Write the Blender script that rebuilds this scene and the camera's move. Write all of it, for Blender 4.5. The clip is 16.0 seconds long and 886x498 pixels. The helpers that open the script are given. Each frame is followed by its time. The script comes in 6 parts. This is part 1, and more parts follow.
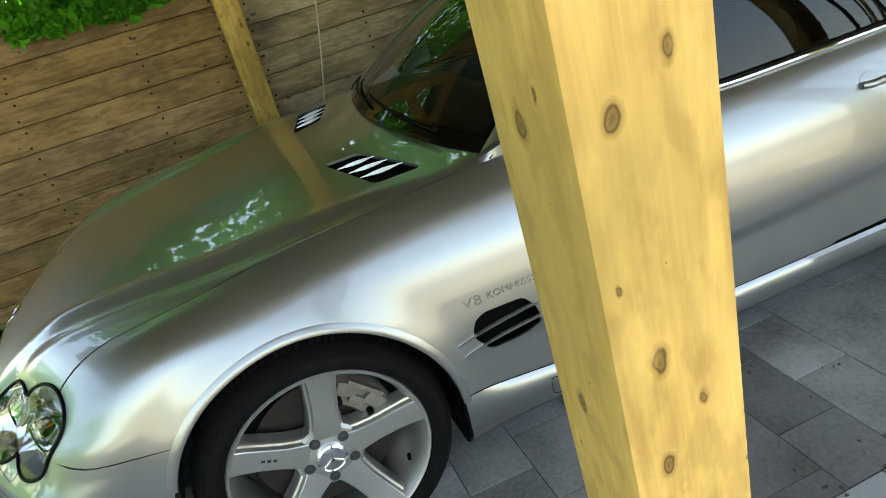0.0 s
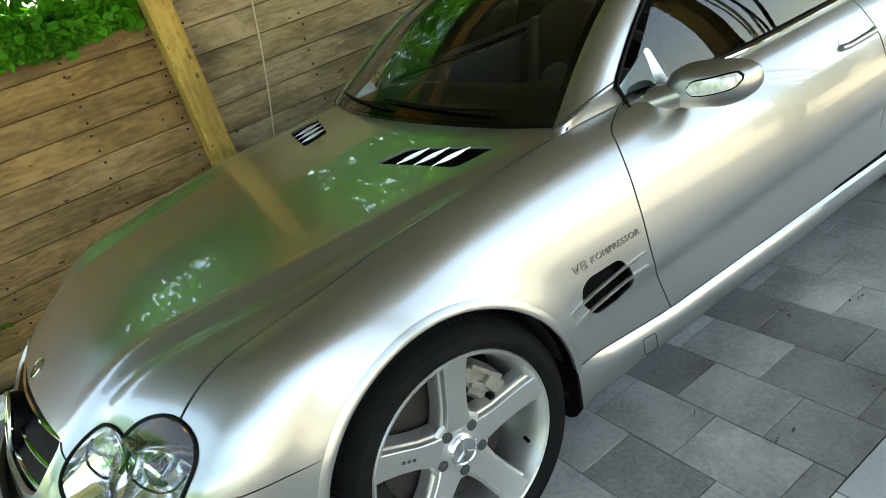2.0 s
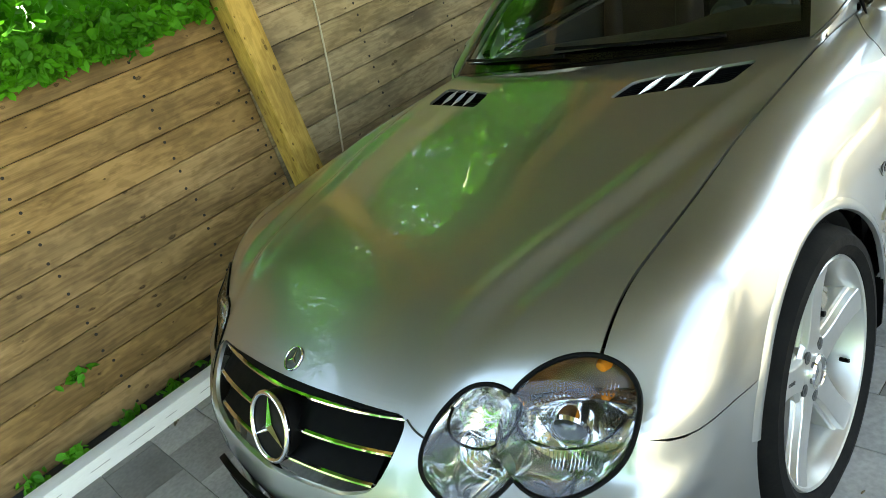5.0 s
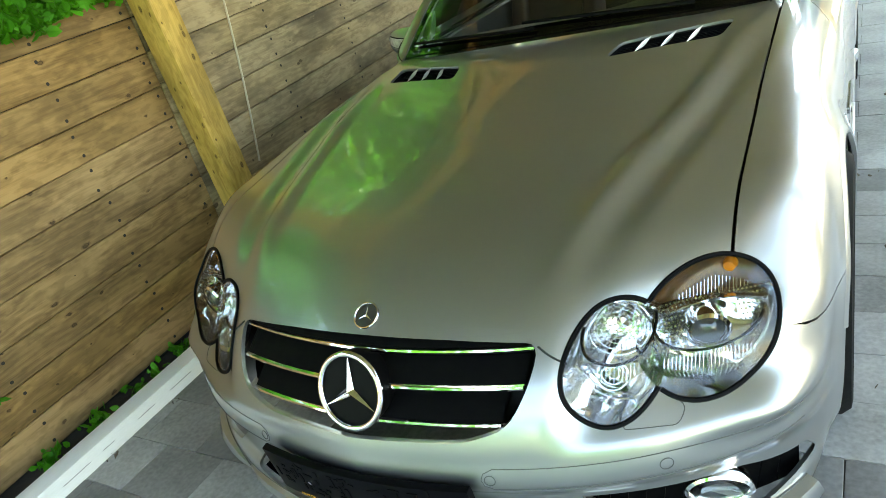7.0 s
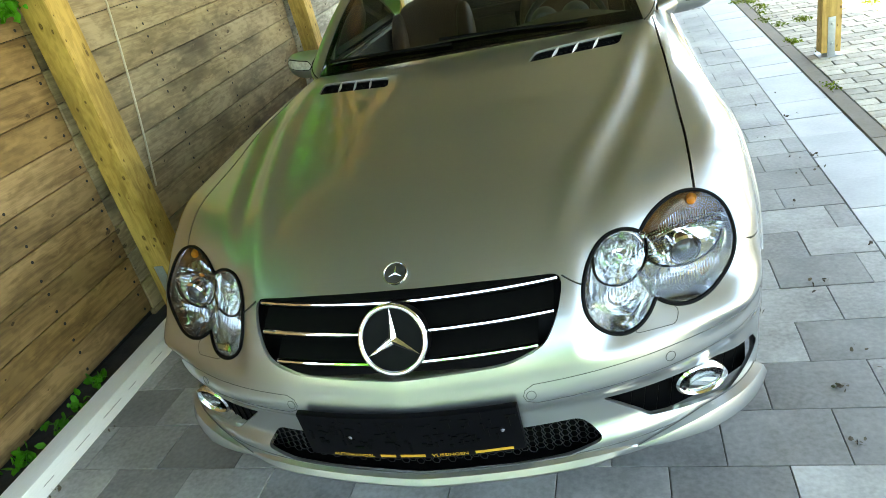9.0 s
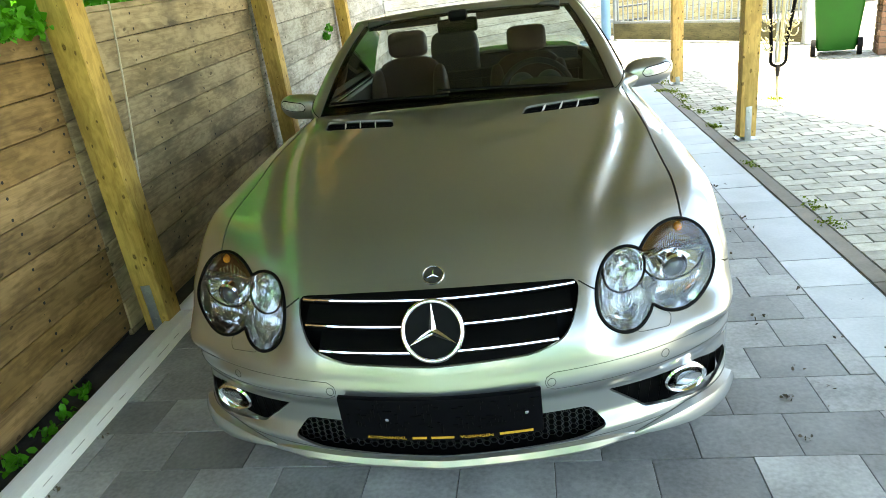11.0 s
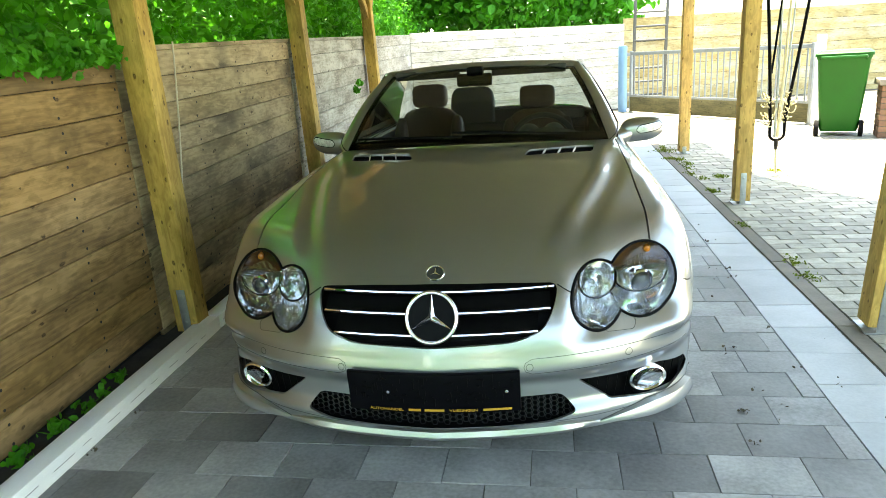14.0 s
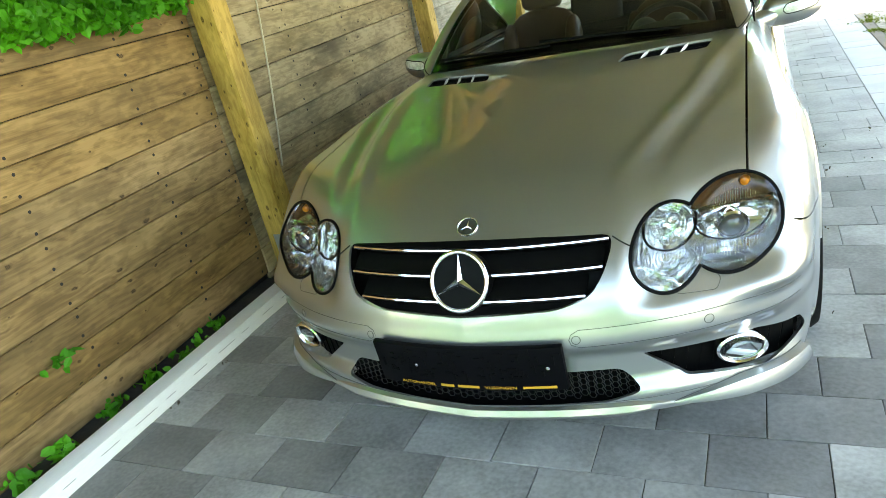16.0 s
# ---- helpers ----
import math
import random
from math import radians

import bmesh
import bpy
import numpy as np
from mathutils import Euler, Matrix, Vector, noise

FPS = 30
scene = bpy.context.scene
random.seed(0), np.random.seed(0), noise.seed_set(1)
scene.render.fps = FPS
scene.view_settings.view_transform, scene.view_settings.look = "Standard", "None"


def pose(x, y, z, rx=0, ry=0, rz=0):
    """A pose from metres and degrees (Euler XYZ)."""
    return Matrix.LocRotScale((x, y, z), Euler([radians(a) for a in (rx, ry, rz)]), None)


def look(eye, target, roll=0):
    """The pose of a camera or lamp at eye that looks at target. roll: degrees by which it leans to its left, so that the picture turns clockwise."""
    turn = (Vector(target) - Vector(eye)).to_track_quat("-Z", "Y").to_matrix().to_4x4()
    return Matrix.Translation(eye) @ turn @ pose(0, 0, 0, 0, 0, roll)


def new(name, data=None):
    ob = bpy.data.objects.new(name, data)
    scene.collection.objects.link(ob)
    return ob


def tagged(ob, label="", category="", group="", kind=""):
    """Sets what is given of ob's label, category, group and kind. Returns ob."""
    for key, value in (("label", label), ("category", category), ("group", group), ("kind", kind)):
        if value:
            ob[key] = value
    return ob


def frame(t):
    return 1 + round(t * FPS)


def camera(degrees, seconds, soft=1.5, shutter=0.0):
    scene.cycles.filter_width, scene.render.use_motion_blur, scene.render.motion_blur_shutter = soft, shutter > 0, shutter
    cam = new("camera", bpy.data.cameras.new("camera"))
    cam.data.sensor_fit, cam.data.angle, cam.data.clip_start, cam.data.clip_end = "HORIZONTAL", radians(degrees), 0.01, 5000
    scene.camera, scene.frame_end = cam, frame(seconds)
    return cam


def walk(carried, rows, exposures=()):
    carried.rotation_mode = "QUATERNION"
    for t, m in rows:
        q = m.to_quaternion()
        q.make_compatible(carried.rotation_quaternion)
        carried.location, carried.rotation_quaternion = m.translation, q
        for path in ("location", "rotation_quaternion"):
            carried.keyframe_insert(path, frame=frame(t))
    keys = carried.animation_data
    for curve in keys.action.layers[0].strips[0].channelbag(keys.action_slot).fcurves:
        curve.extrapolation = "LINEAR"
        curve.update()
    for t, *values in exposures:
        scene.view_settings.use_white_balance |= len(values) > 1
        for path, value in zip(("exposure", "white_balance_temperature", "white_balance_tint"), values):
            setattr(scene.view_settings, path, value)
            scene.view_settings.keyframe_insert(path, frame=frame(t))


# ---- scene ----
cam = camera(65.8, 16.0, 0.5)
PATH = [
    (0, (2.275, 0.935, 1.461), (0.541, 1.429, 0.596), -14.16),
    (0.5, (2.262, 0.776, 1.448), (0.566, 1.390, 0.584), -13.74),
    (1, (2.221, 0.616, 1.455), (0.580, 1.366, 0.591), -13.80),
    (1.5, (2.129, 0.500, 1.436), (0.534, 1.350, 0.578), -14.57),
    (2, (2.022, 0.358, 1.433), (0.437, 1.248, 0.602), -15.85),
    (2.5, (1.925, 0.261, 1.432), (0.356, 1.176, 0.594), -16.95),
    (3, (1.824, 0.109, 1.424), (0.323, 1.119, 0.571), -16.31),
    (3.5, (1.722, -0.050, 1.416), (0.269, 1.034, 0.570), -15.88),
    (4, (1.581, -0.170, 1.398), (0.168, 0.971, 0.559), -16.15),
    (4.5, (1.447, -0.277, 1.397), (0.011, 0.850, 0.578), -17.96),
    (4.7, (1.400, -0.301, 1.406), (-0.051, 0.808, 0.592), -18.97),
    (6.8, (0.931, -0.729, 1.363), (-0.153, 0.719, 0.509), -16.26),
    (7, (0.881, -0.737, 1.355), (-0.155, 0.741, 0.492), -16.33),
    (7.5, (0.794, -0.810, 1.374), (-0.142, 0.727, 0.501), -16.47),
    (8, (0.711, -0.862, 1.363), (-0.109, 0.735, 0.481), -16.51),
    (8.5, (0.631, -0.979, 1.358), (-0.049, 0.679, 0.470), -15.52),
    (8.7, (0.594, -1.056, 1.370), (-0.017, 0.633, 0.489), -14.68),
    (10.8, (0.308, -1.413, 1.376), (-0.009, 0.421, 0.642), -8.28),
    (11, (0.283, -1.477, 1.377), (0.008, 0.368, 0.655), -7.16),
    (11.5, (0.251, -1.591, 1.381), (-0.025, 0.269, 0.701), -5.96),
    (12, (0.280, -1.674, 1.382), (-0.015, 0.200, 0.750), -5.76),
    (12.5, (0.315, -1.730, 1.384), (-0.030, 0.148, 0.790), -4.89),
    (13, (0.336, -1.786, 1.368), (-0.031, 0.102, 0.820), -4.40),
    (13.5, (0.340, -1.839, 1.344), (0.006, 0.063, 0.824), -3.68),
    (14, (0.360, -1.853, 1.320), (0.052, 0.047, 0.773), -3.77),
    (14.5, (0.398, -1.798, 1.304), (-0.022, 0.052, 0.672), -4.63),
    (15, (0.484, -1.685, 1.288), (-0.156, 0.090, 0.624), -6.66),
    (15.2, (0.534, -1.627, 1.302), (-0.205, 0.104, 0.625), -8.42),
    (15.5, (0.613, -1.546, 1.312), (-0.205, 0.141, 0.617), -10.46),
    (16, (0.711, -1.394, 1.287), (-0.129, 0.267, 0.555), -12.28),
]
walk(cam, [(t, look(eye, target, roll)) for t, eye, target, roll in PATH], exposures=[(0, 2.45, 8600, 6), (1.5, 2.85, 8600, 5), (4, 3.15, 8600, 4), (7, 3.70, 8500, 3), (8.5, 3.81, 8500, 3), (11, 3.55, 8400, 3), (12.5, 3.42, 8400, 3), (14.5, 3.42, 8400, 3), (16, 3.80, 8500, 3)])

# ---- world, sun, exposure ----
world = bpy.data.worlds.new("sky")
scene.world = world
world.use_nodes = True
SUN_UP = 77.0
sky = world.node_tree.nodes.new("ShaderNodeTexSky")
sky.sky_type, sky.sun_disc = "NISHITA", False
sky.sun_elevation, sky.sun_rotation = radians(SUN_UP), radians(-15)
world.node_tree.nodes["Background"].inputs["Strength"].default_value = 0.15
world.node_tree.links.new(sky.outputs[0], world.node_tree.nodes["Background"].inputs["Color"])
sun = new("sun", bpy.data.lights.new("sun", "SUN"))
sun.data.energy, sun.data.angle, sun.data.color = 4.2, radians(0.6), (1.0, 0.96, 0.90)
sun.matrix_world = look((-0.25, 0.9, 4.2), (0, 0, 0))


# ---- helpers for building ----
def part(name, bm, material, parent=None, label="", smooth=True):
    """One mesh object from a bmesh, under a thing or a part."""
    me = bpy.data.meshes.new(name)
    bm.to_mesh(me)
    bm.free()
    return mesh_part(name, me, material, parent, label, smooth)


def mesh_part(name, me, material, parent=None, label="", smooth=True):
    ob = new(name, me)
    for m in material if isinstance(material, (list, tuple)) else [material]:
        me.materials.append(m)
    if smooth:
        me.shade_smooth()
        me.set_sharp_from_angle(angle=radians(38))
    if parent:
        ob.parent = parent
    if label:
        ob["label"] = label
    return ob


def thing(name, label, category, at=(0, 0, 0), group="", kind="", turn=0):
    ob = new(name)
    ob.empty_display_size = 0.1
    ob.matrix_world = pose(*at, 0, 0, turn)
    return tagged(ob, label, category, group, kind)


def box(bm, x0, x1, y0, y1, z0, z1, bevel=0.0):
    r = bmesh.ops.create_cube(bm, size=1.0, matrix=Matrix.LocRotScale(((x0 + x1) / 2, (y0 + y1) / 2, (z0 + z1) / 2), None, (x1 - x0, y1 - y0, z1 - z0)))
    if bevel:
        edges = list({e for v in r["verts"] for e in v.link_edges})
        bmesh.ops.bevel(bm, geom=edges, offset=bevel, segments=2, affect="EDGES", profile=0.6)


def boxed(*a, **k):
    bm = bmesh.new()
    box(bm, *a, **k)
    return bm


def grid_mesh(name, pts, thick=0.0, towards=None, wrap=False):
    """A mesh from rows of points; thick: closed into a shell, with its inner side towards a point."""
    n, m = pts.shape[:2]
    flat = pts.reshape(-1, 3)
    i, j = np.meshgrid(np.arange(n - 1), np.arange(m if wrap else m - 1), indexing="ij")
    j2 = (j + 1) % m
    quads = np.stack([i * m + j, (i + 1) * m + j, (i + 1) * m + j2, i * m + j2], -1).reshape(-1, 4)
    mid = flat[quads]
    normal = np.cross(mid[:, 2] - mid[:, 0], mid[:, 3] - mid[:, 1])
    if towards is not None and np.sum(normal * (mid.mean(1) - np.asarray(towards))) < 0:
        quads = quads[:, ::-1]
    verts = flat
    if thick:
        vn = np.zeros_like(flat)
        mid = flat[quads]
        normal = np.cross(mid[:, 2] - mid[:, 0], mid[:, 3] - mid[:, 1])
        for k in range(4):
            np.add.at(vn, quads[:, k], normal)
        vn /= np.linalg.norm(vn, axis=1, keepdims=True) + 1e-12
        inner = flat - vn * thick
        verts = np.concatenate([flat, inner])
        count = len(flat)
        edge = {}
        for q in quads:
            for a, b in zip(q, np.roll(q, -1)):
                edge[(int(a), int(b))] = 1
        rim = [(a, b) for a, b in edge if (b, a) not in edge]
        quads = np.concatenate([quads, quads[:, ::-1] + count, np.array([(b, a, a + count, b + count) for a, b in rim])])
    me = bpy.data.meshes.new(name)
    me.from_pydata(verts.tolist(), [], quads.tolist())
    me.validate()
    me.update()
    return me


def prism(outline, y0, y1, axis="y"):
    """A closed prism of an outline in two axes, drawn out along the third."""
    bm = bmesh.new()
    spread = {"y": lambda a, b, h: (a, h, b), "x": lambda a, b, h: (h, a, b), "z": lambda a, b, h: (a, b, h)}[axis]
    rings = [[bm.verts.new(spread(a, b, h)) for a, b in outline] for h in (y0, y1)]
    n = len(outline)
    for k in range(n):
        bm.faces.new((rings[0][k], rings[0][(k + 1) % n], rings[1][(k + 1) % n], rings[1][k]))
    bm.faces.new(rings[0][::-1])
    bm.faces.new(rings[1])
    bmesh.ops.recalc_face_normals(bm, faces=bm.faces)
    return bm


def carve(me, cutters):
    """me with the closed meshes (bmeshes) taken away from it."""
    bm = bmesh.new()
    bm.from_mesh(me)
    bmesh.ops.recalc_face_normals(bm, faces=bm.faces)
    bm.to_mesh(me)
    bm.free()
    ob = bpy.data.objects.new("carved", me)
    scene.collection.objects.link(ob)
    tools = []
    for cut in cutters:
        tm = bpy.data.meshes.new("cutter")
        cut.to_mesh(tm)
        cut.free()
        tool = bpy.data.objects.new("cutter", tm)
        scene.collection.objects.link(tool)
        tools.append(tool)
        mod = ob.modifiers.new("cut", "BOOLEAN")
        mod.operation, mod.solver, mod.object = "DIFFERENCE", "EXACT", tool
    bpy.context.view_layer.update()
    out = bpy.data.meshes.new_from_object(ob.evaluated_get(bpy.context.evaluated_depsgraph_get()))
    bpy.data.objects.remove(ob)
    for tool in tools:
        bpy.data.objects.remove(tool)
    out.materials.clear()
    return out


def tube(name, points, radius, material, parent=None, label="", closed=False, sides=6):
    """A round bar along points."""
    pts = [Vector(p) for p in points]
    n = len(pts)
    bm = bmesh.new()
    rings = []
    side = None
    for k, p in enumerate(pts):
        a = pts[(k - 1) % n] if closed or k else p
        b = pts[(k + 1) % n] if closed or k < n - 1 else p
        way = (b - a).normalized()
        side = way.orthogonal().normalized() if side is None else (side - way * side.dot(way)).normalized()
        up = way.cross(side)
        rad = radius[k] if isinstance(radius, (list, tuple)) else radius
        rings.append([bm.verts.new(p + rad * (math.cos(t) * side + math.sin(t) * up)) for t in (2 * math.pi * i / sides for i in range(sides))])
    for k in range(n if closed else n - 1):
        for i in range(sides):
            bm.faces.new((rings[k][i], rings[k][(i + 1) % sides], rings[(k + 1) % n][(i + 1) % sides], rings[(k + 1) % n][i]))
    if not closed:
        bm.faces.new(rings[0][::-1])
        bm.faces.new(rings[-1])
    bmesh.ops.recalc_face_normals(bm, faces=bm.faces)
    return part(name, bm, material, parent, label)


def lathe(profile, sides=48, axis="x", closed=False):
    """A turned body: profile of (radius, along) about an axis through the origin."""
    bm = bmesh.new()
    rings = []
    for rad, h in profile:
        ring = []
        for i in range(sides):
            c, s = rad * math.cos(2 * math.pi * i / sides), rad * math.sin(2 * math.pi * i / sides)
            ring.append(bm.verts.new((h, c, s) if axis == "x" else (c, h, s) if axis == "y" else (c, s, h)))
        rings.append(ring)
    n = len(rings)
    for k in range(n if closed else n - 1):
        for i in range(sides):
            bm.faces.new((rings[k][i], rings[k][(i + 1) % sides], rings[(k + 1) % n][(i + 1) % sides], rings[(k + 1) % n][i]))
    if not closed:
        for ring in (rings[0], rings[-1]):
            bm.faces.new(ring)
    bmesh.ops.recalc_face_normals(bm, faces=bm.faces)
    return bm


# ---- materials ----
def surface(name, colour, rough=0.6, metal=0.0, second=None, scale=8.0, stretch=(1, 1, 1), bump=0.0, fine=60.0, coat=0.0, wear=0.0, piece=0.0, spec=0.5):
    """A procedural surface: two tones mixed by noise at two scales, roughness that varies with them, and fine relief."""
    m = bpy.data.materials.new(name)
    m.use_nodes = True
    nt = m.node_tree
    n, l, bsdf = nt.nodes, nt.links, nt.nodes["Principled BSDF"]
    second = second or tuple(c * 0.8 for c in colour)
    pos = n.new("ShaderNodeTexCoord")
    mp = n.new("ShaderNodeMapping")
    mp.inputs["Scale"].default_value = stretch
    l.new(pos.outputs["Object"], mp.inputs["Vector"])
    info = n.new("ShaderNodeObjectInfo")
    off = n.new("ShaderNodeVectorMath")
    off.operation = "ADD"
    spin = n.new("ShaderNodeMath")
    spin.operation, spin.inputs[1].default_value = "MULTIPLY", 37.0
    l.new(info.outputs["Random"], spin.inputs[0])
    l.new(mp.outputs[0], off.inputs[0])
    l.new(spin.outputs[0], off.inputs[1])
    big, small = n.new("ShaderNodeTexNoise"), n.new("ShaderNodeTexNoise")
    big.inputs["Scale"].default_value, big.inputs["Detail"].default_value = scale, 4.0
    small.inputs["Scale"].default_value, small.inputs["Detail"].default_value = fine, 3.0
    for t in (big, small):
        l.new(off.outputs[0], t.inputs["Vector"])
    both = n.new("ShaderNodeMix")
    both.inputs["Factor"].default_value = 0.35
    l.new(big.outputs["Fac"], both.inputs["A"])
    l.new(small.outputs["Fac"], both.inputs["B"])
    ramp = n.new("ShaderNodeValToRGB")
    ramp.color_ramp.elements[0].position, ramp.color_ramp.elements[1].position = 0.32, 0.68
    ramp.color_ramp.elements[0].color, ramp.color_ramp.elements[1].color = (*second, 1), (*colour, 1)
    l.new(both.outputs["Result"], ramp.inputs[0])
    out = ramp.outputs[0]
    if piece:
        hsv = n.new("ShaderNodeHueSaturation")
        val = n.new("ShaderNodeMapRange")
        val.inputs["To Min"].default_value, val.inputs["To Max"].default_value = 1 - piece, 1 + piece
        l.new(info.outputs["Random"], val.inputs["Value"])
        l.new(val.outputs[0], hsv.inputs["Value"])
        l.new(out, hsv.inputs["Color"])
        out = hsv.outputs[0]
    l.new(out, bsdf.inputs["Base Color"])
    rr = n.new("ShaderNodeMapRange")
    rr.inputs["To Min"].default_value, rr.inputs["To Max"].default_value = max(0.02, rough * (1 - 0.25 - wear)), min(1.0, rough * (1.2 + wear))
    l.new(both.outputs["Result"], rr.inputs["Value"])
    l.new(rr.outputs[0], bsdf.inputs["Roughness"])
    bsdf.inputs["Metallic"].default_value = metal
    bsdf.inputs["Coat Weight"].default_value, bsdf.inputs["Coat Roughness"].default_value = coat, 0.03
    bsdf.inputs["Specular IOR Level"].default_value = spec
    if bump:
        b = n.new("ShaderNodeBump")
        b.inputs["Strength"].default_value, b.inputs["Distance"].default_value = 0.6, bump
        l.new(both.outputs["Result"], b.inputs["Height"])
        l.new(b.outputs[0], bsdf.inputs["Normal"])
    return m


def glass(name, tint=(1, 1, 1), rough=0.0, clear=0.85, ior=1.5):
    """A thin pane: mostly see-through, with a true mirror sheen that grows at a glance."""
    m = bpy.data.materials.new(name)
    m.use_nodes = True
    n, l = m.node_tree.nodes, m.node_tree.links
    n.remove(n["Principled BSDF"])
    see, shine, mix, fr = n.new("ShaderNodeBsdfTransparent"), n.new("ShaderNodeBsdfGlossy"), n.new("ShaderNodeMixShader"), n.new("ShaderNodeFresnel")
    see.inputs["Color"].default_value = (*(c * clear for c in tint), 1)
    shine.inputs["Roughness"].default_value = rough
    fr.inputs["IOR"].default_value = ior
    l.new(fr.outputs[0], mix.inputs["Fac"])
    l.new(see.outputs[0], mix.inputs[1])
    l.new(shine.outputs[0], mix.inputs[2])
    l.new(mix.outputs[0], n["Material Output"].inputs["Surface"])
    return m


def timber(name, light, dark, along="z", rough=0.75, piece=0.12, knots=1.0, weather=None, spread=(0.5, 0.72)):
    """Sawn softwood: growth rings cut by the face, fine fibres, ringed knots and weathered patches."""
    m = bpy.data.materials.new(name)
    m.use_nodes = True
    n, l, bsdf = m.node_tree.nodes, m.node_tree.links, m.node_tree.nodes["Principled BSDF"]

    def calc(op, a, b=None, c=None):
        q = n.new("ShaderNodeMath")
        q.operation = op
        for k, v in enumerate((a, b, c)):
            if v is None:
                continue
            if isinstance(v, (int, float)):
                q.inputs[k].default_value = v
            else:
                l.new(v, q.inputs[k])
        return q.outputs[0]

    def blend(fac, a, b):
        q = n.new("ShaderNodeMix")
        q.data_type = "RGBA"
        for socket, v in ((q.inputs["Factor"], fac), (q.inputs["A"], a), (q.inputs["B"], b)):
            if isinstance(v, tuple):
                socket.default_value = (*v, 1)
            elif isinstance(v, float):
                socket.default_value = v
            else:
                l.new(v, socket)
        return q.outputs["Result"]

    def steps(value, stops):
        q = n.new("ShaderNodeValToRGB")
        while len(q.color_ramp.elements) < len(stops):
            q.color_ramp.elements.new(0.5)
        for e, (at, v) in zip(q.color_ramp.elements, stops):
            e.position, e.color = at, (v, v, v, 1)
        l.new(value, q.inputs[0])
        return q.outputs[0]

    def noise(vector, scale, detail, stretch=(1, 1, 1)):
        mp, q = n.new("ShaderNodeMapping"), n.new("ShaderNodeTexNoise")
        mp.inputs["Scale"].default_value = stretch
        q.inputs["Scale"].default_value, q.inputs["Detail"].default_value = scale, detail
        l.new(vector, mp.inputs["Vector"])
        l.new(mp.outputs[0], q.inputs["Vector"])
        return q.outputs["Fac"]

    info, pos, add = n.new("ShaderNodeObjectInfo"), n.new("ShaderNodeTexCoord"), n.new("ShaderNodeVectorMath")
    l.new(pos.outputs["Object"], add.inputs[0])
    l.new(calc("MULTIPLY", info.outputs["Random"], 23.0), add.inputs[1])
    at = add.outputs[0]
    apart, flat = n.new("ShaderNodeSeparateXYZ"), n.new("ShaderNodeCombineXYZ")
    l.new(at, apart.inputs[0])
    if along == "z":
        wide, tall = calc("MULTIPLY", calc("ADD", apart.outputs["X"], apart.outputs["Y"]), 19.0), calc("MULTIPLY", apart.outputs["Z"], 11.0)
    else:
        wide, tall = calc("MULTIPLY", apart.outputs["Y" if along == "y" else "X"], 5.0), calc("MULTIPLY", apart.outputs["Z"], 9.0)
    uneven = calc("MULTIPLY", calc("SUBTRACT", noise(at, 40.0, 2.0), 0.5), 0.16)
    vor = n.new("ShaderNodeTexVoronoi")
    vor.voronoi_dimensions = "2D"
    vor.inputs["Scale"].default_value = 1.0
    l.new(calc("ADD", wide, uneven), flat.inputs["X"])
    l.new(calc("ADD", tall, uneven), flat.inputs["Y"])
    l.new(flat.outputs[0], vor.inputs["Vector"])
    chance = n.new("ShaderNodeSeparateXYZ")
    l.new(vor.outputs["Color"], chance.inputs[0])
    size = calc("MULTIPLY", calc("MAXIMUM", calc("SUBTRACT", chance.outputs["X"], 0.25 if along == "z" else 0.4), 0.0), 0.19 if along == "z" else 0.12)
    near = calc("DIVIDE", vor.outputs["Distance"], calc("ADD", size, 0.0008))
    long = {"z": (22, 22, 0.9), "y": (22, 0.9, 22), "x": (0.9, 22, 22)}[along]
    swirl = calc("DIVIDE", 0.006, calc("ADD", vor.outputs["Distance"], 0.16))
    wave, bend = n.new("ShaderNodeTexWave"), n.new("ShaderNodeVectorMath")
    wave.wave_type, wave.rings_direction = "RINGS", along.upper()
    wave.inputs["Scale"].default_value, wave.inputs["Distortion"].default_value = 13.0, 3.2
    wave.inputs["Detail"].default_value, wave.inputs["Detail Scale"].default_value = 2.0, 0.7
    shrink = n.new("ShaderNodeMapping")
    shrink.inputs["Scale"].default_value = {"z": (1, 1, 0.16), "y": (1, 0.16, 1), "x": (0.16, 1, 1)}[along]
    l.new(at, bend.inputs[0])
    l.new(swirl, bend.inputs[1])
    l.new(bend.outputs[0], shrink.inputs["Vector"])
    l.new(shrink.outputs[0], wave.inputs["Vector"])
    fibre, slow = noise(at, 9.0, 4.0, long), noise(at, 2.2, 3.0, tuple(1 + 0.12 * v for v in long))
    tone = calc("ADD", calc("ADD", calc("MULTIPLY", wave.outputs["Fac"], 0.10), calc("MULTIPLY", fibre, 0.40)), calc("MULTIPLY", slow, 0.95))
    colour = blend(steps(tone, [(0.55, 0.0), (0.86, 1.0)]), dark, light)
    if weather:
        colour = blend(steps(noise(at, 1.7, 6.0, tuple(1 + 0.05 * v for v in long)), [(spread[0], 0.0), (spread[1], 0.9)]), colour, weather)
    colour = blend(calc("MULTIPLY", steps(calc("MULTIPLY", near, 0.33), [(0.0, 0.9), (0.16, 0.7), (0.26, 1.0), (0.34, 0.35), (0.55, 0.0)]), 0.92 * knots), colour, (dark[0] * 0.14, dark[1] * 0.11, dark[2] * 0.09))
    halo = steps(calc("MULTIPLY", near, 0.25), [(0.30, 0.0), (0.42, 0.5), (0.7, 0.0)])
    colour = blend(calc("MULTIPLY", halo, 0.15 * knots), colour, tuple(min(0.8, v * 1.2) for v in light))
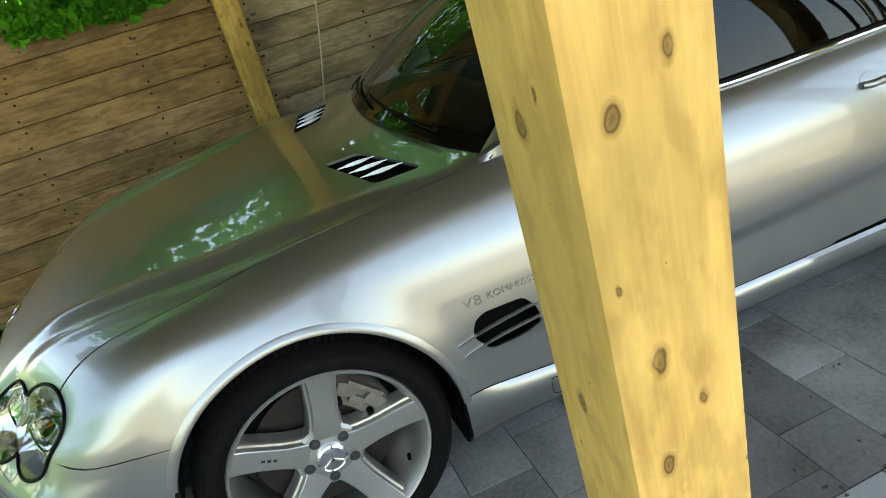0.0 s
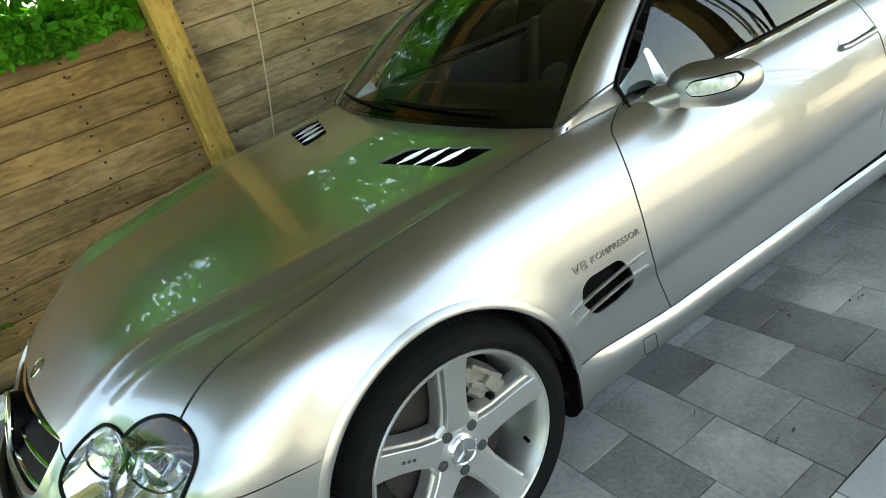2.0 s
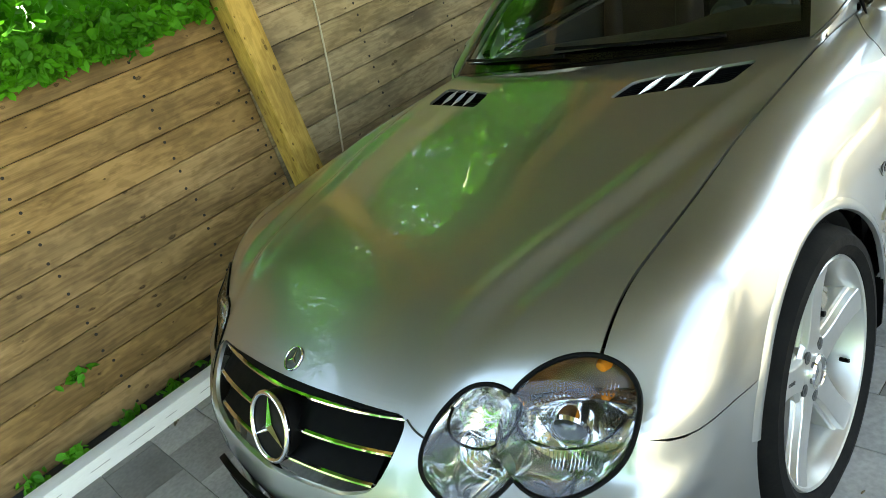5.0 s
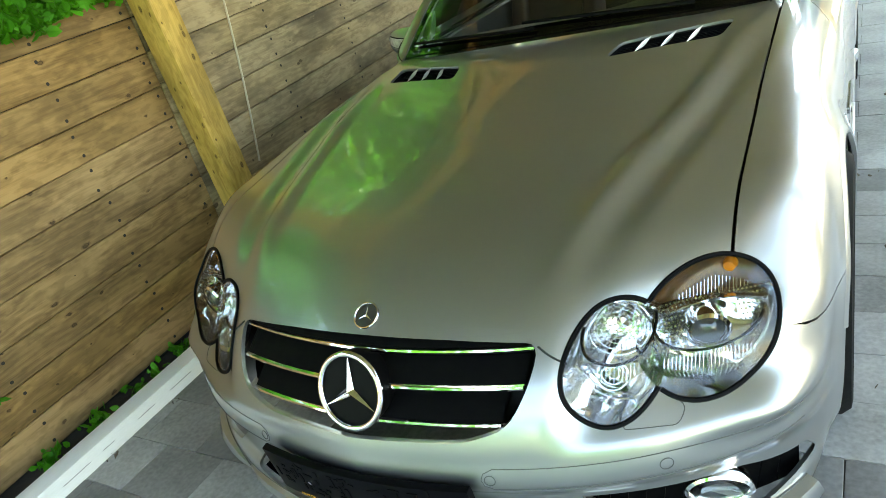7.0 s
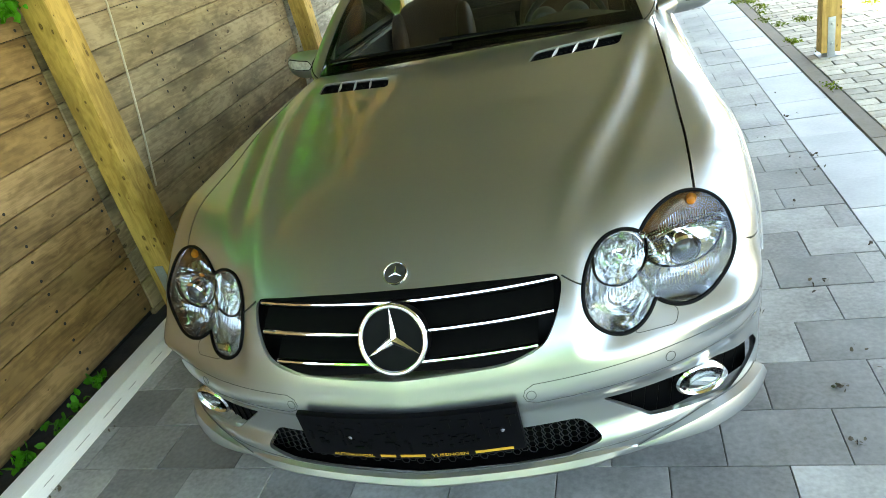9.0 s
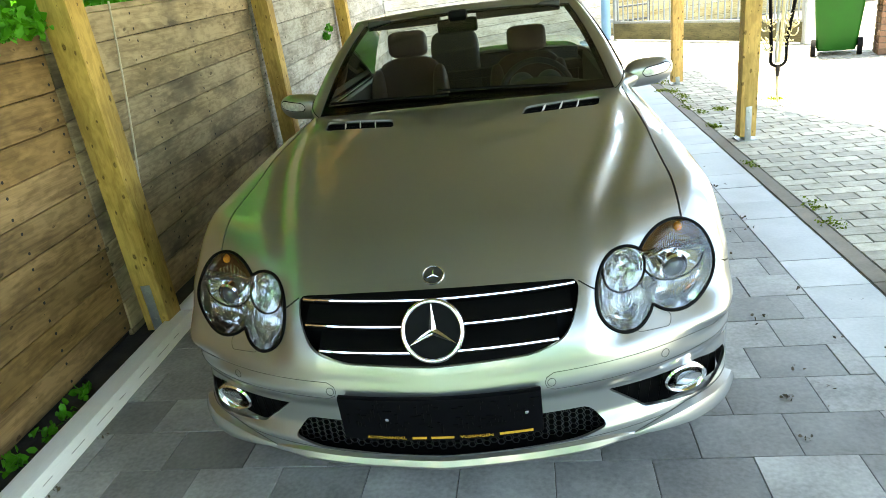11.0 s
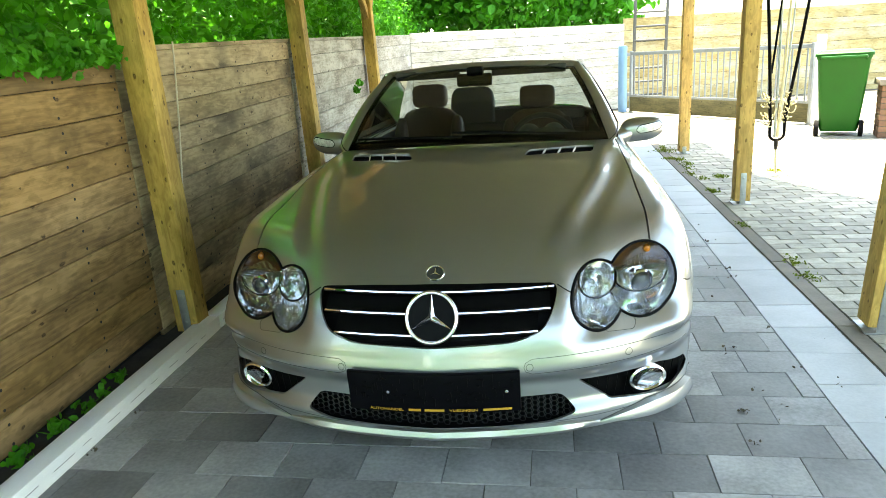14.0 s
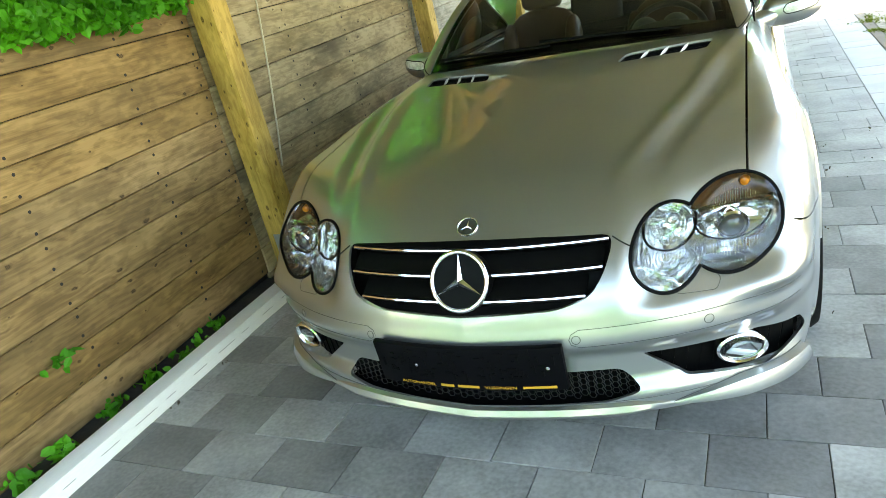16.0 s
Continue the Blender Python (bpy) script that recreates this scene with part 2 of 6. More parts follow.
    blotch = steps(noise(at, 13.0, 6.0, tuple(1 + 0.06 * v for v in long)), [(0.50, 0.0), (0.60, 0.55)])
    colour = blend(calc("MULTIPLY", blotch, 0.55), colour, tuple(v * 0.55 for v in dark))
    pale = steps(noise(at, 7.0, 6.0, tuple(1 + 0.10 * v for v in long)), [(0.56, 0.0), (0.66, 0.6)])
    colour = blend(calc("MULTIPLY", pale, 0.5), colour, tuple(min(0.8, v * 1.25) for v in light))
    hsv, val = n.new("ShaderNodeHueSaturation"), n.new("ShaderNodeMapRange")
    val.inputs["To Min"].default_value, val.inputs["To Max"].default_value = 1 - piece, 1 + piece
    l.new(info.outputs["Random"], val.inputs["Value"])
    l.new(val.outputs[0], hsv.inputs["Value"])
    l.new(colour, hsv.inputs["Color"])
    warm = n.new("ShaderNodeMapRange")
    warm.inputs["To Min"].default_value, warm.inputs["To Max"].default_value = 1 - 0.35 * piece, 1 + 0.35 * piece
    l.new(calc("FRACT", calc("MULTIPLY", info.outputs["Random"], 7.31)), warm.inputs["Value"])
    l.new(warm.outputs[0], hsv.inputs["Saturation"])
    l.new(hsv.outputs[0], bsdf.inputs["Base Color"])
    l.new(calc("ADD", calc("MULTIPLY", fibre, 0.25), rough - 0.12), bsdf.inputs["Roughness"])
    bsdf.inputs["Specular IOR Level"].default_value = 0.3
    relief = n.new("ShaderNodeBump")
    relief.inputs["Strength"].default_value, relief.inputs["Distance"].default_value = 0.5, 0.0014
    l.new(tone, relief.inputs["Height"])
    l.new(relief.outputs[0], bsdf.inputs["Normal"])
    return m


def leafy(name, colour, second):
    """Leaves that glow when light falls through them."""
    m = surface(name, colour, 0.5, 0, second, 2.0, fine=8, spec=0.25)
    n, l, bsdf = m.node_tree.nodes, m.node_tree.links, m.node_tree.nodes["Principled BSDF"]
    through_leaf, mix = n.new("ShaderNodeBsdfTranslucent"), n.new("ShaderNodeMixShader")
    l.new(bsdf.inputs["Base Color"].links[0].from_socket, through_leaf.inputs["Color"])
    mix.inputs["Fac"].default_value = 0.4
    l.new(bsdf.outputs[0], mix.inputs[1])
    l.new(through_leaf.outputs[0], mix.inputs[2])
    l.new(mix.outputs[0], n["Material Output"].inputs["Surface"])
    return m


PAINT = surface("silver_paint", (0.362, 0.37, 0.365), 0.35, 0.92, (0.337, 0.345, 0.340), 3.0, fine=900.0, coat=1.0)
PAINT.node_tree.nodes["Principled BSDF"].inputs["Coat IOR"].default_value = 1.52
PAINT.node_tree.nodes["Principled BSDF"].inputs["Coat Roughness"].default_value = 0.012
CHROME = surface("chrome", (0.85, 0.85, 0.86), 0.06, 1.0, (0.82, 0.82, 0.83))
ALLOY = surface("alloy", (0.56, 0.555, 0.54), 0.34, 0.85, (0.50, 0.495, 0.48), 6, fine=60)
RECESS = surface("dark_recess", (0.05, 0.05, 0.052), 0.5, 0.3, (0.035, 0.035, 0.037), 40)
BLACK = surface("black_plastic", (0.0016, 0.0016, 0.0019), 0.5, 0, (0.0028, 0.0028, 0.0028), 30, spec=0.06)
GLOSSBLACK = surface("gloss_black", (0.0018, 0.0018, 0.0022), 0.08, 0, (0.003, 0.003, 0.0035), 30, spec=0.28)
RUBBER = surface("rubber", (0.0035, 0.0035, 0.004), 0.8, 0, (0.006, 0.006, 0.006), 25, bump=0.0006, fine=200, spec=0.10)
RUST = surface("rusty_iron", (0.020, 0.013, 0.009), 0.8, 0, (0.010, 0.007, 0.005), 60)
GROOVE = surface("panel_gap", (0.012, 0.012, 0.012), 0.8)
IRON = surface("brake_iron", (0.014, 0.0065, 0.004), 0.65, 0.1, (0.007, 0.004, 0.003), 30)
CALIPER = surface("cast_caliper", (0.24, 0.225, 0.19), 0.5, 0.3, (0.13, 0.12, 0.10), 40, bump=0.0006, fine=200)
AMBER = surface("amber_plastic", (0.9, 0.28, 0.02), 0.2, 0, (0.8, 0.22, 0.02))
FLUTED = surface("fluted_reflector", (0.86, 0.86, 0.85), 0.16, 0.92, (0.70, 0.70, 0.69), 70, (3.0, 0.4, 0.4), bump=0.002, fine=300)
REFLECTOR = surface("lamp_reflector", (0.84, 0.84, 0.83), 0.07, 0.95, (0.80, 0.80, 0.79), 40)
CLEAR = glass("clear_lens", (0.97, 0.99, 1.0), 0.0, 0.97)
LEATHER = surface("brown_leather", (0.10, 0.060, 0.050), 0.5, 0, (0.07, 0.042, 0.035), 20, bump=0.0008, fine=400)
DASH = surface("dash_vinyl", (0.025, 0.024, 0.024), 0.6, 0, (0.035, 0.034, 0.033), 30, bump=0.0005, fine=500)
SCREEN = glass("tinted_glass", (0.72, 0.80, 0.74), 0.0, 0.70)
SIDEGLASS = glass("dark_tinted_glass", (0.70, 0.82, 0.80), 0.0, 0.25, 1.48)
GALV = surface("galvanised_steel", (0.45, 0.47, 0.48), 0.45, 0.8, (0.33, 0.35, 0.36), 25, fine=120)
POSTWOOD = timber("post_timber", (0.68, 0.435, 0.150), (0.45, 0.275, 0.085), "z", weather=(0.34, 0.24, 0.08), spread=(0.48, 0.80))
# the post timber again, darkened for the shade beside the fence
SHADEPOST = timber("shaded_post_timber", (0.54, 0.35, 0.105), (0.33, 0.20, 0.05), "z", weather=(0.17, 0.115, 0.04), spread=(0.47, 0.78))
FENCEWOOD = timber("fence_timber", (0.34, 0.202, 0.083), (0.16, 0.09, 0.032), "y", 0.8, 0.14, weather=(0.085, 0.052, 0.018), spread=(0.45, 0.80))
MIDWOOD = timber("stained_timber", (0.43, 0.32, 0.185), (0.24, 0.17, 0.092), "y", 0.85, 0.16, weather=(0.04, 0.032, 0.024), spread=(0.50, 0.72))
GREYWOOD = timber("weathered_timber", (0.42, 0.39, 0.34), (0.20, 0.18, 0.145), "y", 0.85, 0.16, weather=(0.50, 0.48, 0.44))
PALEWOOD = timber("pale_timber", (0.60, 0.56, 0.48), (0.38, 0.34, 0.27), "x", 0.85, 0.14, weather=(0.66, 0.63, 0.57))
BACKWOOD = timber("panel_timber", (0.50, 0.40, 0.20), (0.34, 0.25, 0.11), "x", 0.85, 0.16, weather=(0.55, 0.50, 0.36))
ROOFWOOD = timber("roof_timber", (0.40, 0.385, 0.22), (0.24, 0.23, 0.13), "y", 0.8, 0.12)
PAVER = surface("concrete_paver", (0.30, 0.29, 0.275), 0.48, 0, (0.11, 0.105, 0.10), 3.6, bump=0.001, fine=70, piece=0.38, wear=0.05)
JOINT = surface("joint_sand", (0.11, 0.10, 0.08), 0.95, 0, (0.03, 0.03, 0.022), 30, bump=0.002)
BRICK = surface("clinker_paver", (0.46, 0.43, 0.35), 0.85, 0, (0.26, 0.24, 0.19), 14, bump=0.0015, fine=90, piece=0.25)
KERB = surface("kerb_stone", (0.22, 0.19, 0.15), 0.9, 0, (0.15, 0.13, 0.10), 8, bump=0.0015, piece=0.1)
SOIL_AND_GAPSHADE = surface("dark_soil_and_gap_shade", (0.012, 0.012, 0.014), 0.9, 0, (0.024, 0.022, 0.021), 12, bump=0.006, fine=50)
WHITEBEAM = surface("whitewashed_beam", (0.80, 0.80, 0.78), 0.6, 0, (0.68, 0.68, 0.66), 4, (3, 0.5, 3), bump=0.0008, piece=0.05)
LEAF = leafy("leaf", (0.115, 0.46, 0.028), (0.030, 0.18, 0.013))
GATEBLUE = surface("blue_grey_paint", (0.16, 0.30, 0.44), 0.45, 0.0, (0.13, 0.25, 0.37), 8)
GATESTEEL = surface("gate_steel", (0.26, 0.28, 0.29), 0.5, 0.2, (0.18, 0.20, 0.21), 10)
BINGREEN = surface("bin_plastic", (0.003, 0.08, 0.005), 0.55, 0, (0.003, 0.065, 0.004), 6, fine=150, spec=0.25)



# ---- the shape of the car body ----
def lerp_curve(knots, t):
    """A smooth curve through (position, value) knots, with rounded corners between them."""
    ks, vs = np.array([k for k, _ in knots], float), np.array([v for _, v in knots], float)
    t = np.asarray(t, float)
    h = np.diff(ks)
    d = np.diff(vs) / h
    m = np.empty_like(vs)
    m[0], m[-1] = d[0], d[-1]
    m[1:-1] = np.where(d[:-1] * d[1:] > 0, 2 * d[:-1] * d[1:] / np.where(d[:-1] + d[1:] == 0, 1, d[:-1] + d[1:]), 0)
    i = np.clip(np.searchsorted(ks, t) - 1, 0, len(h) - 1)
    s = (t - ks[i]) / h[i]
    inside = vs[i] * (1 + 2 * s) * (1 - s) ** 2 + vs[i + 1] * s * s * (3 - 2 * s) + h[i] * s * (1 - s) * (m[i] * (1 - s) - m[i + 1] * s)
    return np.where(t < ks[0], vs[0] + m[0] * (t - ks[0]), np.where(t > ks[-1], vs[-1] + m[-1] * (t - ks[-1]), inside))


SPINE = [(0.0, 0.55), (0.12, 0.633), (0.185, 0.660), (0.4, 0.731), (0.8, 0.814), (1.2, 0.866), (1.45, 0.888), (1.6, 0.896), (2.2, 0.915), (3.3, 0.93), (3.9, 0.925), (4.3, 0.89), (4.55, 0.80)]
NOSE = [(0.05, 0.05), (0.14, -0.005), (0.20, -0.005), (0.25, 0.02), (0.31, 0.022), (0.36, -0.004), (0.42, 0.008), (0.46, 0.022), (0.52, 0.058), (0.60, 0.13), (0.70, 0.235), (0.9, 0.45)]
FLANK = [(0.05, 0.80), (0.2, 0.852), (0.33, 0.860), (0.5, 0.861), (0.6, 0.852), (0.7, 0.831), (0.8, 0.778), (0.88, 0.70), (1.0, 0.53)]
LAMP_NOSE = [(0.05, 0.05), (0.14, -0.005), (0.20, -0.005), (0.25, 0.02), (0.31, 0.022), (0.36, -0.004), (0.42, 0.010), (0.455, 0.044), (0.493, 0.086), (0.55, 0.121), (0.60, 0.163), (0.663, 0.195), (0.75, 0.255), (0.9, 0.45)]
HUB_F, HUB_R, HUB_Z, ARCH = 0.925, 3.485, 0.303, 0.364


def top_height(x, y):
    """Height of the bonnet and deck surface, before it rolls over into the flanks."""
    a = np.abs(x)
    ridge = lerp_curve([(0.15, 0.36), (0.305, 0.396), (0.58, 0.47), (0.92, 0.555), (1.3, 0.615)], y)
    fade = np.clip((1.45 - y) / 0.5, 0, 1) * np.clip((y - 0.1) / 0.3, 0, 1)
    return (lerp_curve(SPINE, y) - 0.048 * a * a + fade * (0.014 * np.exp(-((a - ridge) / 0.030) ** 2) - 0.009 * np.exp(-((a - ridge - 0.060) / 0.032) ** 2) + 0.006 * np.exp(-((a - ridge - 0.115) / 0.03) ** 2)))


def flank_width(y, z):
    """Half width of the car at a height."""
    arch = sum(0.014 * np.exp(-((np.hypot(y - h, z - HUB_Z) - ARCH) / 0.06) ** 2) for h in (HUB_F, HUB_R))
    taper = 0.09 * np.clip((0.9 - y) / 0.9, 0, 1) ** 2 + 0.07 * np.clip((y - 3.6) / 0.95, 0, 1) ** 2
    line = 0.445 + 0.02 * (y - 1.7)
    crease = 0.010 * np.tanh((z - line) / 0.02) * np.clip((y - 1.2) / 0.5, 0, 1) * np.clip((4.2 - y) / 0.5, 0, 1)
    return lerp_curve(FLANK, z) + arch - taper + 0.5 * crease


def nose_front(x, z):
    a = np.abs(x)
    w = np.clip((a - 0.39) / 0.10, 0, 1)
    w = w * w * (3 - 2 * w)
    back = lerp_curve(NOSE, z) * (1 - w) + lerp_curve(LAMP_NOSE, z) * w
    k = np.clip((0.49 - z) / 0.08, 0, 1)
    # the outer half of the lamps stands less far back
    fill = np.clip((0.74 - z) / 0.19, 0, 1) * np.clip((z - 0.38) / 0.07, 0, 1)
    back = back - 1.9 * np.clip(a - 0.58, 0, 0.20) ** 2 * fill * fill * (3 - 2 * fill)
    return (0.03 + 0.04 * k) * a + (0.25 - 0.08 * k) * a * a + (0.35 + 0.03 * k) * a ** 4 + back


def smooth_max(a, b, k):
    h = np.maximum(k - np.abs(a - b), 0) / k
    return np.maximum(a, b) + h * h * k / 4


def body_field(x, y, z):
    """Below zero inside the car's outer skin."""
    x, y, z = np.broadcast_arrays(np.asarray(x, float), np.asarray(y, float), np.asarray(z, float))
    roof = z - top_height(x, y)
    f = smooth_max(roof, np.abs(x) - flank_width(y, z), 0.07)
    f = smooth_max(f, (nose_front(x, z) - y) * 0.8, 0.085)
    return smooth_max(f, (y - 4.53 + 0.25 * x * x + 0.6 * np.abs(x) ** 5) * 0.9 + 0.3 * np.maximum(z - 0.8, 0), 0.08)


def to_skin(o, d, far=1.6):
    """The points at which rays from inside meet the skin. o, d: arrays of shape (..., 3)."""
    o, d = np.broadcast_arrays(np.asarray(o, float), np.asarray(d, float))
    d = d / np.linalg.norm(d, axis=-1, keepdims=True)
    near, away = np.zeros(o.shape[:-1]), np.full(o.shape[:-1], far)
    for _ in range(34):
        mid = (near + away) / 2
        p = o + d * mid[..., None]
        out = body_field(p[..., 0], p[..., 1], p[..., 2]) > 0
        away, near = np.where(out, mid, away), np.where(out, near, mid)
    return o + d * ((near + away) / 2)[..., None]


# ---- the place ----
def fence_x(y):
    return -1.60 - 0.025 * y


ground = tagged(part("ground", boxed(-60, 60, -60, 60, -0.3, -0.006), JOINT, smooth=False), "sandy grey-brown ground under and round the paving", "ground", kind="structure")

# pavers of the carport floor
ROW, LONG = 0.2037, 0.285
pavement = thing("pavement", "dark grey concrete pavers laid in half bond", "pavement", kind="structure")


def slab_mesh(name, w, d, h=0.05, bevel=0.0018):
    bm = boxed(-w / 2, w / 2, -d / 2, d / 2, -h, 0, bevel=bevel)
    me = bpy.data.meshes.new(name)
    bm.to_mesh(me)
    bm.free()
    return me


def laid(cells, near, name, material, parent, h=0.05, gap=0.0026, loose=0.0):
    """Slabs at cells (x, y, w, d): the near ones as pieces, the rest as one mesh."""
    rng = random.Random(5)
    meshes, verts, faces = {}, [], []
    for x, y, w, d in cells:
        lift, tx, ty = rng.uniform(-0.0015, 0.0015), rng.uniform(-0.12, 0.12), rng.uniform(-0.12, 0.12)
        if near(x, y):
            key = (round(w, 3), round(d, 3))
            if key not in meshes:
                meshes[key] = slab_mesh(name, w - gap, d - gap, h)
                meshes[key].materials.append(material)
            ob = new(name, meshes[key])
            ob.matrix_world = pose(x, y, lift, tx, ty, rng.choice((0, 180)) + rng.uniform(-loose, loose))
            ob.parent = parent
        else:
            k, a, b = len(verts), (w - gap) / 2, (d - gap) / 2
            verts += [(x - a, y - b, -h), (x + a, y - b, -h), (x + a, y + b, -h), (x - a, y + b, -h), (x - a, y - b, lift), (x + a, y - b, lift), (x + a, y + b, lift), (x - a, y + b, lift)]
            faces += [(k + 4, k + 5, k + 6, k + 7), (k, k + 1, k + 5, k + 4), (k + 1, k + 2, k + 6, k + 5), (k + 2, k + 3, k + 7, k + 6), (k + 3, k, k + 4, k + 7)]
    if verts:
        me = bpy.data.meshes.new(name + "_rest")
        me.from_pydata(verts, [], faces)
        ob = mesh_part(name + "_rest", me, material, parent, smooth=False)
        ob["kind"] = "stuff"


def paver_cells():
    for k in range(-14, 42):
        y = 0.206 + ROW * (k + 0.5)
        x = -1.392
        edge = 0.854 - 20 * LONG + (0.5 * LONG if k % 2 == 0 else 0)
        while edge < -1.392 + 0.03:
            edge += LONG
        while x < 1.36:
            stop = min(edge, 1.362)
            if stop - x > 0.03:
                yield ((x + stop) / 2, y, stop - x, ROW)
            x, edge = stop, edge + LONG


laid(list(paver_cells()), lambda x, y: -0.9 < y < 2.4 and (x > 0.45 or y < 0.75), "paver", PAVER, pavement)
BORDER = surface("border_paver", (0.43, 0.44, 0.44), 0.5, 0, (0.32, 0.33, 0.33), 5.0, bump=0.001, fine=70, piece=0.12)
border = thing("border_strip", "paler grey concrete pavers edging the carport floor", "pavement", kind="structure")
laid([(1.502, 0.206 + 0.285 * (k + 0.3), 0.276, 0.285) for k in range(-9, 30)], lambda x, y: y < 5, "border_paver", BORDER, border)
kerb = thing("kerb", "brown weathered kerb stones between pavers and bricks", "kerb", kind="structure")
laid([(1.692, -2.2 + 1.0 * k, 0.085, 1.0) for k in range(0, 13)], lambda x, y: True, "kerb_stone", KERB, kerb, 0.08)
driveway = thing("brick_driveway", "worn grey-beige clinker bricks with mossy joints", "driveway", kind="structure")


def brick_cells():
    for k in range(0, 24):
        for j in range(-24, 124):
            if k == 0 and j % 2:
                yield (1.74 + 0.0525, 0.105 * j, 0.105, 0.105)
            if k == 23 and j % 2:
                yield (6.75 - 0.0525, 0.105 * j, 0.105, 0.105)
            else:
                yield (1.74 + 0.21 * (k + 0.5 * (j % 2) + 0.5), 0.105 * j, 0.21, 0.105)


laid(list(brick_cells()), lambda x, y: x < 2.85 and 1.6 < y < 7, "brick", BRICK, driveway, 0.06, 0.009, 1.6)

for ob in (pavement, border, kerb, driveway):
    ob.matrix_world = pose(0, 0.02, 0, 0, 0, -0.5)

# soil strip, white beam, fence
soil = tagged(part("soil_strip", boxed(-1.84, -1.40, -1.3, 9.0, -0.05, 0.008), SOIL_AND_GAPSHADE, smooth=False), "dark bare soil at the foot of the fence", "soil", kind="structure")
FAINT = surface("faint_print", (0.33, 0.32, 0.31), 0.8)
for a, b in ((-1.3, 1.35), (1.36, 5.2), (5.21, 9.0)):
    beam = part("edging_beam", boxed(-1.487, -1.396, a, b, -0.02, 0.072, bevel=0.006), WHITEBEAM)
    beam.matrix_world = pose(0.068, 0, 0, 0, 0, 1.8)
    tagged(beam, "whitewashed timber edging beam beside the pavers", "beam", group="edging beams")
    for k in range(int((b - a) / 0.16)):
        bm = boxed(-1.3955, -1.3935, a + 0.16 * k + 0.03, a + 0.16 * k + 0.03 + 0.05 + 0.03 * (k % 3), 0.0350, 0.0366)
        part("print_mark", bm, FAINT, beam, "faint black printed marks")


def slant_board(x0, x1, y0, y1, low0, high0, low1, high1, thick=0.022):
    """A board between two ends along y, each end with its own foot and head."""
    bm = bmesh.new()
    vs = [[bm.verts.new(p) for p in ((x, y, lo), (x, y, hi), (x - thick, y, hi), (x - thick, y, lo))] for x, y, lo, hi in ((x0, y0, low0, high0), (x1, y1, low1, high1))]
    for i in range(4):
        bm.faces.new((vs[0][i], vs[0][(i + 1) % 4], vs[1][(i + 1) % 4], vs[1][i]))
    bm.faces.new(vs[0])
    bm.faces.new(vs[1][::-1])
    bmesh.ops.recalc_face_normals(bm, faces=bm.faces)
    return bm


def fence_run(name, label, y0, y1, material, top0, top1, first, pitch, nails=()):
    """Horizontal boards between two places along the boundary; the head may climb from one end to the other."""
    run = thing(name, label, "fence", kind="structure")
    rng = random.Random(name)
    # added dark sheet that stands for the shade in the gaps between boards
    part("backing", slant_board(fence_x(y0) - 0.024, fence_x(y1) - 0.024, y0, y1, -0.04, top0 - 0.01, -0.04, top1 - 0.01, 0.012), SOIL_AND_GAPSHADE, run, smooth=False)
    drop, dots = 0.0, bmesh.new()
    k = 0
    while drop < min(top0, top1):
        tall = first if k == 0 else pitch * rng.uniform(0.96, 1.04)
        lap = rng.uniform(-0.002, 0.003)
        low0, low1 = max(top0 - drop - tall + 0.003, -0.03), max(top1 - drop - tall + 0.003, -0.03)
        if top0 - drop - low0 > 0.02 and top1 - drop - low1 > 0.02:
            bm = slant_board(fence_x(y0) + lap, fence_x(y1) + lap, y0, y1, low0, top0 - drop, low1, top1 - drop)
            bmesh.ops.bevel(bm, geom=list(bm.edges), offset=0.0035, segments=1, affect="EDGES")
            part("board", bm, material, run, smooth=False)
            for y in nails:
                mid = top0 + (top1 - top0) * (y - y0) / (y1 - y0) - drop
                for f in (0.22, 0.78):
                    yy = y + rng.uniform(-0.012, 0.012)
                    bmesh.ops.create_circle(dots, cap_ends=True, segments=8, radius=0.0068, matrix=Matrix.Translation((fence_x(yy) + lap + 0.001, yy, mid - tall * f)) @ Matrix.Rotation(radians(90), 4, "Y"))
        drop += tall
        k += 1
    if nails:
        ob = part("nail_heads", dots, RUST, run, "dark rusty nail heads", smooth=False)
        ob["kind"] = "stuff"
    else:
        dots.free()
    bm = slant_board(fence_x(y0) + 0.02, fence_x(y1) + 0.02, y0, y1, top0 + 0.001, top0 + 0.026, top1 + 0.001, top1 + 0.026, 0.07)
    part("cap_board", bm, material, run, smooth=False)
    return run


fence_run("fence_front", "brown stained horizontal board fence with rows of nails", -1.25, 1.20, FENCEWOOD, 1.366, 1.423, 0.133, 0.139, (-1.15, -0.52, 0.11, 0.735, 1.16))
fence_run("fence_middle", "grey-brown weathered board fence with dark stains", 1.203, 3.66, MIDWOOD, 1.423, 1.492, 0.133, 0.139, (1.33, 1.95, 2.6, 3.55))
fence_run("fence_rear", "pale grey weathered horizontal board fence", 3.68, 9.75, GREYWOOD, 1.492, 1.63, 0.12, 0.172, (3.74, 5.8, 7.9))


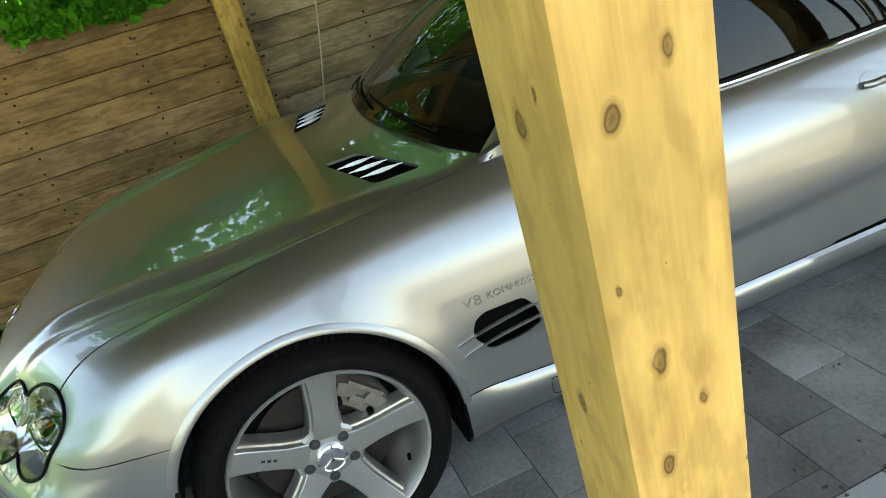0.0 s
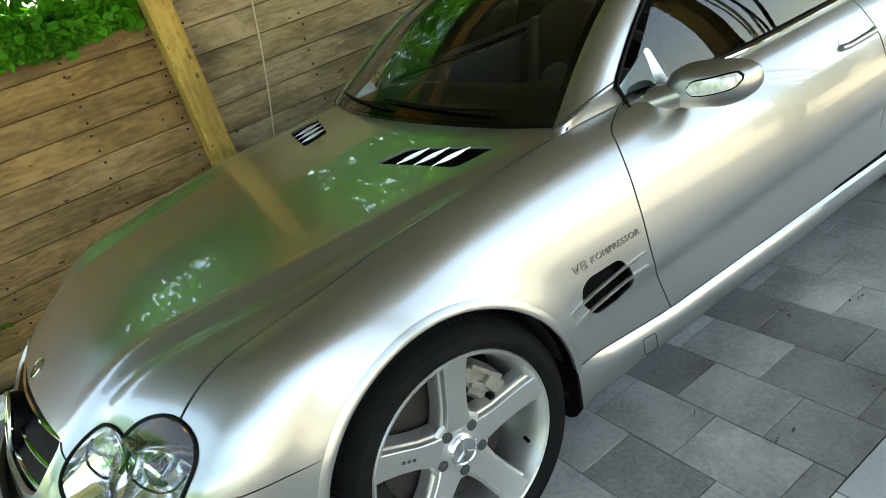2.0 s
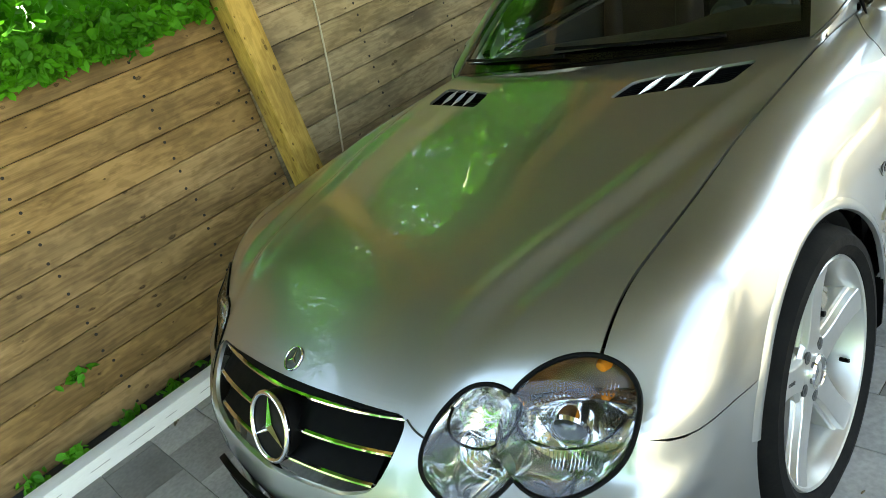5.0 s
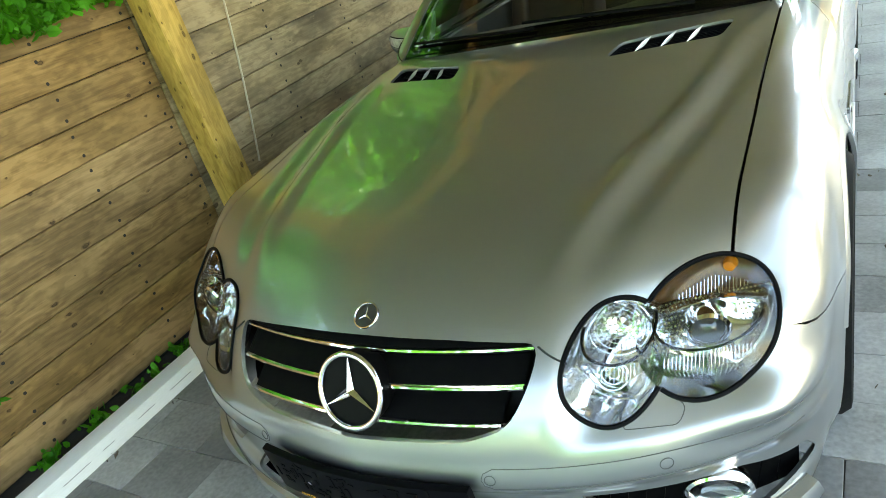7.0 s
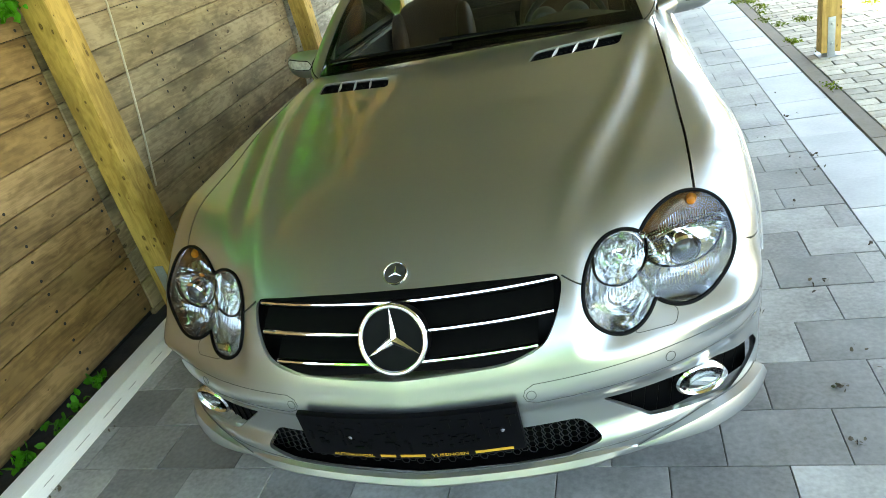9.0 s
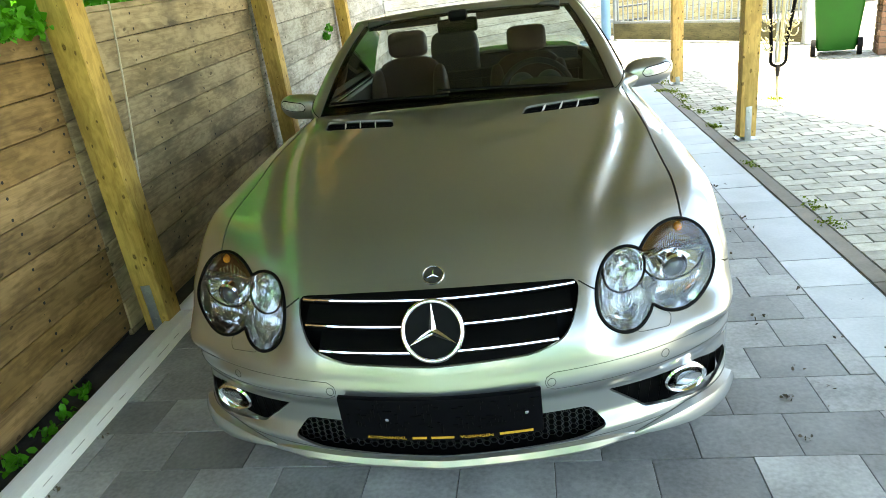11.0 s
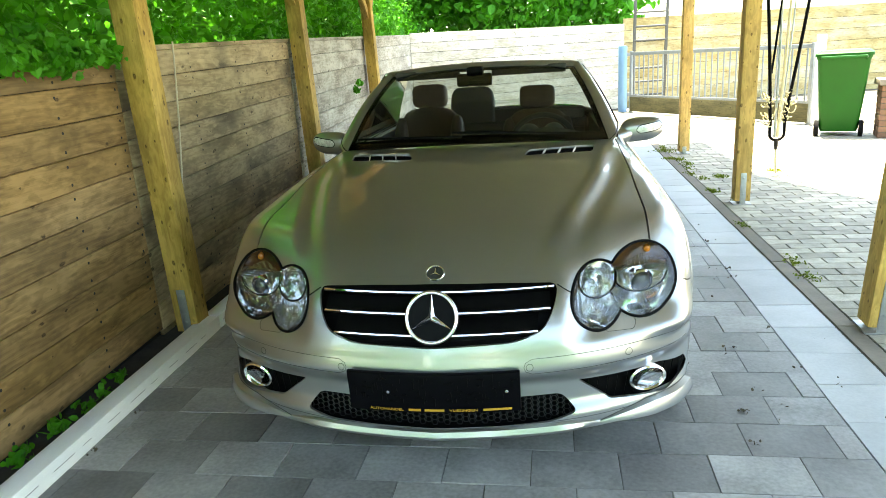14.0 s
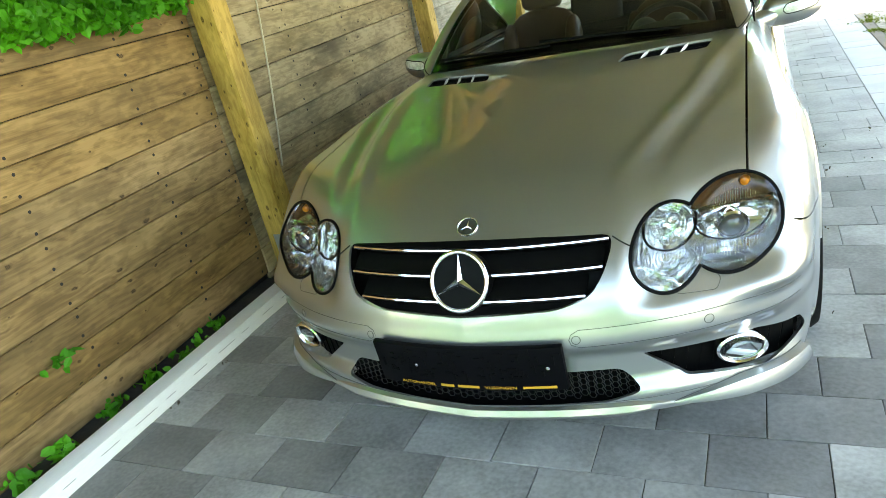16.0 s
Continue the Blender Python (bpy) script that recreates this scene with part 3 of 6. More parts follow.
def wall_boards(name, label, a, b, top, material, board=0.16, thick=0.03):
    """A straight fence of horizontal boards between two ground points."""
    run = thing(name, label, "fence", kind="structure")
    a, b = Vector((*a, 0)), Vector((*b, 0))
    m = Matrix.Translation(a) @ Matrix.Rotation(math.atan2(b.y - a.y, b.x - a.x), 4, "Z")
    # dark sheet added behind, so that the board gaps look shaded
    part("backing", boxed(0, (b - a).length, 0.006, 0.03, 0, top - 0.02), SOIL_AND_GAPSHADE, run, smooth=False).matrix_world = m
    for k in range(math.ceil(top / board)):
        hi = top - board * k
        bm = boxed(0, (b - a).length, -thick, 0.002 * (k % 2), max(hi - board + 0.006, -0.02), hi, bevel=0.003)
        ob = part("board", bm, material, run, smooth=False)
        ob.matrix_world = m
    return run


wall_boards("fence_back", "pale weathered board fence across the rear", (-1.86, 9.78), (1.95, 13.3), 1.68, PALEWOOD)
wall_boards("fence_yard", "straw-coloured board fence behind the gate", (1.95, 13.35), (10.0, 15.3), 1.78, BACKWOOD, 0.24)



def post(x, y, top, label, brace=0, size=0.12, wood=None, lean=(0, 0)):
    """A square timber carport post in a steel shoe, with a knee brace towards +y and -y."""
    p = thing("carport_post", label, "post", (x, y, 0), group="carport posts")
    p.matrix_world = pose(x, y, 0, *lean, 0)
    s = size / 2
    part("shaft", boxed(-s, s, -s, s, 0.03, top, bevel=0.006), wood or POSTWOOD, p)
    for side in (-1, 1):
        part("steel_strap", boxed(-0.022, 0.022, side * (s + 0.0025) - 0.0025, side * (s + 0.0025) + 0.0025, 0.0, 0.26 if y < 5 else 0.09, bevel=0.001), GALV, p, "galvanised steel shoe strap")
        for z in (0.09, 0.22) if y < 5 else (0.06,):
            bm = lathe([(0.009, side * s), (0.009, side * (s + 0.009)), (0.004, side * (s + 0.011))], 8, "y")
            bmesh.ops.translate(bm, verts=bm.verts, vec=(0, 0, z))
            part("bolt", bm, GALV, p, "bolt head")
    part("shoe_plate", boxed(-s - 0.01, s + 0.01, -s - 0.01, s + 0.01, 0.0, 0.008), GALV, p)
    for way in (-1, 1):
        if brace:
            bm = boxed(-0.03, 0.03, -0.045, 0.045, 0, 0.72, bevel=0.004)
            ob = part("knee_brace", bm, wood or POSTWOOD, p)
            ob.matrix_basis = pose(0, way * (s - 0.03), top - 0.53, -way * 42, 0, 0)
    return p


BEAM_Z = 2.32
for x, y, lean in ((1.811, 1.278, (3.7, 1.95)), (1.90, 3.89, (1.0, 0)), (1.96, 6.64, (1.0, 0))):
    post(x, y, BEAM_Z, "square yellow pine carport post standing in a steel shoe", 1, 0.117, lean=lean)
# fence-side posts: same pine, with the weaker light put into its colour
for x, y in ((-1.487, 1.255), (-1.575, 3.74), (-1.645, 6.37)):
    post(x, y, BEAM_Z, "square pine carport post beside the fence, coloured as in shade", 1, wood=SHADEPOST, lean=(1.2, -1.0))

# the carport's roof
for x, x2 in ((1.875, 1.975), (-1.485, -1.685)):
    bm = bmesh.new()
    box(bm, -0.04, 0.04, -2.35, 8.0, BEAM_Z, BEAM_Z + 0.18, bevel=0.005)
    for v in bm.verts:
        v.co.x += x + (x2 - x) * (v.co.y + 0.5) / 8.5
    tagged(part("roof_beam", bm, POSTWOOD), "long yellow pine beam carrying the carport roof", "beam", group="roof beams")
for k in range(16):
    y = -2.16 + 0.66 * k
    tagged(part("rafter", boxed(-2.25, 2.15, y - 0.035, y + 0.035, BEAM_Z + 0.18, BEAM_Z + 0.33, bevel=0.004), ROOFWOOD), "planed pine rafter of the carport", "rafter", group="carport rafters")
# unseen overhang and cut corner shaped for the bricks' shadow edge and front light
outline = [(-2.3, -2.4), (3.1, -2.4), (3.1, 3.85), (2.62, 4.65), (2.22, 5.6), (2.22, 8.1), (-2.3, 8.1)]
roof = tagged(part("carport_roof", prism(outline, BEAM_Z + 0.332, BEAM_Z + 0.36, "z"), ROOFWOOD, smooth=False), "boarded carport roof, its unseen outline shaped to set the shadow", "roof", kind="structure")


# foliage
def foliage(name, label, centres, count, size, seed, material, category="hedge", behind=False):
    """Many small folded leaves scattered in clumps."""
    rng = np.random.default_rng(seed)
    pick = rng.integers(0, len(centres), count)
    c = np.array(centres, float)[pick]
    p = c[:, :3] + rng.normal(0, 1, (count, 3)) * c[:, 3:6] * 0.55
    if behind:
        p[:, 0] = np.minimum(p[:, 0], fence_x(p[:, 1]) - 0.07)
    d = rng.normal(0, 1, (count, 3))
    d /= np.linalg.norm(d, axis=1, keepdims=True)
    e = np.cross(d, rng.normal(0, 1, (count, 3)))
    e /= np.linalg.norm(e, axis=1, keepdims=True)
    up = np.cross(d, e)
    s = size * rng.uniform(0.5, 1.3, (count, 1))
    wide = np.concatenate([p - d * s, p - d * s * 0.45 + e * s * 0.62 + up * s * 0.14, p + d * s * 0.4 + e * s * 0.55 + up * s * 0.12, p + d * s * 1.05, p + d * s * 0.4 - e * s * 0.55 + up * s * 0.12, p - d * s * 0.45 - e * s * 0.62 + up * s * 0.14], 1)
    verts = wide.reshape(-1, 3)
    k = np.arange(count)[:, None] * 6
    faces = np.concatenate([k + np.array([[0, 1, 2, 3]]), k + np.array([[0, 3, 4, 5]])])
    me = bpy.data.meshes.new(name)
    me.from_pydata(verts.tolist(), [], faces.tolist())
    ob = mesh_part(name, me, material, smooth=False)
    return tagged(ob, label, category, kind="stuff")


rng = random.Random(8)
clumps = [(-3.6 - rng.uniform(0.0, 2.0), rng.uniform(-1.2, 15), rng.uniform(0.9, 6.0), 0.5, 0.7, 0.6) for k in range(200)]
foliage("far_hedge", "deep green trees and shrubs standing behind the hedge", clumps, 14000, 0.11, 12, LEAF, "trees")
rng = random.Random(3)
clumps = []
for k in range(420):
    y = rng.uniform(-1.3, 13.0)
    z = 1.15 + 3.6 * rng.random() ** 1.35
    clumps.append((fence_x(y) - rng.uniform(0.22, 2.6), y, z, 0.3, 0.4, 0.3))
foliage("hedge", "dense bright green hedge of broad leaves above the fence", clumps, 90000, 0.040, 1, LEAF, behind=True)
clumps = [(rng.uniform(-5, 2.2), 12.2 + rng.uniform(0.0, 3.0), rng.uniform(1.4, 5.0), 0.6, 0.5, 0.5) for k in range(220)]
clumps = [(x, y + max(0, x) * 0.9 + 1.2, z, a, b, c) for x, y, z, a, b, c in clumps]
foliage("trees_behind", "leafy green shrubs and trees behind the rear fence", clumps, 26000, 0.10, 2, LEAF, "trees")
# added hedge, never in view, that bounds the sky light from the front
clumps = [(rng.uniform(-7, 7), rng.uniform(-10, -8), rng.uniform(0.2, 3.2), 0.8, 0.5, 0.5) for k in range(90)]
foliage("garden_hedge", "unseen green hedge added behind the camera", clumps, 9000, 0.12, 4, LEAF)


# ---- the car ----
CAR = thing("sports_car", "silver two-seat roadster with the roof folded away, parked on pavers", "car")
EDGE = 0.688


def bonnet_front(x):
    return 0.132 + 0.03 * np.abs(x) + 0.25 * x * x + 0.35 * x ** 4


def vertical(x, y):
    o = np.stack(np.broadcast_arrays(x, y, 0.35), -1)
    return to_skin(o, np.broadcast_to(np.array([0, 0, 1.0]), o.shape), 0.9)


def sideways(side, y, low, high, v):
    """Skin points in planes across the car, between two heights, fanned about an inner axis."""
    def angle(z):
        p = to_skin(np.stack(np.broadcast_arrays(0.30, y, z), -1), np.array([1.0, 0, 0]))
        return np.arctan2(p[..., 2] - 0.42, p[..., 0] - 0.30)
    a0 = angle(low)
    a1 = angle(high) if not isinstance(high, tuple) else None
    if a1 is None:
        p = vertical(np.broadcast_to(high[0], y.shape), y)
        a1 = np.arctan2(p[..., 2] - 0.42, p[..., 0] - 0.30)
    a = a0 + (a1 - a0) * v
    d = np.stack([np.cos(a), np.zeros_like(a), np.sin(a)], -1)
    p = to_skin(np.stack(np.broadcast_arrays(0.30, y, 0.42), -1), d)
    p[..., 0] *= side
    return p


def ellipse(cx, cz, rx, rz, turn=0.0, n=28):
    t = np.linspace(0, 2 * np.pi, n, endpoint=False)
    c, s = math.cos(radians(turn)), math.sin(radians(turn))
    return [(cx + rx * math.cos(a) * c - rz * math.sin(a) * s, cz + rx * math.cos(a) * s + rz * math.sin(a) * c) for a in t]


def rounded(points, radius=0.015, n=4):
    """An outline with its corners rounded."""
    out, k = [], len(points)
    for i in range(k):
        a, b, c = Vector(points[i - 1]), Vector(points[i]), Vector(points[(i + 1) % k])
        u, w = (a - b), (c - b)
        r = min(radius, u.length * 0.45, w.length * 0.45)
        p, q = b + u.normalized() * r, b + w.normalized() * r
        for j in range(n + 1):
            t = j / n
            v = p * (1 - t) ** 2 + b * 2 * t * (1 - t) + q * t * t
            out.append((v.x, v.y))
    return out


LAMP_OUT = (0.652, 0.5645, 0.1125, 0.1004)
LAMP_IN = (0.508, 0.543, 0.085, 0.091)


def skin_cutter(outline, side=1):
    """A closed plug through the nose, whose sides run along the way the skin faces there."""
    o = np.array([(a, 0.75, b) for a, b in outline])
    rim = to_skin(o, np.array([0, -1.0, 0]))
    e = 0.004
    mid = rim.mean(0)
    g = np.array([np.mean(body_field(*(rim + e * d).T) - body_field(*(rim - e * d).T)) for d in np.eye(3)])
    g /= np.linalg.norm(g)
    bm = bmesh.new()
    rings = []
    for k in (0.10, -0.09):
        ring = rim + g * k
        ring[:, 0] *= side
        rings.append([bm.verts.new(q) for q in ring])
    n = len(rim)
    for i in range(n):
        bm.faces.new((rings[0][i], rings[0][(i + 1) % n], rings[1][(i + 1) % n], rings[1][i]))
    bm.faces.new(rings[0][::-1])
    bm.faces.new(rings[1])
    bmesh.ops.recalc_face_normals(bm, faces=bm.faces)
    return bm


def lamp_cuts(grow=0.0):
    cuts = []
    for side in (1, -1):
        for cx, cz, rx, rz in (LAMP_OUT, LAMP_IN):
            cuts.append(skin_cutter(ellipse(cx, cz, rx + grow, rz + grow, 0, 48), side))
    return cuts


GRILLE = rounded([(-0.385, 0.597), (-0.2, 0.605), (0, 0.608), (0.2, 0.605), (0.385, 0.597), (0.37, 0.535), (0.335, 0.478), (0.25, 0.453), (0, 0.446), (-0.25, 0.453), (-0.335, 0.478), (-0.37, 0.535)], 0.03)
INTAKE = rounded([(-0.436, 0.212), (-0.385, 0.272), (0.385, 0.272), (0.436, 0.212), (0.35, 0.19), (0, 0.179), (-0.35, 0.19)], 0.02)
FOG = rounded([(0.438, 0.308), (0.70, 0.302), (0.80, 0.276), (0.815, 0.235), (0.72, 0.205), (0.536, 0.230)], 0.010)
VENT = rounded([(0.253, 1.208), (0.558, 1.285), (0.578, 1.420), (0.276, 1.318)], 0.025)
VENT_R = [(-a, b) for a, b in VENT]

# bonnet
u, v = np.meshgrid(np.linspace(-1, 1, 85), np.linspace(0, 1, 90))
x = u * (EDGE - 0.003)
y = bonnet_front(x) + (1.50 + 0.13 * (u * u) - bonnet_front(x)) * v
me = grid_mesh("bonnet", vertical(x, y), 0.008, (0, 0.9, 0.2))
me = carve(me, lamp_cuts(0.003) + [prism(VENT, 0.6, 1.0, "z"), prism(VENT_R, 0.6, 1.0, "z"), prism(GRILLE, -0.2, 0.5)])
bonnet = mesh_part("bonnet", me, PAINT, CAR, "long silver bonnet with two raised ribs")


# wings, doors and rear quarters
def arch_low(y, base):
    z = np.full_like(y, base)
    for h in (HUB_F, HUB_R):
        inside = np.abs(y - h) < ARCH
        z = np.where(inside, np.maximum(z, HUB_Z + np.sqrt(np.maximum(ARCH ** 2 - (y - h) ** 2, 0))), z)
    return z


def door_front(z):
    return lerp_curve([(0.22, 1.71), (0.28, 1.684), (0.50, 1.632), (0.60, 1.631), (0.78, 1.665), (0.86, 1.785), (0.9, 1.85)], z)


def door_rear(z):
    return lerp_curve([(0.2, 2.45), (0.28, 2.66), (0.36, 2.91), (0.6, 2.95), (0.86, 2.93)], z)


def steps(knots, n):
    """Places spread over stretches, denser at their ends."""
    out = []
    for a, b in zip(knots[:-1], knots[1:]):
        out += list(a + (b - a) * (1 - np.cos(np.linspace(0, np.pi, n, endpoint=False))) / 2)
    return np.array(out + [knots[-1]])


def flank_panel(name, side, y_of, low, high, nv, s, label=""):
    v = np.linspace(0, 1, nv)[None, :]
    zg = 0.25 + 0.6 * v
    y = y_of(s[:, None], zg) + 0 * v
    pts = sideways(side, y, low(y), high(y) if callable(high) else high, v + 0 * y)
    me = grid_mesh(name, pts, 0.008, (0, float(y.mean()), 0.4))
    return me


def belt(y):
    return (lerp_curve([(1.5, EDGE), (1.8, 0.70), (2.4, 0.735), (3.2, 0.73), (3.9, 0.70), (4.55, 0.6)], y),)


def bumper_seam(y):
    return lerp_curve([(0.28, 0.555), (0.34, 0.551), (0.37, 0.541), (0.40, 0.529), (0.44, 0.521), (0.55, 0.519), (0.61, 0.522), (0.66, 0.533)], y)


def seam_low(y):
    """The lower edge of the front wing: the bumper's seam, the arch, the sill."""
    z = np.where(y < HUB_F, bumper_seam(np.minimum(y, 0.66)), 0.335 - 0.11 * (y - 1.28))
    inside = np.abs(y - HUB_F) < ARCH
    return np.where(inside, np.maximum(z, HUB_Z + np.sqrt(np.maximum(ARCH ** 2 - (y - HUB_F) ** 2, 0))), z)


for side in (1, -1):
    s = steps([0.0, 0.2, 0.62, 1.0], 22)
    end0 = HUB_F - math.sqrt(ARCH ** 2 - (0.531 - HUB_Z) ** 2)

    def wing_y(t, z):
        last = door_front(z) - 0.004
        return np.where(t < 0.2, 0.325 + (end0 - 0.325) * t / 0.2, np.where(t < 0.62, end0 + (HUB_F + ARCH - end0) * (t - 0.2) / 0.42, HUB_F + ARCH + (last - HUB_F - ARCH) * (t - 0.62) / 0.38))

    me = flank_panel("front_wing", side, wing_y, seam_low, lambda y: (np.where(y < 1.57, EDGE + 0.003, belt(y)[0]),), 60, s)
    cuts = lamp_cuts(0.003)
    vent = rounded([(1.358, 0.490), (1.372, 0.532), (1.40, 0.546), (1.515, 0.545), (1.550, 0.495), (1.556, 0.450), (1.488, 0.432), (1.40, 0.432)], 0.02)
    cuts.append(prism(vent, side * 0.78, side * 0.95, "x"))
    mesh_part("front_wing", carve(me, cuts), PAINT, CAR, "silver front wing with a wheel arch and a side gill")
    me = flank_panel("door", side, lambda t, z: door_front(z) + 0.001 + (door_rear(z) - door_front(z) - 0.003) * t, lambda y: 0.2895 - 0.02 * (y - 1.7), belt, 50, np.linspace(0, 1, 60))
    door = mesh_part("door", me, PAINT, CAR, "silver car door with a folded waistline")
    s2 = steps([0.0, 0.12, 0.58, 1.0], 16)

    def rear_y(t, z):
        first = door_rear(z) + 0.004
        a, b = HUB_R - ARCH, HUB_R + ARCH
        return np.where(t < 0.12, first + (a - first) * t / 0.12, np.where(t < 0.58, a + (b - a) * (t - 0.12) / 0.46, b + (4.2 - b) * (t - 0.58) / 0.42))

    me = flank_panel("rear_wing", side, rear_y, lambda y: arch_low(y, 0.28), belt, 45, s2)
    mesh_part("rear_wing", me, PAINT, CAR)
    # sill
    yy = np.linspace(HUB_F + ARCH + 0.002, HUB_R - ARCH - 0.002, 40)
    seam = np.where(yy < 1.70, 0.335 - 0.11 * (yy - 1.28), 0.289 - 0.02 * (yy - 1.7))
    prof = []
    for f, out in ((1.0, 0.0), (0.92, 0.012), (0.72, 0.018), (0.5, 0.012), (0.3, -0.002), (0.1, -0.03), (0.0, -0.06)):
        z = 0.135 + (seam - 0.003 - 0.135) * f
        out = out * np.clip((yy - yy[0]) / 0.14, 0, 1) if out > 0 else out + 0 * yy
        prof.append(np.stack([side * (flank_width(yy, np.maximum(z, 0.22)) + out), yy, z], -1))
    me = grid_mesh("side_sill", np.stack(prof), 0.008, (0, 2.2, 0.25))
    end = np.stack(prof)[:, 0]
    cap = [(a, c) for a, b, c in end] + [(side * 0.62, end[-1][2]), (side * 0.62, end[0][2])]
    part("sill_end", prism(cap, float(yy[0]) - 0.006, float(yy[0]) + 0.002), BLACK, CAR, "black end cover of the sill", smooth=False)
    sill = mesh_part("side_sill", me, PAINT, CAR, "rounded silver sill skirt")

# bumper
tt = np.linspace(-1, 1, 141)
sg, vg = np.meshgrid(tt, np.linspace(0, 1, 60), indexing="ij")


def bumper_point(s, v):
    a = np.abs(s)
    # lower and upper edges of the bumper skin
    xl, yl, zl = lerp_curve([(0, 0), (0.8, 0.72), (0.9, 0.80), (1, 0.84)], a), lerp_curve([(0, 0.0), (0.5, 0.08), (0.8, 0.28), (0.9, 0.40), (1, 0.575)], a), 0.152 + 0 * a
    xt = lerp_curve([(0, 0), (0.6, 0.52), (0.8, 0.68), (0.9, 0.79), (1, 0.85)], a)
    yt = np.where(xt < 0.6, bonnet_front(xt), lerp_curve([(0.6, bonnet_front(0.6)), (0.68, 0.345), (0.79, 0.45), (0.85, 0.622)], xt))
    zt = lerp_curve([(0, 0.636), (0.4, 0.615), (0.6, 0.595), (0.72, 0.56), (0.8, 0.557), (0.85, 0.551)], xt) - 0.003
    def reach(px, py, pz):
        end = HUB_F - np.sqrt(np.maximum(ARCH ** 2 - (pz - HUB_Z) ** 2, 0))
        py = py + (end - py) * np.clip((a - 0.85) / 0.15, 0, 1) ** 2
        ox, oy = px * 0.35, 0.75 + 0.1 * a
        return to_skin(np.stack([ox, oy + 0 * ox, pz], -1), np.stack([px - ox, py - oy, 0 * ox], -1))

    w = np.clip((xt - 0.70) / 0.06, 0, 1)
    zt = zt * (1 - w) + (bumper_seam(reach(xt, yt, zt)[..., 1]) - 0.003) * w
    q = reach(*(lo + (hi - lo) * v for lo, hi in ((xl, xt), (yl, yt), (zl, zt))))
    q[..., 0] *= np.sign(s + 1e-9)
    return q


me = grid_mesh("front_bumper", bumper_point(sg, vg), 0.010, (0, 0.8, 0.4))
fog_l = prism(FOG, -0.2, 0.60)
fog_r = prism([(-a, b) for a, b in FOG], -0.2, 0.60)
me = carve(me, lamp_cuts(0.003) + [prism(GRILLE, -0.2, 0.5), prism(INTAKE, -0.2, 0.4), fog_l, fog_r])
bumper = mesh_part("front_bumper", me, PAINT, CAR, "silver front bumper with wide lower intakes")



# rear deck and tail
u, v = np.meshgrid(np.linspace(-1, 1, 40), np.linspace(0, 1, 40))
y = 3.45 + 0.95 * v
p = vertical(u * (belt(y)[0] - 0.004), y)
mesh_part("boot_lid", grid_mesh("boot_lid", p, 0.008, (0, 3.9, 0.3)), PAINT, CAR)
sg2, vg2 = np.meshgrid(np.linspace(-1, 1, 60), np.linspace(0, 1, 30), indexing="ij")
ang = sg2 * 1.25
o = np.stack([0 * ang, 3.75 + 0 * ang, 0.15 + 0.68 * vg2], -1)
p = to_skin(o, np.stack([np.sin(ang), np.cos(ang), 0 * ang], -1))
mesh_part("rear_bumper", grid_mesh("rear_bumper", p, 0.008, (0, 3.8, 0.4)), PAINT, CAR)
for side in (1, -1):
    bm = prism(rounded([(side * 0.5, 0.62), (side * 0.74, 0.66), (side * 0.78, 0.75), (side * 0.52, 0.76)], 0.03), 4.28, 4.46)
    part("tail_lamp", bm, surface("red_lens", (0.45, 0.01, 0.01), 0.1), CAR, "red tail lamp")

# dark underbody and wheel wells
UNDER = surface("underbody", (0.008, 0.008, 0.008), 0.8, 0, (0.012, 0.012, 0.012))
bm = bmesh.new()
box(bm, -0.55, 0.55, 0.45, 4.1, 0.17, 0.34)
box(bm, -0.78, 0.78, 1.32, 3.08, 0.16, 0.26)
part("underbody", bm, UNDER, CAR)
for side in (1, -1):
    for hy in (HUB_F, HUB_R):
        prof = [(ARCH + 0.002, side * 0.825), (ARCH + 0.004, side * 0.80), (ARCH + 0.004, side * 0.56), (0.05, side * 0.55)]
        bm = bmesh.new()
        rings = [[bm.verts.new((h, hy + r * math.cos(t), HUB_Z + r * math.sin(t))) for t in np.linspace(radians(-14), radians(178), 40)] for r, h in prof]
        for a, b in zip(rings[:-1], rings[1:]):
            for i in range(39):
                bm.faces.new((a[i], a[i + 1], b[i + 1], b[i]))
        part("wheel_well", bm, UNDER, CAR)

# upright dark slab, added only to stop light behind grille and lamps
bm = bmesh.new()
box(bm, -0.60, 0.60, 0.42, 0.46, 0.17, 0.62)
part("radiator", bm, UNDER, CAR)

# windscreen, roof and windows
BASE = lambda u: (0.712 * u, 1.450 + 0.14 * u * u, 0.905 - 0.03 * u * u)
HEAD = lambda u: (0.540 * u, 2.075 + 0.09 * u * u, 1.243 - 0.028 * u * u)


def screen_point(u, v, out=0.0):
    b, h = BASE(u), HEAD(u)
    bulge = 0.035 * np.sin(np.pi * np.clip(v, 0, 1)) + out
    return np.stack([b[0] + (h[0] - b[0]) * v, b[1] + (h[1] - b[1]) * v - bulge * 0.5, b[2] + (h[2] - b[2]) * v + bulge * 0.85], -1)


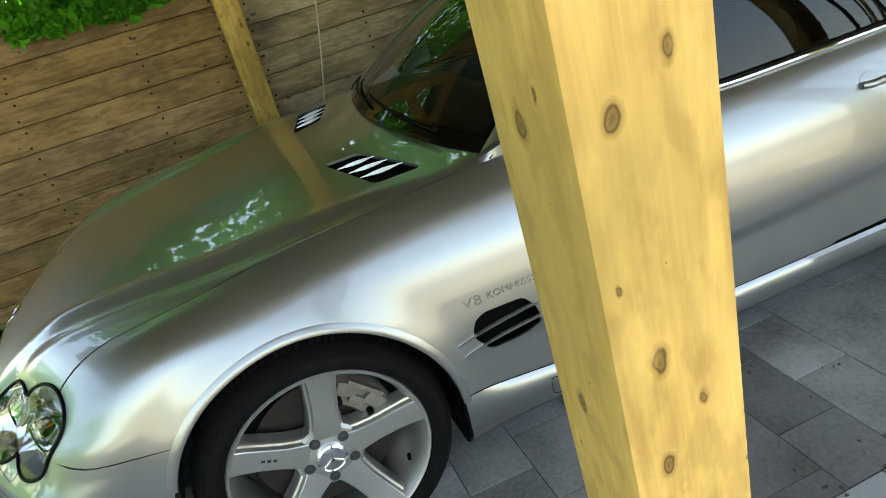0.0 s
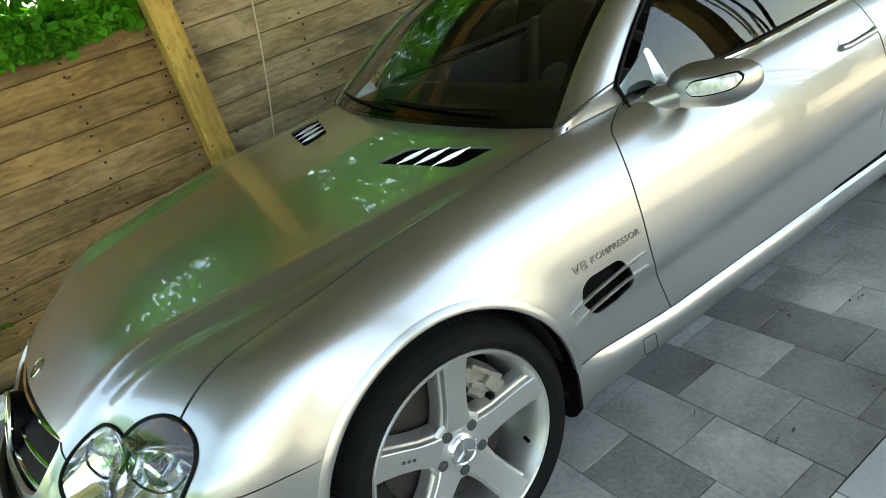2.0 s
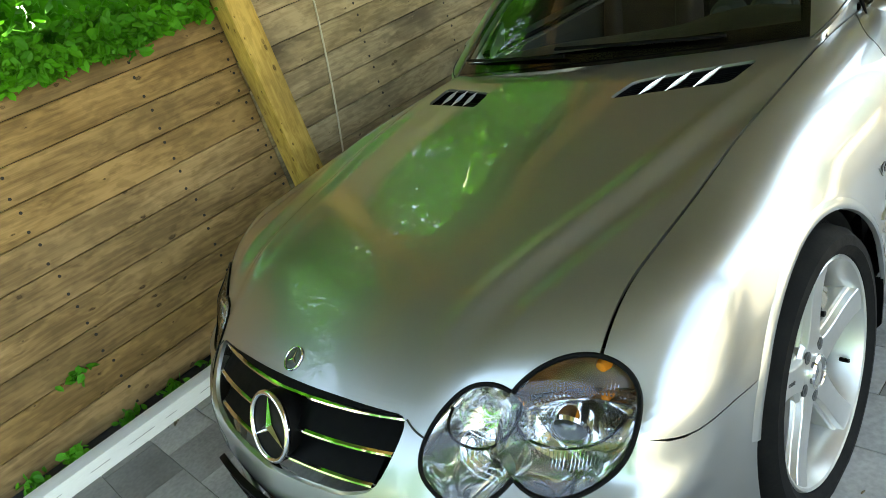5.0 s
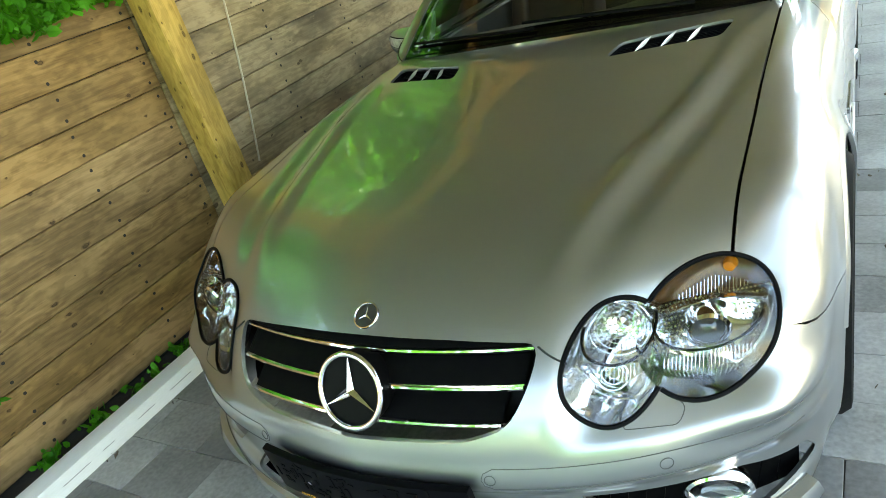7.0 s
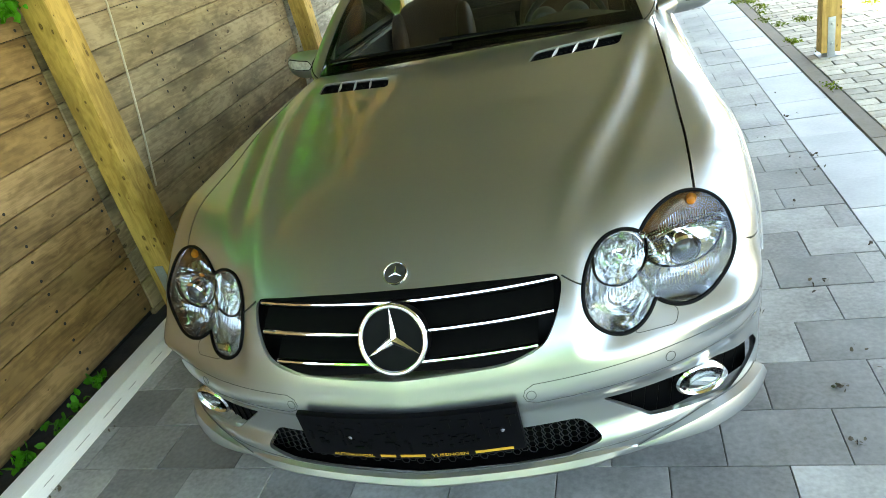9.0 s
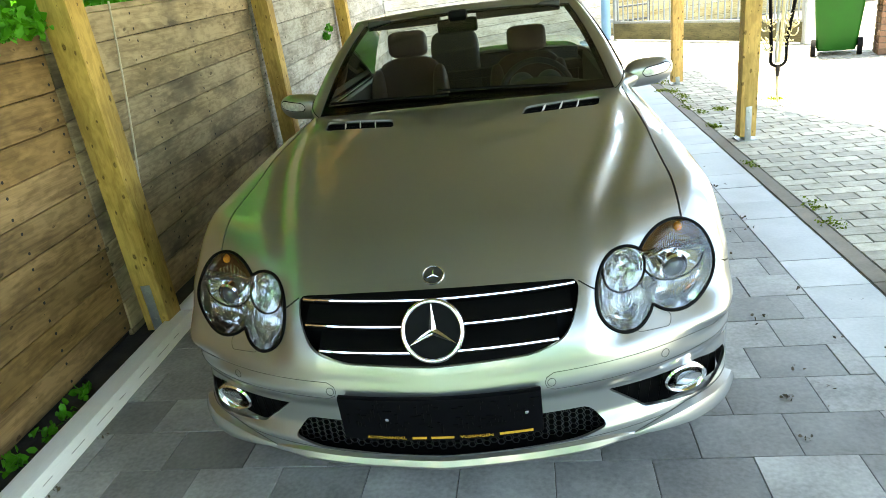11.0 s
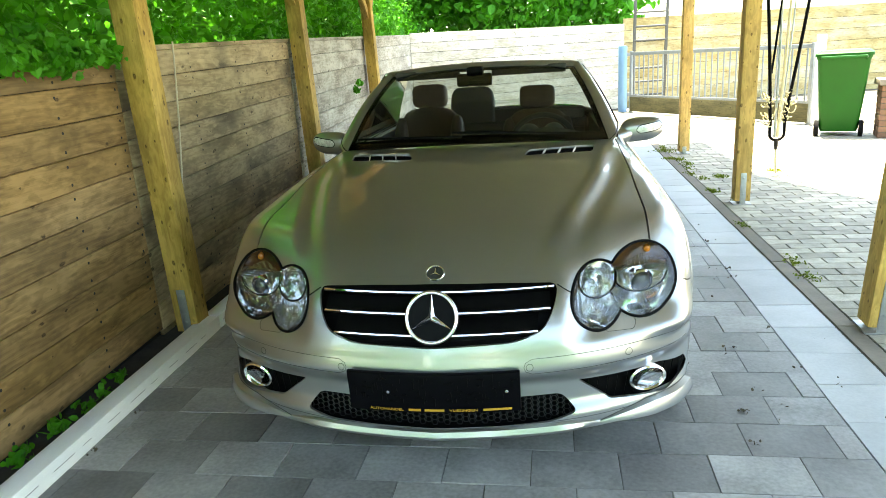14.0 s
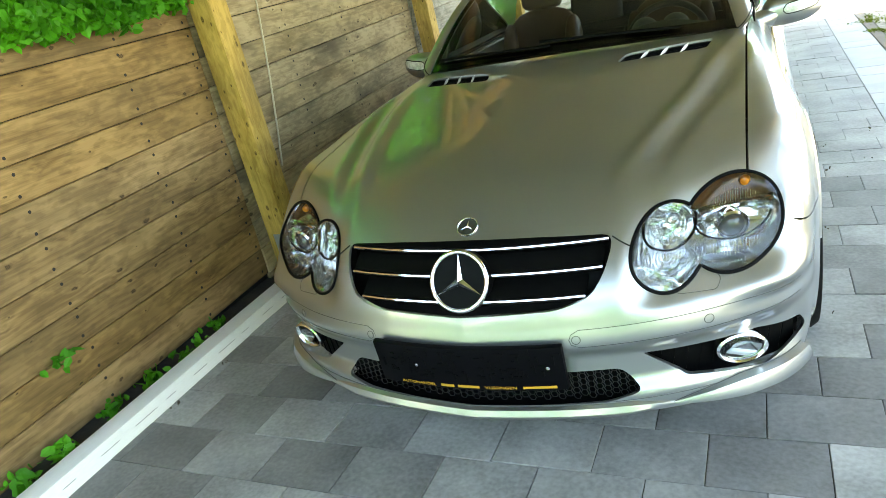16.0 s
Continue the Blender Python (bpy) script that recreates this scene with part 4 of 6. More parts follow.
u, v = np.meshgrid(np.linspace(-0.93, 0.93, 40), np.linspace(0.0, 0.975, 24))
screen = mesh_part("windscreen", grid_mesh("windscreen", screen_point(u, v), 0, (0, 2.2, 0.6)), SCREEN, CAR, "raked windscreen of faintly green glass")
screen.visible_shadow = False
for lo, hi in ((-0.02, 0.07), (0.93, 0.985)):
    u, v = np.meshgrid(np.linspace(-0.965, 0.965, 40), np.linspace(lo, hi, 3))
    mesh_part("screen_border", grid_mesh("screen_border", screen_point(u, v, -0.004), 0.002, (0, 3, 0)), GLOSSBLACK, CAR, "black printed border of the windscreen")
for side in (1, -1):
    u, v = np.meshgrid(np.linspace(0.885, 0.96, 4), np.linspace(0.0, 0.985, 20))
    mesh_part("screen_border", grid_mesh("screen_border", screen_point(side * u, v, -0.004), 0.002, (0, 3, 0)), GLOSSBLACK, CAR, "black printed border of the windscreen")
    # rounded pillar, its foot cut along the wing's seam
    rows = []
    for r in np.linspace(0, 1, 24):
        sec = []
        for q in np.linspace(0, 1, 11):
            v = np.array((-0.055 + 0.19 * q ** 1.2) * (1 - r) + 1.0 * r)
            b = screen_point(np.array((0.915 + 0.03 * float(v)) * side), v) + np.array([0, 0, 0.003])
            c = screen_point(np.array(1.0 * side), v)
            m = c + np.array([side * 0.014, -0.014, 0.030])
            e = c + np.array([side * 0.020, 0.088, -0.004])
            sec.append(b * (1 - q) ** 2 + m * 2 * q * (1 - q) + e * q * q)
        sec += [sec[-1] + np.array([-side * 0.035, 0.0, -0.015]), sec[0] + np.array([0, 0.03, -0.025])]
        rows.append(sec)
    rows = np.array(rows)
    mesh_part("windscreen_pillar", grid_mesh("windscreen_pillar", rows, 0, (0, 2.2, 0.8), wrap=True), PAINT, CAR, "silver windscreen pillar")
    # corner of the wing that rises to meet the pillar
    top = rows[0, :11] * 0.45 + rows[1, :11] * 0.55
    yb = np.linspace(1.52, 1.785, 11)
    low = vertical(np.where(yb < 1.57, EDGE + 0.003, belt(yb)[0]) - 0.004, yb)
    low[:, 0] *= side
    low[:, 2] -= 0.004
    f = np.linspace(0, 1, 7)[:, None, None]
    fill = low[None] * (1 - f) + top[None] * f + np.array([side * 0.010, 0, 0.004]) * np.sin(np.pi * f) * 0.15
    mesh_part("wing_corner", grid_mesh("wing_corner", fill, 0.004, (0, 1.7, 0.6)), PAINT, CAR, "silver corner of the wing at the pillar's foot")
    tube("pillar_gap", [tuple(q + np.array([side * 0.001, -0.001, 0.001])) for q in top], 0.0024, GROOVE, CAR, "dark seam at the pillar's foot", sides=5)
    tube("pillar_seal", [tuple(q + np.array([side * 0.002, 0.006, 0.0])) for q in np.vstack([[(side * 0.716, 1.786, 0.852)], rows[:, 10]])], [0.0025] + [0.008] * 24, BLACK, CAR, "black rubber seal")
# windscreen header
u = np.linspace(-1, 1, 41)
rows = [screen_point(u, 0.975 + 0 * u) + np.array([0, dy, dz]) for dy, dz in ((0, 0.004), (0.012, 0.019), (0.036, 0.027), (0.066, 0.024), (0.085, 0.010), (0.082, -0.012), (0.045, -0.020), (0.01, -0.014))]
mesh_part("screen_header", grid_mesh("screen_header", np.stack(rows, 1), 0, (0, 2.15, 1.22), wrap=True), PAINT, CAR, "silver windscreen header")
# folded-roof cover behind the seats
u, v = np.meshgrid(np.linspace(-1, 1, 40), np.linspace(0, 1, 12))
y = 3.06 + 0.385 * v
p = vertical(u * (belt(y)[0] - 0.004), y)
p[..., 2] += 0.012 * (1 - u * u)
mesh_part("roof_cover", grid_mesh("roof_cover", p, 0.008, (0, 3.2, 0.3)), PAINT, CAR, "silver cover over the folded roof")
for side in (1, -1):
    # side window
    uu, vv = np.meshgrid(np.linspace(0, 1, 24), np.linspace(0, 1, 14))
    y0 = 1.765 + 0.44 * vv
    y1 = 3.15 - 0.12 * vv
    yy = y0 + (y1 - y0) * uu
    xx = 0.715 - 0.145 * vv + 0.012 * np.sin(np.pi * vv)
    zz = 0.868 + (1.232 - 0.868) * vv
    pane = mesh_part("side_window", grid_mesh("side_window", np.stack([side * xx, yy, zz], -1), 0, (0, 2.5, 0.9)), SIDEGLASS, CAR, "raised frameless side window")
    pane.visible_shadow = False
    t = [(side * (belt(np.array(q))[0] - 0.006), q, float(vertical(np.array(belt(np.array(q))[0] - 0.006), np.array(q))[2]) + 0.006) for q in np.linspace(1.80, 3.1, 20)]
    tube("belt_trim", t, 0.009, BLACK, CAR, "black belt-line seal")
    tube("belt_chrome", [(side * 0.012 + a, b, c - 0.004) for a, b, c in t], 0.005, CHROME, CAR, "bright belt-line strip")


# wheels
def wheel(side, hy):
    w = new("wheel")
    w.parent = CAR
    w.matrix_basis = pose(side * 0.02, hy, 0.304) @ Matrix.Diagonal((1, 1.07, 1.07, 1))
    face = 0.835
    sx = side
    tyre = lathe([(0.243, sx * 0.62), (0.285, sx * 0.605), (0.304, sx * 0.63), (0.309, sx * 0.66), (0.309, sx * 0.80), (0.303, sx * 0.832), (0.287, sx * 0.852), (0.267, sx * 0.855), (0.249, sx * 0.843), (0.243, sx * 0.82)], 72, closed=True)
    for v in tyre.verts:
        v.co.z = max(v.co.z, -0.283)
    ty = part("tyre", tyre, RUBBER, w, "black low-profile tyre")
    bm = bmesh.new()
    for k in range(120):
        a = 2 * math.pi * k / 120
        m = Matrix.Rotation(a, 4, "X") @ Matrix.Translation((sx * 0.800, 0, 0.3075)) @ Matrix.Rotation(sx * 0.5, 4, "Y")
        bmesh.ops.create_cube(bm, size=1.0, matrix=m @ Matrix.Diagonal((0.034, 0.0125, 0.0062, 1)))
    for v in bm.verts:
        v.co.z = max(v.co.z, -0.283)
    part("tread", bm, RUBBER, w, "shoulder tread blocks", smooth=False)["kind"] = "stuff"
    for k in range(3):
        bm = lathe([(0.3087, sx * (0.69 + 0.035 * k)), (0.3099, sx * (0.69 + 0.035 * k)), (0.3099, sx * (0.694 + 0.035 * k)), (0.3087, sx * (0.694 + 0.035 * k))], 72, closed=True)
        for v in bm.verts:
            v.co.z = max(v.co.z, -0.283)
        part("tread_groove", bm, BLACK, w)
    rim = lathe([(0.247, sx * 0.838), (0.243, sx * 0.843), (0.237, sx * 0.840), (0.232, sx * 0.828), (0.222, sx * 0.80), (0.215, sx * 0.70), (0.225, sx * 0.64), (0.24, sx * 0.63), (0.246, sx * 0.64), (0.248, sx * 0.74)], 72, closed=True)
    part("rim", rim, ALLOY, w, "satin silver alloy rim")
    return w, face, sx


for side in (1, -1):
    for hy in (HUB_F, HUB_R):
        w, face, sx = wheel(side, hy)
        # five wide spokes, each a tapered bar with a raised spine
        for k in range(5):
            a = radians(81 + 72 * k)
            rows = []
            for r, half, out in ((0.03, 0.036, 0.808), (0.06, 0.038, 0.812), (0.085, 0.033, 0.815), (0.12, 0.0295, 0.818), (0.165, 0.030, 0.822), (0.205, 0.032, 0.828), (0.228, 0.034, 0.834), (0.238, 0.036, 0.836)):
                row = []
                for q, dx in ((-1.27, -0.06), (-1.25, -0.022), (-1.18, -0.016), (-1.02, -0.014), (-0.92, -0.002), (-0.86, 0.0), (0, 0.001), (0.86, 0.0), (0.92, -0.002), (1.02, -0.014), (1.18, -0.016), (1.25, -0.022), (1.27, -0.06)):
                    cy, cz = r * math.cos(a) - q * half * math.sin(a), r * math.sin(a) + q * half * math.cos(a)
                    row.append((sx * (out + dx), cy, cz))
                rows.append(row)
            part_me = grid_mesh("spoke", np.array(rows), 0, (0, 0, 0), wrap=True)
            spoke = mesh_part("spoke", part_me, ALLOY, w)
            part_me.set_sharp_from_angle(angle=radians(16))
        # small dark marks stamped on one spoke
        for k in range(4):
            a = radians(153)
            bm = boxed(-0.001, 0.001, -0.0045, 0.0045, -0.0035, 0.0035)
            bmesh.ops.transform(bm, matrix=Matrix.Translation((sx * (0.8205 + 0.0009 * k), 0, 0)) @ Matrix.Rotation(a, 4, "X") @ Matrix.Translation((0, 0.135 + 0.014 * k, 0)), verts=bm.verts)
            part("spoke_mark", bm, RECESS, w, "small dark stamped mark", smooth=False)
        hub = lathe([(0.085, sx * 0.765), (0.085, sx * 0.800), (0.078, sx * 0.808), (0.055, sx * 0.812), (0.042, sx * 0.814)], 40)
        part("hub", hub, ALLOY, w)
        cap = lathe([(0.038, sx * 0.805), (0.038, sx * 0.822), (0.033, sx * 0.826), (0.030, sx * 0.824), (0.004, sx * 0.826)], 36)
        part("centre_cap", cap, CHROME, w, "silver centre cap with a three-pointed star")
        for k in range(3):
            a = radians(90 + 120 * k)
            bm = prism([(math.cos(a) * 0.029, math.sin(a) * 0.029), (math.cos(a + 2.2) * 0.005, math.sin(a + 2.2) * 0.005), (math.cos(a - 2.2) * 0.005, math.sin(a - 2.2) * 0.005)], sx * 0.8245, sx * 0.8285, "x")
            part("star_arm", bm, ALLOY, w)
        for k in range(5):
            a = radians(81 + 36 + 72 * k)
            bm = lathe([(0.0135, sx * 0.790), (0.0135, sx * 0.8138), (0.0, sx * 0.8138)], 14)
            bmesh.ops.translate(bm, verts=bm.verts, vec=(0, 0.058 * math.cos(a), 0.058 * math.sin(a)))
            part("bolt_hole", bm, RECESS, w, "dark wheel-bolt recess")
            bm = lathe([(0.007, sx * 0.79), (0.007, sx * 0.8145), (0.005, sx * 0.8155)], 6)
            bmesh.ops.translate(bm, verts=bm.verts, vec=(0, 0.058 * math.cos(a), 0.058 * math.sin(a)))
            part("wheel_bolt", bm, RECESS, w)
        disc = lathe([(0.175, sx * 0.715), (0.175, sx * 0.742), (0.06, sx * 0.742), (0.06, sx * 0.715)], 48)
        part("brake_disc", disc, IRON, w, "rust-tinged brake disc")
        bm = bmesh.new()
        rings = []
        for t in np.linspace(radians(15), radians(75), 12):
            rings.append([bm.verts.new((sx * h, r * math.cos(t), r * math.sin(t))) for r, h in ((0.11, 0.70), (0.19, 0.70), (0.195, 0.755), (0.185, 0.772), (0.12, 0.772), (0.11, 0.758))])
        for a, b in zip(rings[:-1], rings[1:]):
            for i in range(6):
                bm.faces.new((a[i], a[(i + 1) % 6], b[(i + 1) % 6], b[i]))
        bm.faces.new(rings[0])
        bm.faces.new(rings[-1][::-1])
        bmesh.ops.recalc_face_normals(bm, faces=bm.faces)
        caliper = part("brake_caliper", bm, CALIPER, w, "pale grey brake caliper")
        for t, r, a, b, h in ((30, 0.165, 0.026, 0.018, 0.776), (58, 0.165, 0.026, 0.018, 0.774), (44, 0.143, 0.022, 0.010, 0.771), (44, 0.181, 0.05, 0.006, 0.779)):
            bm = boxed(-0.012, 0.012, -a, a, -b, b, bevel=0.004)
            bmesh.ops.transform(bm, matrix=Matrix.Rotation(radians(t - 90), 4, "X") @ Matrix.Translation((sx * h, 0, r)), verts=bm.verts)
            part("caliper_block", bm, CALIPER, caliper)
        for t in (24, 64):
            bm = lathe([(0.009, sx * 0.77), (0.009, sx * 0.796), (0.006, sx * 0.798)], 8)
            bmesh.ops.translate(bm, verts=bm.verts, vec=(0, 0.135 * math.cos(radians(t)), 0.135 * math.sin(radians(t))))
            part("caliper_bolt", bm, BLACK, caliper, "dark bolt")
        tube("valve", [(sx * 0.80, 0.205 * math.cos(radians(-30)), 0.205 * math.sin(radians(-30))), (sx * 0.822, 0.20 * math.cos(radians(-30)), 0.20 * math.sin(radians(-30)))], 0.005, BLACK, w, "black tyre valve")



# ---- smaller parts of the car ----
def front_skin(x, z, out=0.0):
    """The point of the nose at (x, z), set out along the way it faces."""
    x, z = np.broadcast_arrays(np.asarray(x, float), np.asarray(z, float))
    p = to_skin(np.stack(np.broadcast_arrays(x, 0.75, z), -1), np.array([0, -1.0, 0]))
    if out:
        p = p + skin_normal(p) * out
    return p


def skin_normal(p):
    e = 0.002
    g = np.stack([body_field(p[..., 0] + e, p[..., 1], p[..., 2]) - body_field(p[..., 0] - e, p[..., 1], p[..., 2]),
                  body_field(p[..., 0], p[..., 1] + e, p[..., 2]) - body_field(p[..., 0], p[..., 1] - e, p[..., 2]),
                  body_field(p[..., 0], p[..., 1], p[..., 2] + e) - body_field(p[..., 0], p[..., 1], p[..., 2] - e)], -1)
    return g / (np.linalg.norm(g, axis=-1, keepdims=True) + 1e-12)


def side_skin(side, y, z, out=0.0):
    y, z = np.broadcast_arrays(np.asarray(y, float), np.asarray(z, float))
    p = to_skin(np.stack(np.broadcast_arrays(0.3, y, z), -1), np.array([1.0, 0, 0]))
    p = p + skin_normal(p) * out
    p[..., 0] *= side
    return p


def line(points, n=12):
    """More points along a broken line."""
    out = []
    for a, b in zip(points[:-1], points[1:]):
        for t in np.linspace(0, 1, n, endpoint=False):
            out.append(tuple(np.array(a) * (1 - t) + np.array(b) * t))
    return out + [points[-1]]



# radiator grille
def grille_half(z):
    return float(lerp_curve([(0.446, 0.22), (0.474, 0.325), (0.535, 0.366), (0.60, 0.380)], z))


xs, zs = np.meshgrid(np.linspace(-0.39, 0.39, 40), np.linspace(0.44, 0.612, 8))
back = np.stack([xs, nose_front(xs, zs) + 0.075, zs], -1)
grille = mesh_part("grille", grid_mesh("grille", back, 0.004, (0, 1, 0.5)), BLACK, CAR, "black radiator grille with chrome-edged slats and a large star")
for z in (0.584, 0.531, 0.474):
    h = grille_half(z) - 0.006
    xx = np.linspace(-h, h, 49)
    yy = nose_front(xx, z) + 0.016
    rows = [np.stack([xx, yy + dy, z + dz + 0 * xx], -1) for dy, dz in ((0.060, 0.036), (0.030, 0.020), (0.006, 0.004), (0.010, -0.002), (0.034, 0.012), (0.062, 0.030))]
    mesh_part("slat", grid_mesh("slat", np.stack(rows), 0, (0, 1, z)), BLACK, grille, "black slat")
    rows = [np.stack([xx, yy + dy, z + dz + 0 * xx], -1) for dy, dz in ((0.006, 0.0055), (-0.001, 0.005), (-0.003, 0.001), (-0.001, -0.004), (0.008, -0.005))]
    mesh_part("chrome_strip", grid_mesh("chrome_strip", np.stack(rows), 0.001, (0, 1, z)), CHROME, grille, "bright chrome edge")
STAR = pose(0, 0.062, 0.530, -24, 0, 0)
ring = [STAR @ Vector((0.077 * math.cos(t), 0, 0.077 * math.sin(t))) for t in np.linspace(0, 2 * math.pi, 56, endpoint=False)]
tube("star_ring", ring, 0.0068, CHROME, grille, "chrome ring", closed=True, sides=10)
bm = lathe([(0.074, 0.006), (0.074, 0.003), (0.05, 0.002), (0.001, 0.002)], 48, "y")
bmesh.ops.transform(bm, matrix=STAR, verts=bm.verts)
part("star_disc", bm, BLACK, grille, "black disc behind the star")
bm = lathe([(0.080, 0.008), (0.082, 0.03), (0.07, 0.08)], 40, "y")
bmesh.ops.transform(bm, matrix=STAR, verts=bm.verts)
part("star_housing", bm, BLACK, grille)


def star_arms(matrix, radius, width, depth, material, parent):
    """Three pointed arms, each a ridge with two slanting faces."""
    for k in range(3):
        a = radians(90 + 120 * k)
        tip = Vector((radius * math.cos(a), 0, radius * math.sin(a)))
        l, r = (Vector((width * math.cos(a + s * 1.047), 0, width * math.sin(a + s * 1.047))) for s in (1, -1))
        mid = Vector((0, -depth, 0))
        bm = bmesh.new()
        v = [bm.verts.new(matrix @ q) for q in (tip + Vector((0, -depth * 0.25, 0)), l, mid, r)]
        w = bm.verts.new(matrix @ Vector((0, depth * 0.3, 0)))
        for f in ((0, 1, 2), (0, 2, 3)):
            bm.faces.new([v[i] for i in f])
        bm.faces.new((v[0], v[3], w))
        bm.faces.new((v[0], w, v[1]))
        part("star_arm", bm, material, parent, "chrome star arm", smooth=False)


star_arms(STAR, 0.072, 0.011, 0.010, CHROME, grille)
# bonnet badge
p = vertical(np.array(0.0), np.array(0.183))
nrm = skin_normal(p)
BADGE = Matrix.Translation(Vector(p)) @ Vector(nrm).to_track_quat("-Y", "Z").to_matrix().to_4x4()
bm = lathe([(0.030, 0.002), (0.030, -0.002), (0.0275, -0.0035), (0.026, -0.002), (0.001, -0.0025)], 40, "y")
bmesh.ops.transform(bm, matrix=BADGE, verts=bm.verts)
badge = part("bonnet_badge", bm, surface("badge_enamel", (0.05, 0.05, 0.045), 0.25, 0.3), CAR, "dark round enamel badge")
tube("badge_ring", [BADGE @ Vector((0.0285 * math.cos(t), -0.002, 0.0285 * math.sin(t))) for t in np.linspace(0, 2 * math.pi, 36, endpoint=False)], 0.0022, CHROME, badge, "thin chrome ring", closed=True)
star_arms(BADGE @ Matrix.Translation((0, -0.003, 0)), 0.019, 0.003, 0.0015, CHROME, badge)

# headlamps
THINGAP = surface("thin_gap", (0.09, 0.09, 0.09), 0.7)
CHAMBER = surface("smoked_reflector", (0.13, 0.055, 0.016), 0.22, 0.2, (0.05, 0.024, 0.010), 30)
for side in (1, -1):
    bows = []
    for which, (cx, cz, rx, rz) in enumerate((LAMP_OUT, LAMP_IN)):
        ts = np.linspace(0, 2 * np.pi, 49)
        rr = np.linspace(0, 1, 12)
        tg, rg = np.meshgrid(ts, rr)
        gx, gz = cx + rx * rg * np.cos(tg), cz + rz * rg * np.sin(tg)
        lens = front_skin(gx, gz) + skin_normal(front_skin(gx, gz)) * (0.002 + 0.012 * (1 - rg ** 2))[..., None]
        rim = front_skin(cx + rx * np.cos(ts), cz + rz * np.sin(ts))
        middle = rim[:-1].mean(0)
        # bowl
        rows = []
        for f, back_off in ((1.0, 0.0), (0.97, 0.03), (0.86, 0.055), (0.62, 0.075), (0.3, 0.085), (0.02, 0.088)):
            ring = middle + (rim - middle) * f
            ring[:, 1] = ring[:, 1] * (0.35 + 0.65 * f) + middle[1] * (0.65 - 0.65 * f) + back_off
            rows.append(ring)
        bowl = np.stack(rows)
        for arr in (lens, bowl):
            arr[..., 0] *= side
        bows.append((lens, bowl, rim, middle))
    lamp = mesh_part("headlamp", grid_mesh("headlamp", bows[0][1], 0.0), REFLECTOR, CAR, "twin oval headlamp with clear lens and bright reflector")
    mesh_part("reflector", grid_mesh("reflector", bows[1][1], 0.0), REFLECTOR, lamp, "smaller bright reflector bowl")
    for which, (lens, bowl, rim, middle) in enumerate(bows):
        if which == 1:
            # keep the part of the small lens that lies outside the large one
            me = grid_mesh("lens", lens, 0.0, (side * 0.5, 0.6, 0.5))
            bm = bmesh.new()
            bm.from_mesh(me)
            cx, cz, rx, rz = LAMP_OUT
            dead = [f for f in bm.faces if ((abs(f.calc_center_median().x) - cx) / rx) ** 2 + ((f.calc_center_median().z - cz) / rz) ** 2 < 0.97]
            bmesh.ops.delete(bm, geom=dead, context="FACES")
            pane = part("lens", bm, CLEAR, lamp, "clear plastic lens")
        else:
            pane = mesh_part("lens", grid_mesh("lens", lens, 0.0, (side * 0.6, 0.6, 0.5)), CLEAR, lamp, "clear plastic lens")
        pane.visible_shadow = False
        other = (LAMP_IN, LAMP_OUT)[which]
        out = []
        cx, cz, rx, rz = (LAMP_OUT, LAMP_IN)[which]
        for t in np.linspace(0, 2 * np.pi, 120, endpoint=False):
            x, z = cx + rx * math.cos(t), cz + rz * math.sin(t)
            inside = ((x - other[0]) / other[2]) ** 2 + ((z - other[1]) / other[3]) ** 2 < 1.0
            out.append((t, inside, x, z))
        start = next(i for i in range(120) if out[i - 1][1] and not out[i][1])
        run = []
        for i in range(start, start + 120):
            if out[i % 120][1]:
                break
            run.append((out[i % 120][2], out[i % 120][3]))
        arc = front_skin(np.array([a for a, _ in run]), np.array([b for _, b in run]), 0.001)
        arc[:, 0] *= side
        tube("gasket", [tuple(q) for q in arc], 0.0050, BLACK, lamp, "black rubber gasket")
    # inside of the large lamp: projector, shelf, indicator
    px, pz = 0.648, 0.550
    py = float(front_skin(np.array(px), np.array(pz))[1])
    M = pose(side * px, py + 0.03, pz, 8, 0, side * 18)
    bm = lathe([(0.036, 0.03), (0.040, 0.0), (0.042, -0.008), (0.037, -0.014), (0.034, -0.010)], 36, "y")
    bmesh.ops.transform(bm, matrix=M, verts=bm.verts)
    part("projector_ring", bm, CHROME, lamp, "chrome projector ring")
    bm = lathe([(0.034, -0.008), (0.032, -0.014), (0.024, -0.022), (0.012, -0.027), (0.001, -0.028)], 36, "y")
    bmesh.ops.transform(bm, matrix=M, verts=bm.verts)
    part("projector_lens", bm, surface("projector_glass", (0.05, 0.055, 0.06), 0.03, 0.0, (0.05, 0.055, 0.06), coat=1.0), lamp, "dark glass projector lens")
    # shelf between indicator and main beam
    xs, ds = np.meshgrid(np.linspace(0.552, 0.744, 14), np.linspace(0.0, 0.07, 4))
    zz = 0.584 + 0.012 * np.cos((xs - 0.655) / 0.09 * 1.5)
    yy = front_skin(xs[0], zz[0])[:, 1][None, :] + 0.012 + ds
    mesh_part("lamp_shelf", grid_mesh("lamp_shelf", np.stack([side * xs, yy, zz], -1), 0.003, (0, 0.4, 0)), REFLECTOR, lamp)
    # ribbed bezel below the projector
    for k in range(24):
        x = 0.580 + 0.0063 * k
        zs = np.linspace(0.482 + 0.25 * abs(x - 0.65), 0.515, 5)
        p = front_skin(np.full(5, x), zs) + np.array([0, 0.030, 0])
        tube("rib", [(side * a, b, c) for a, b, c in p], 0.0008, REFLECTOR, lamp, sides=4)
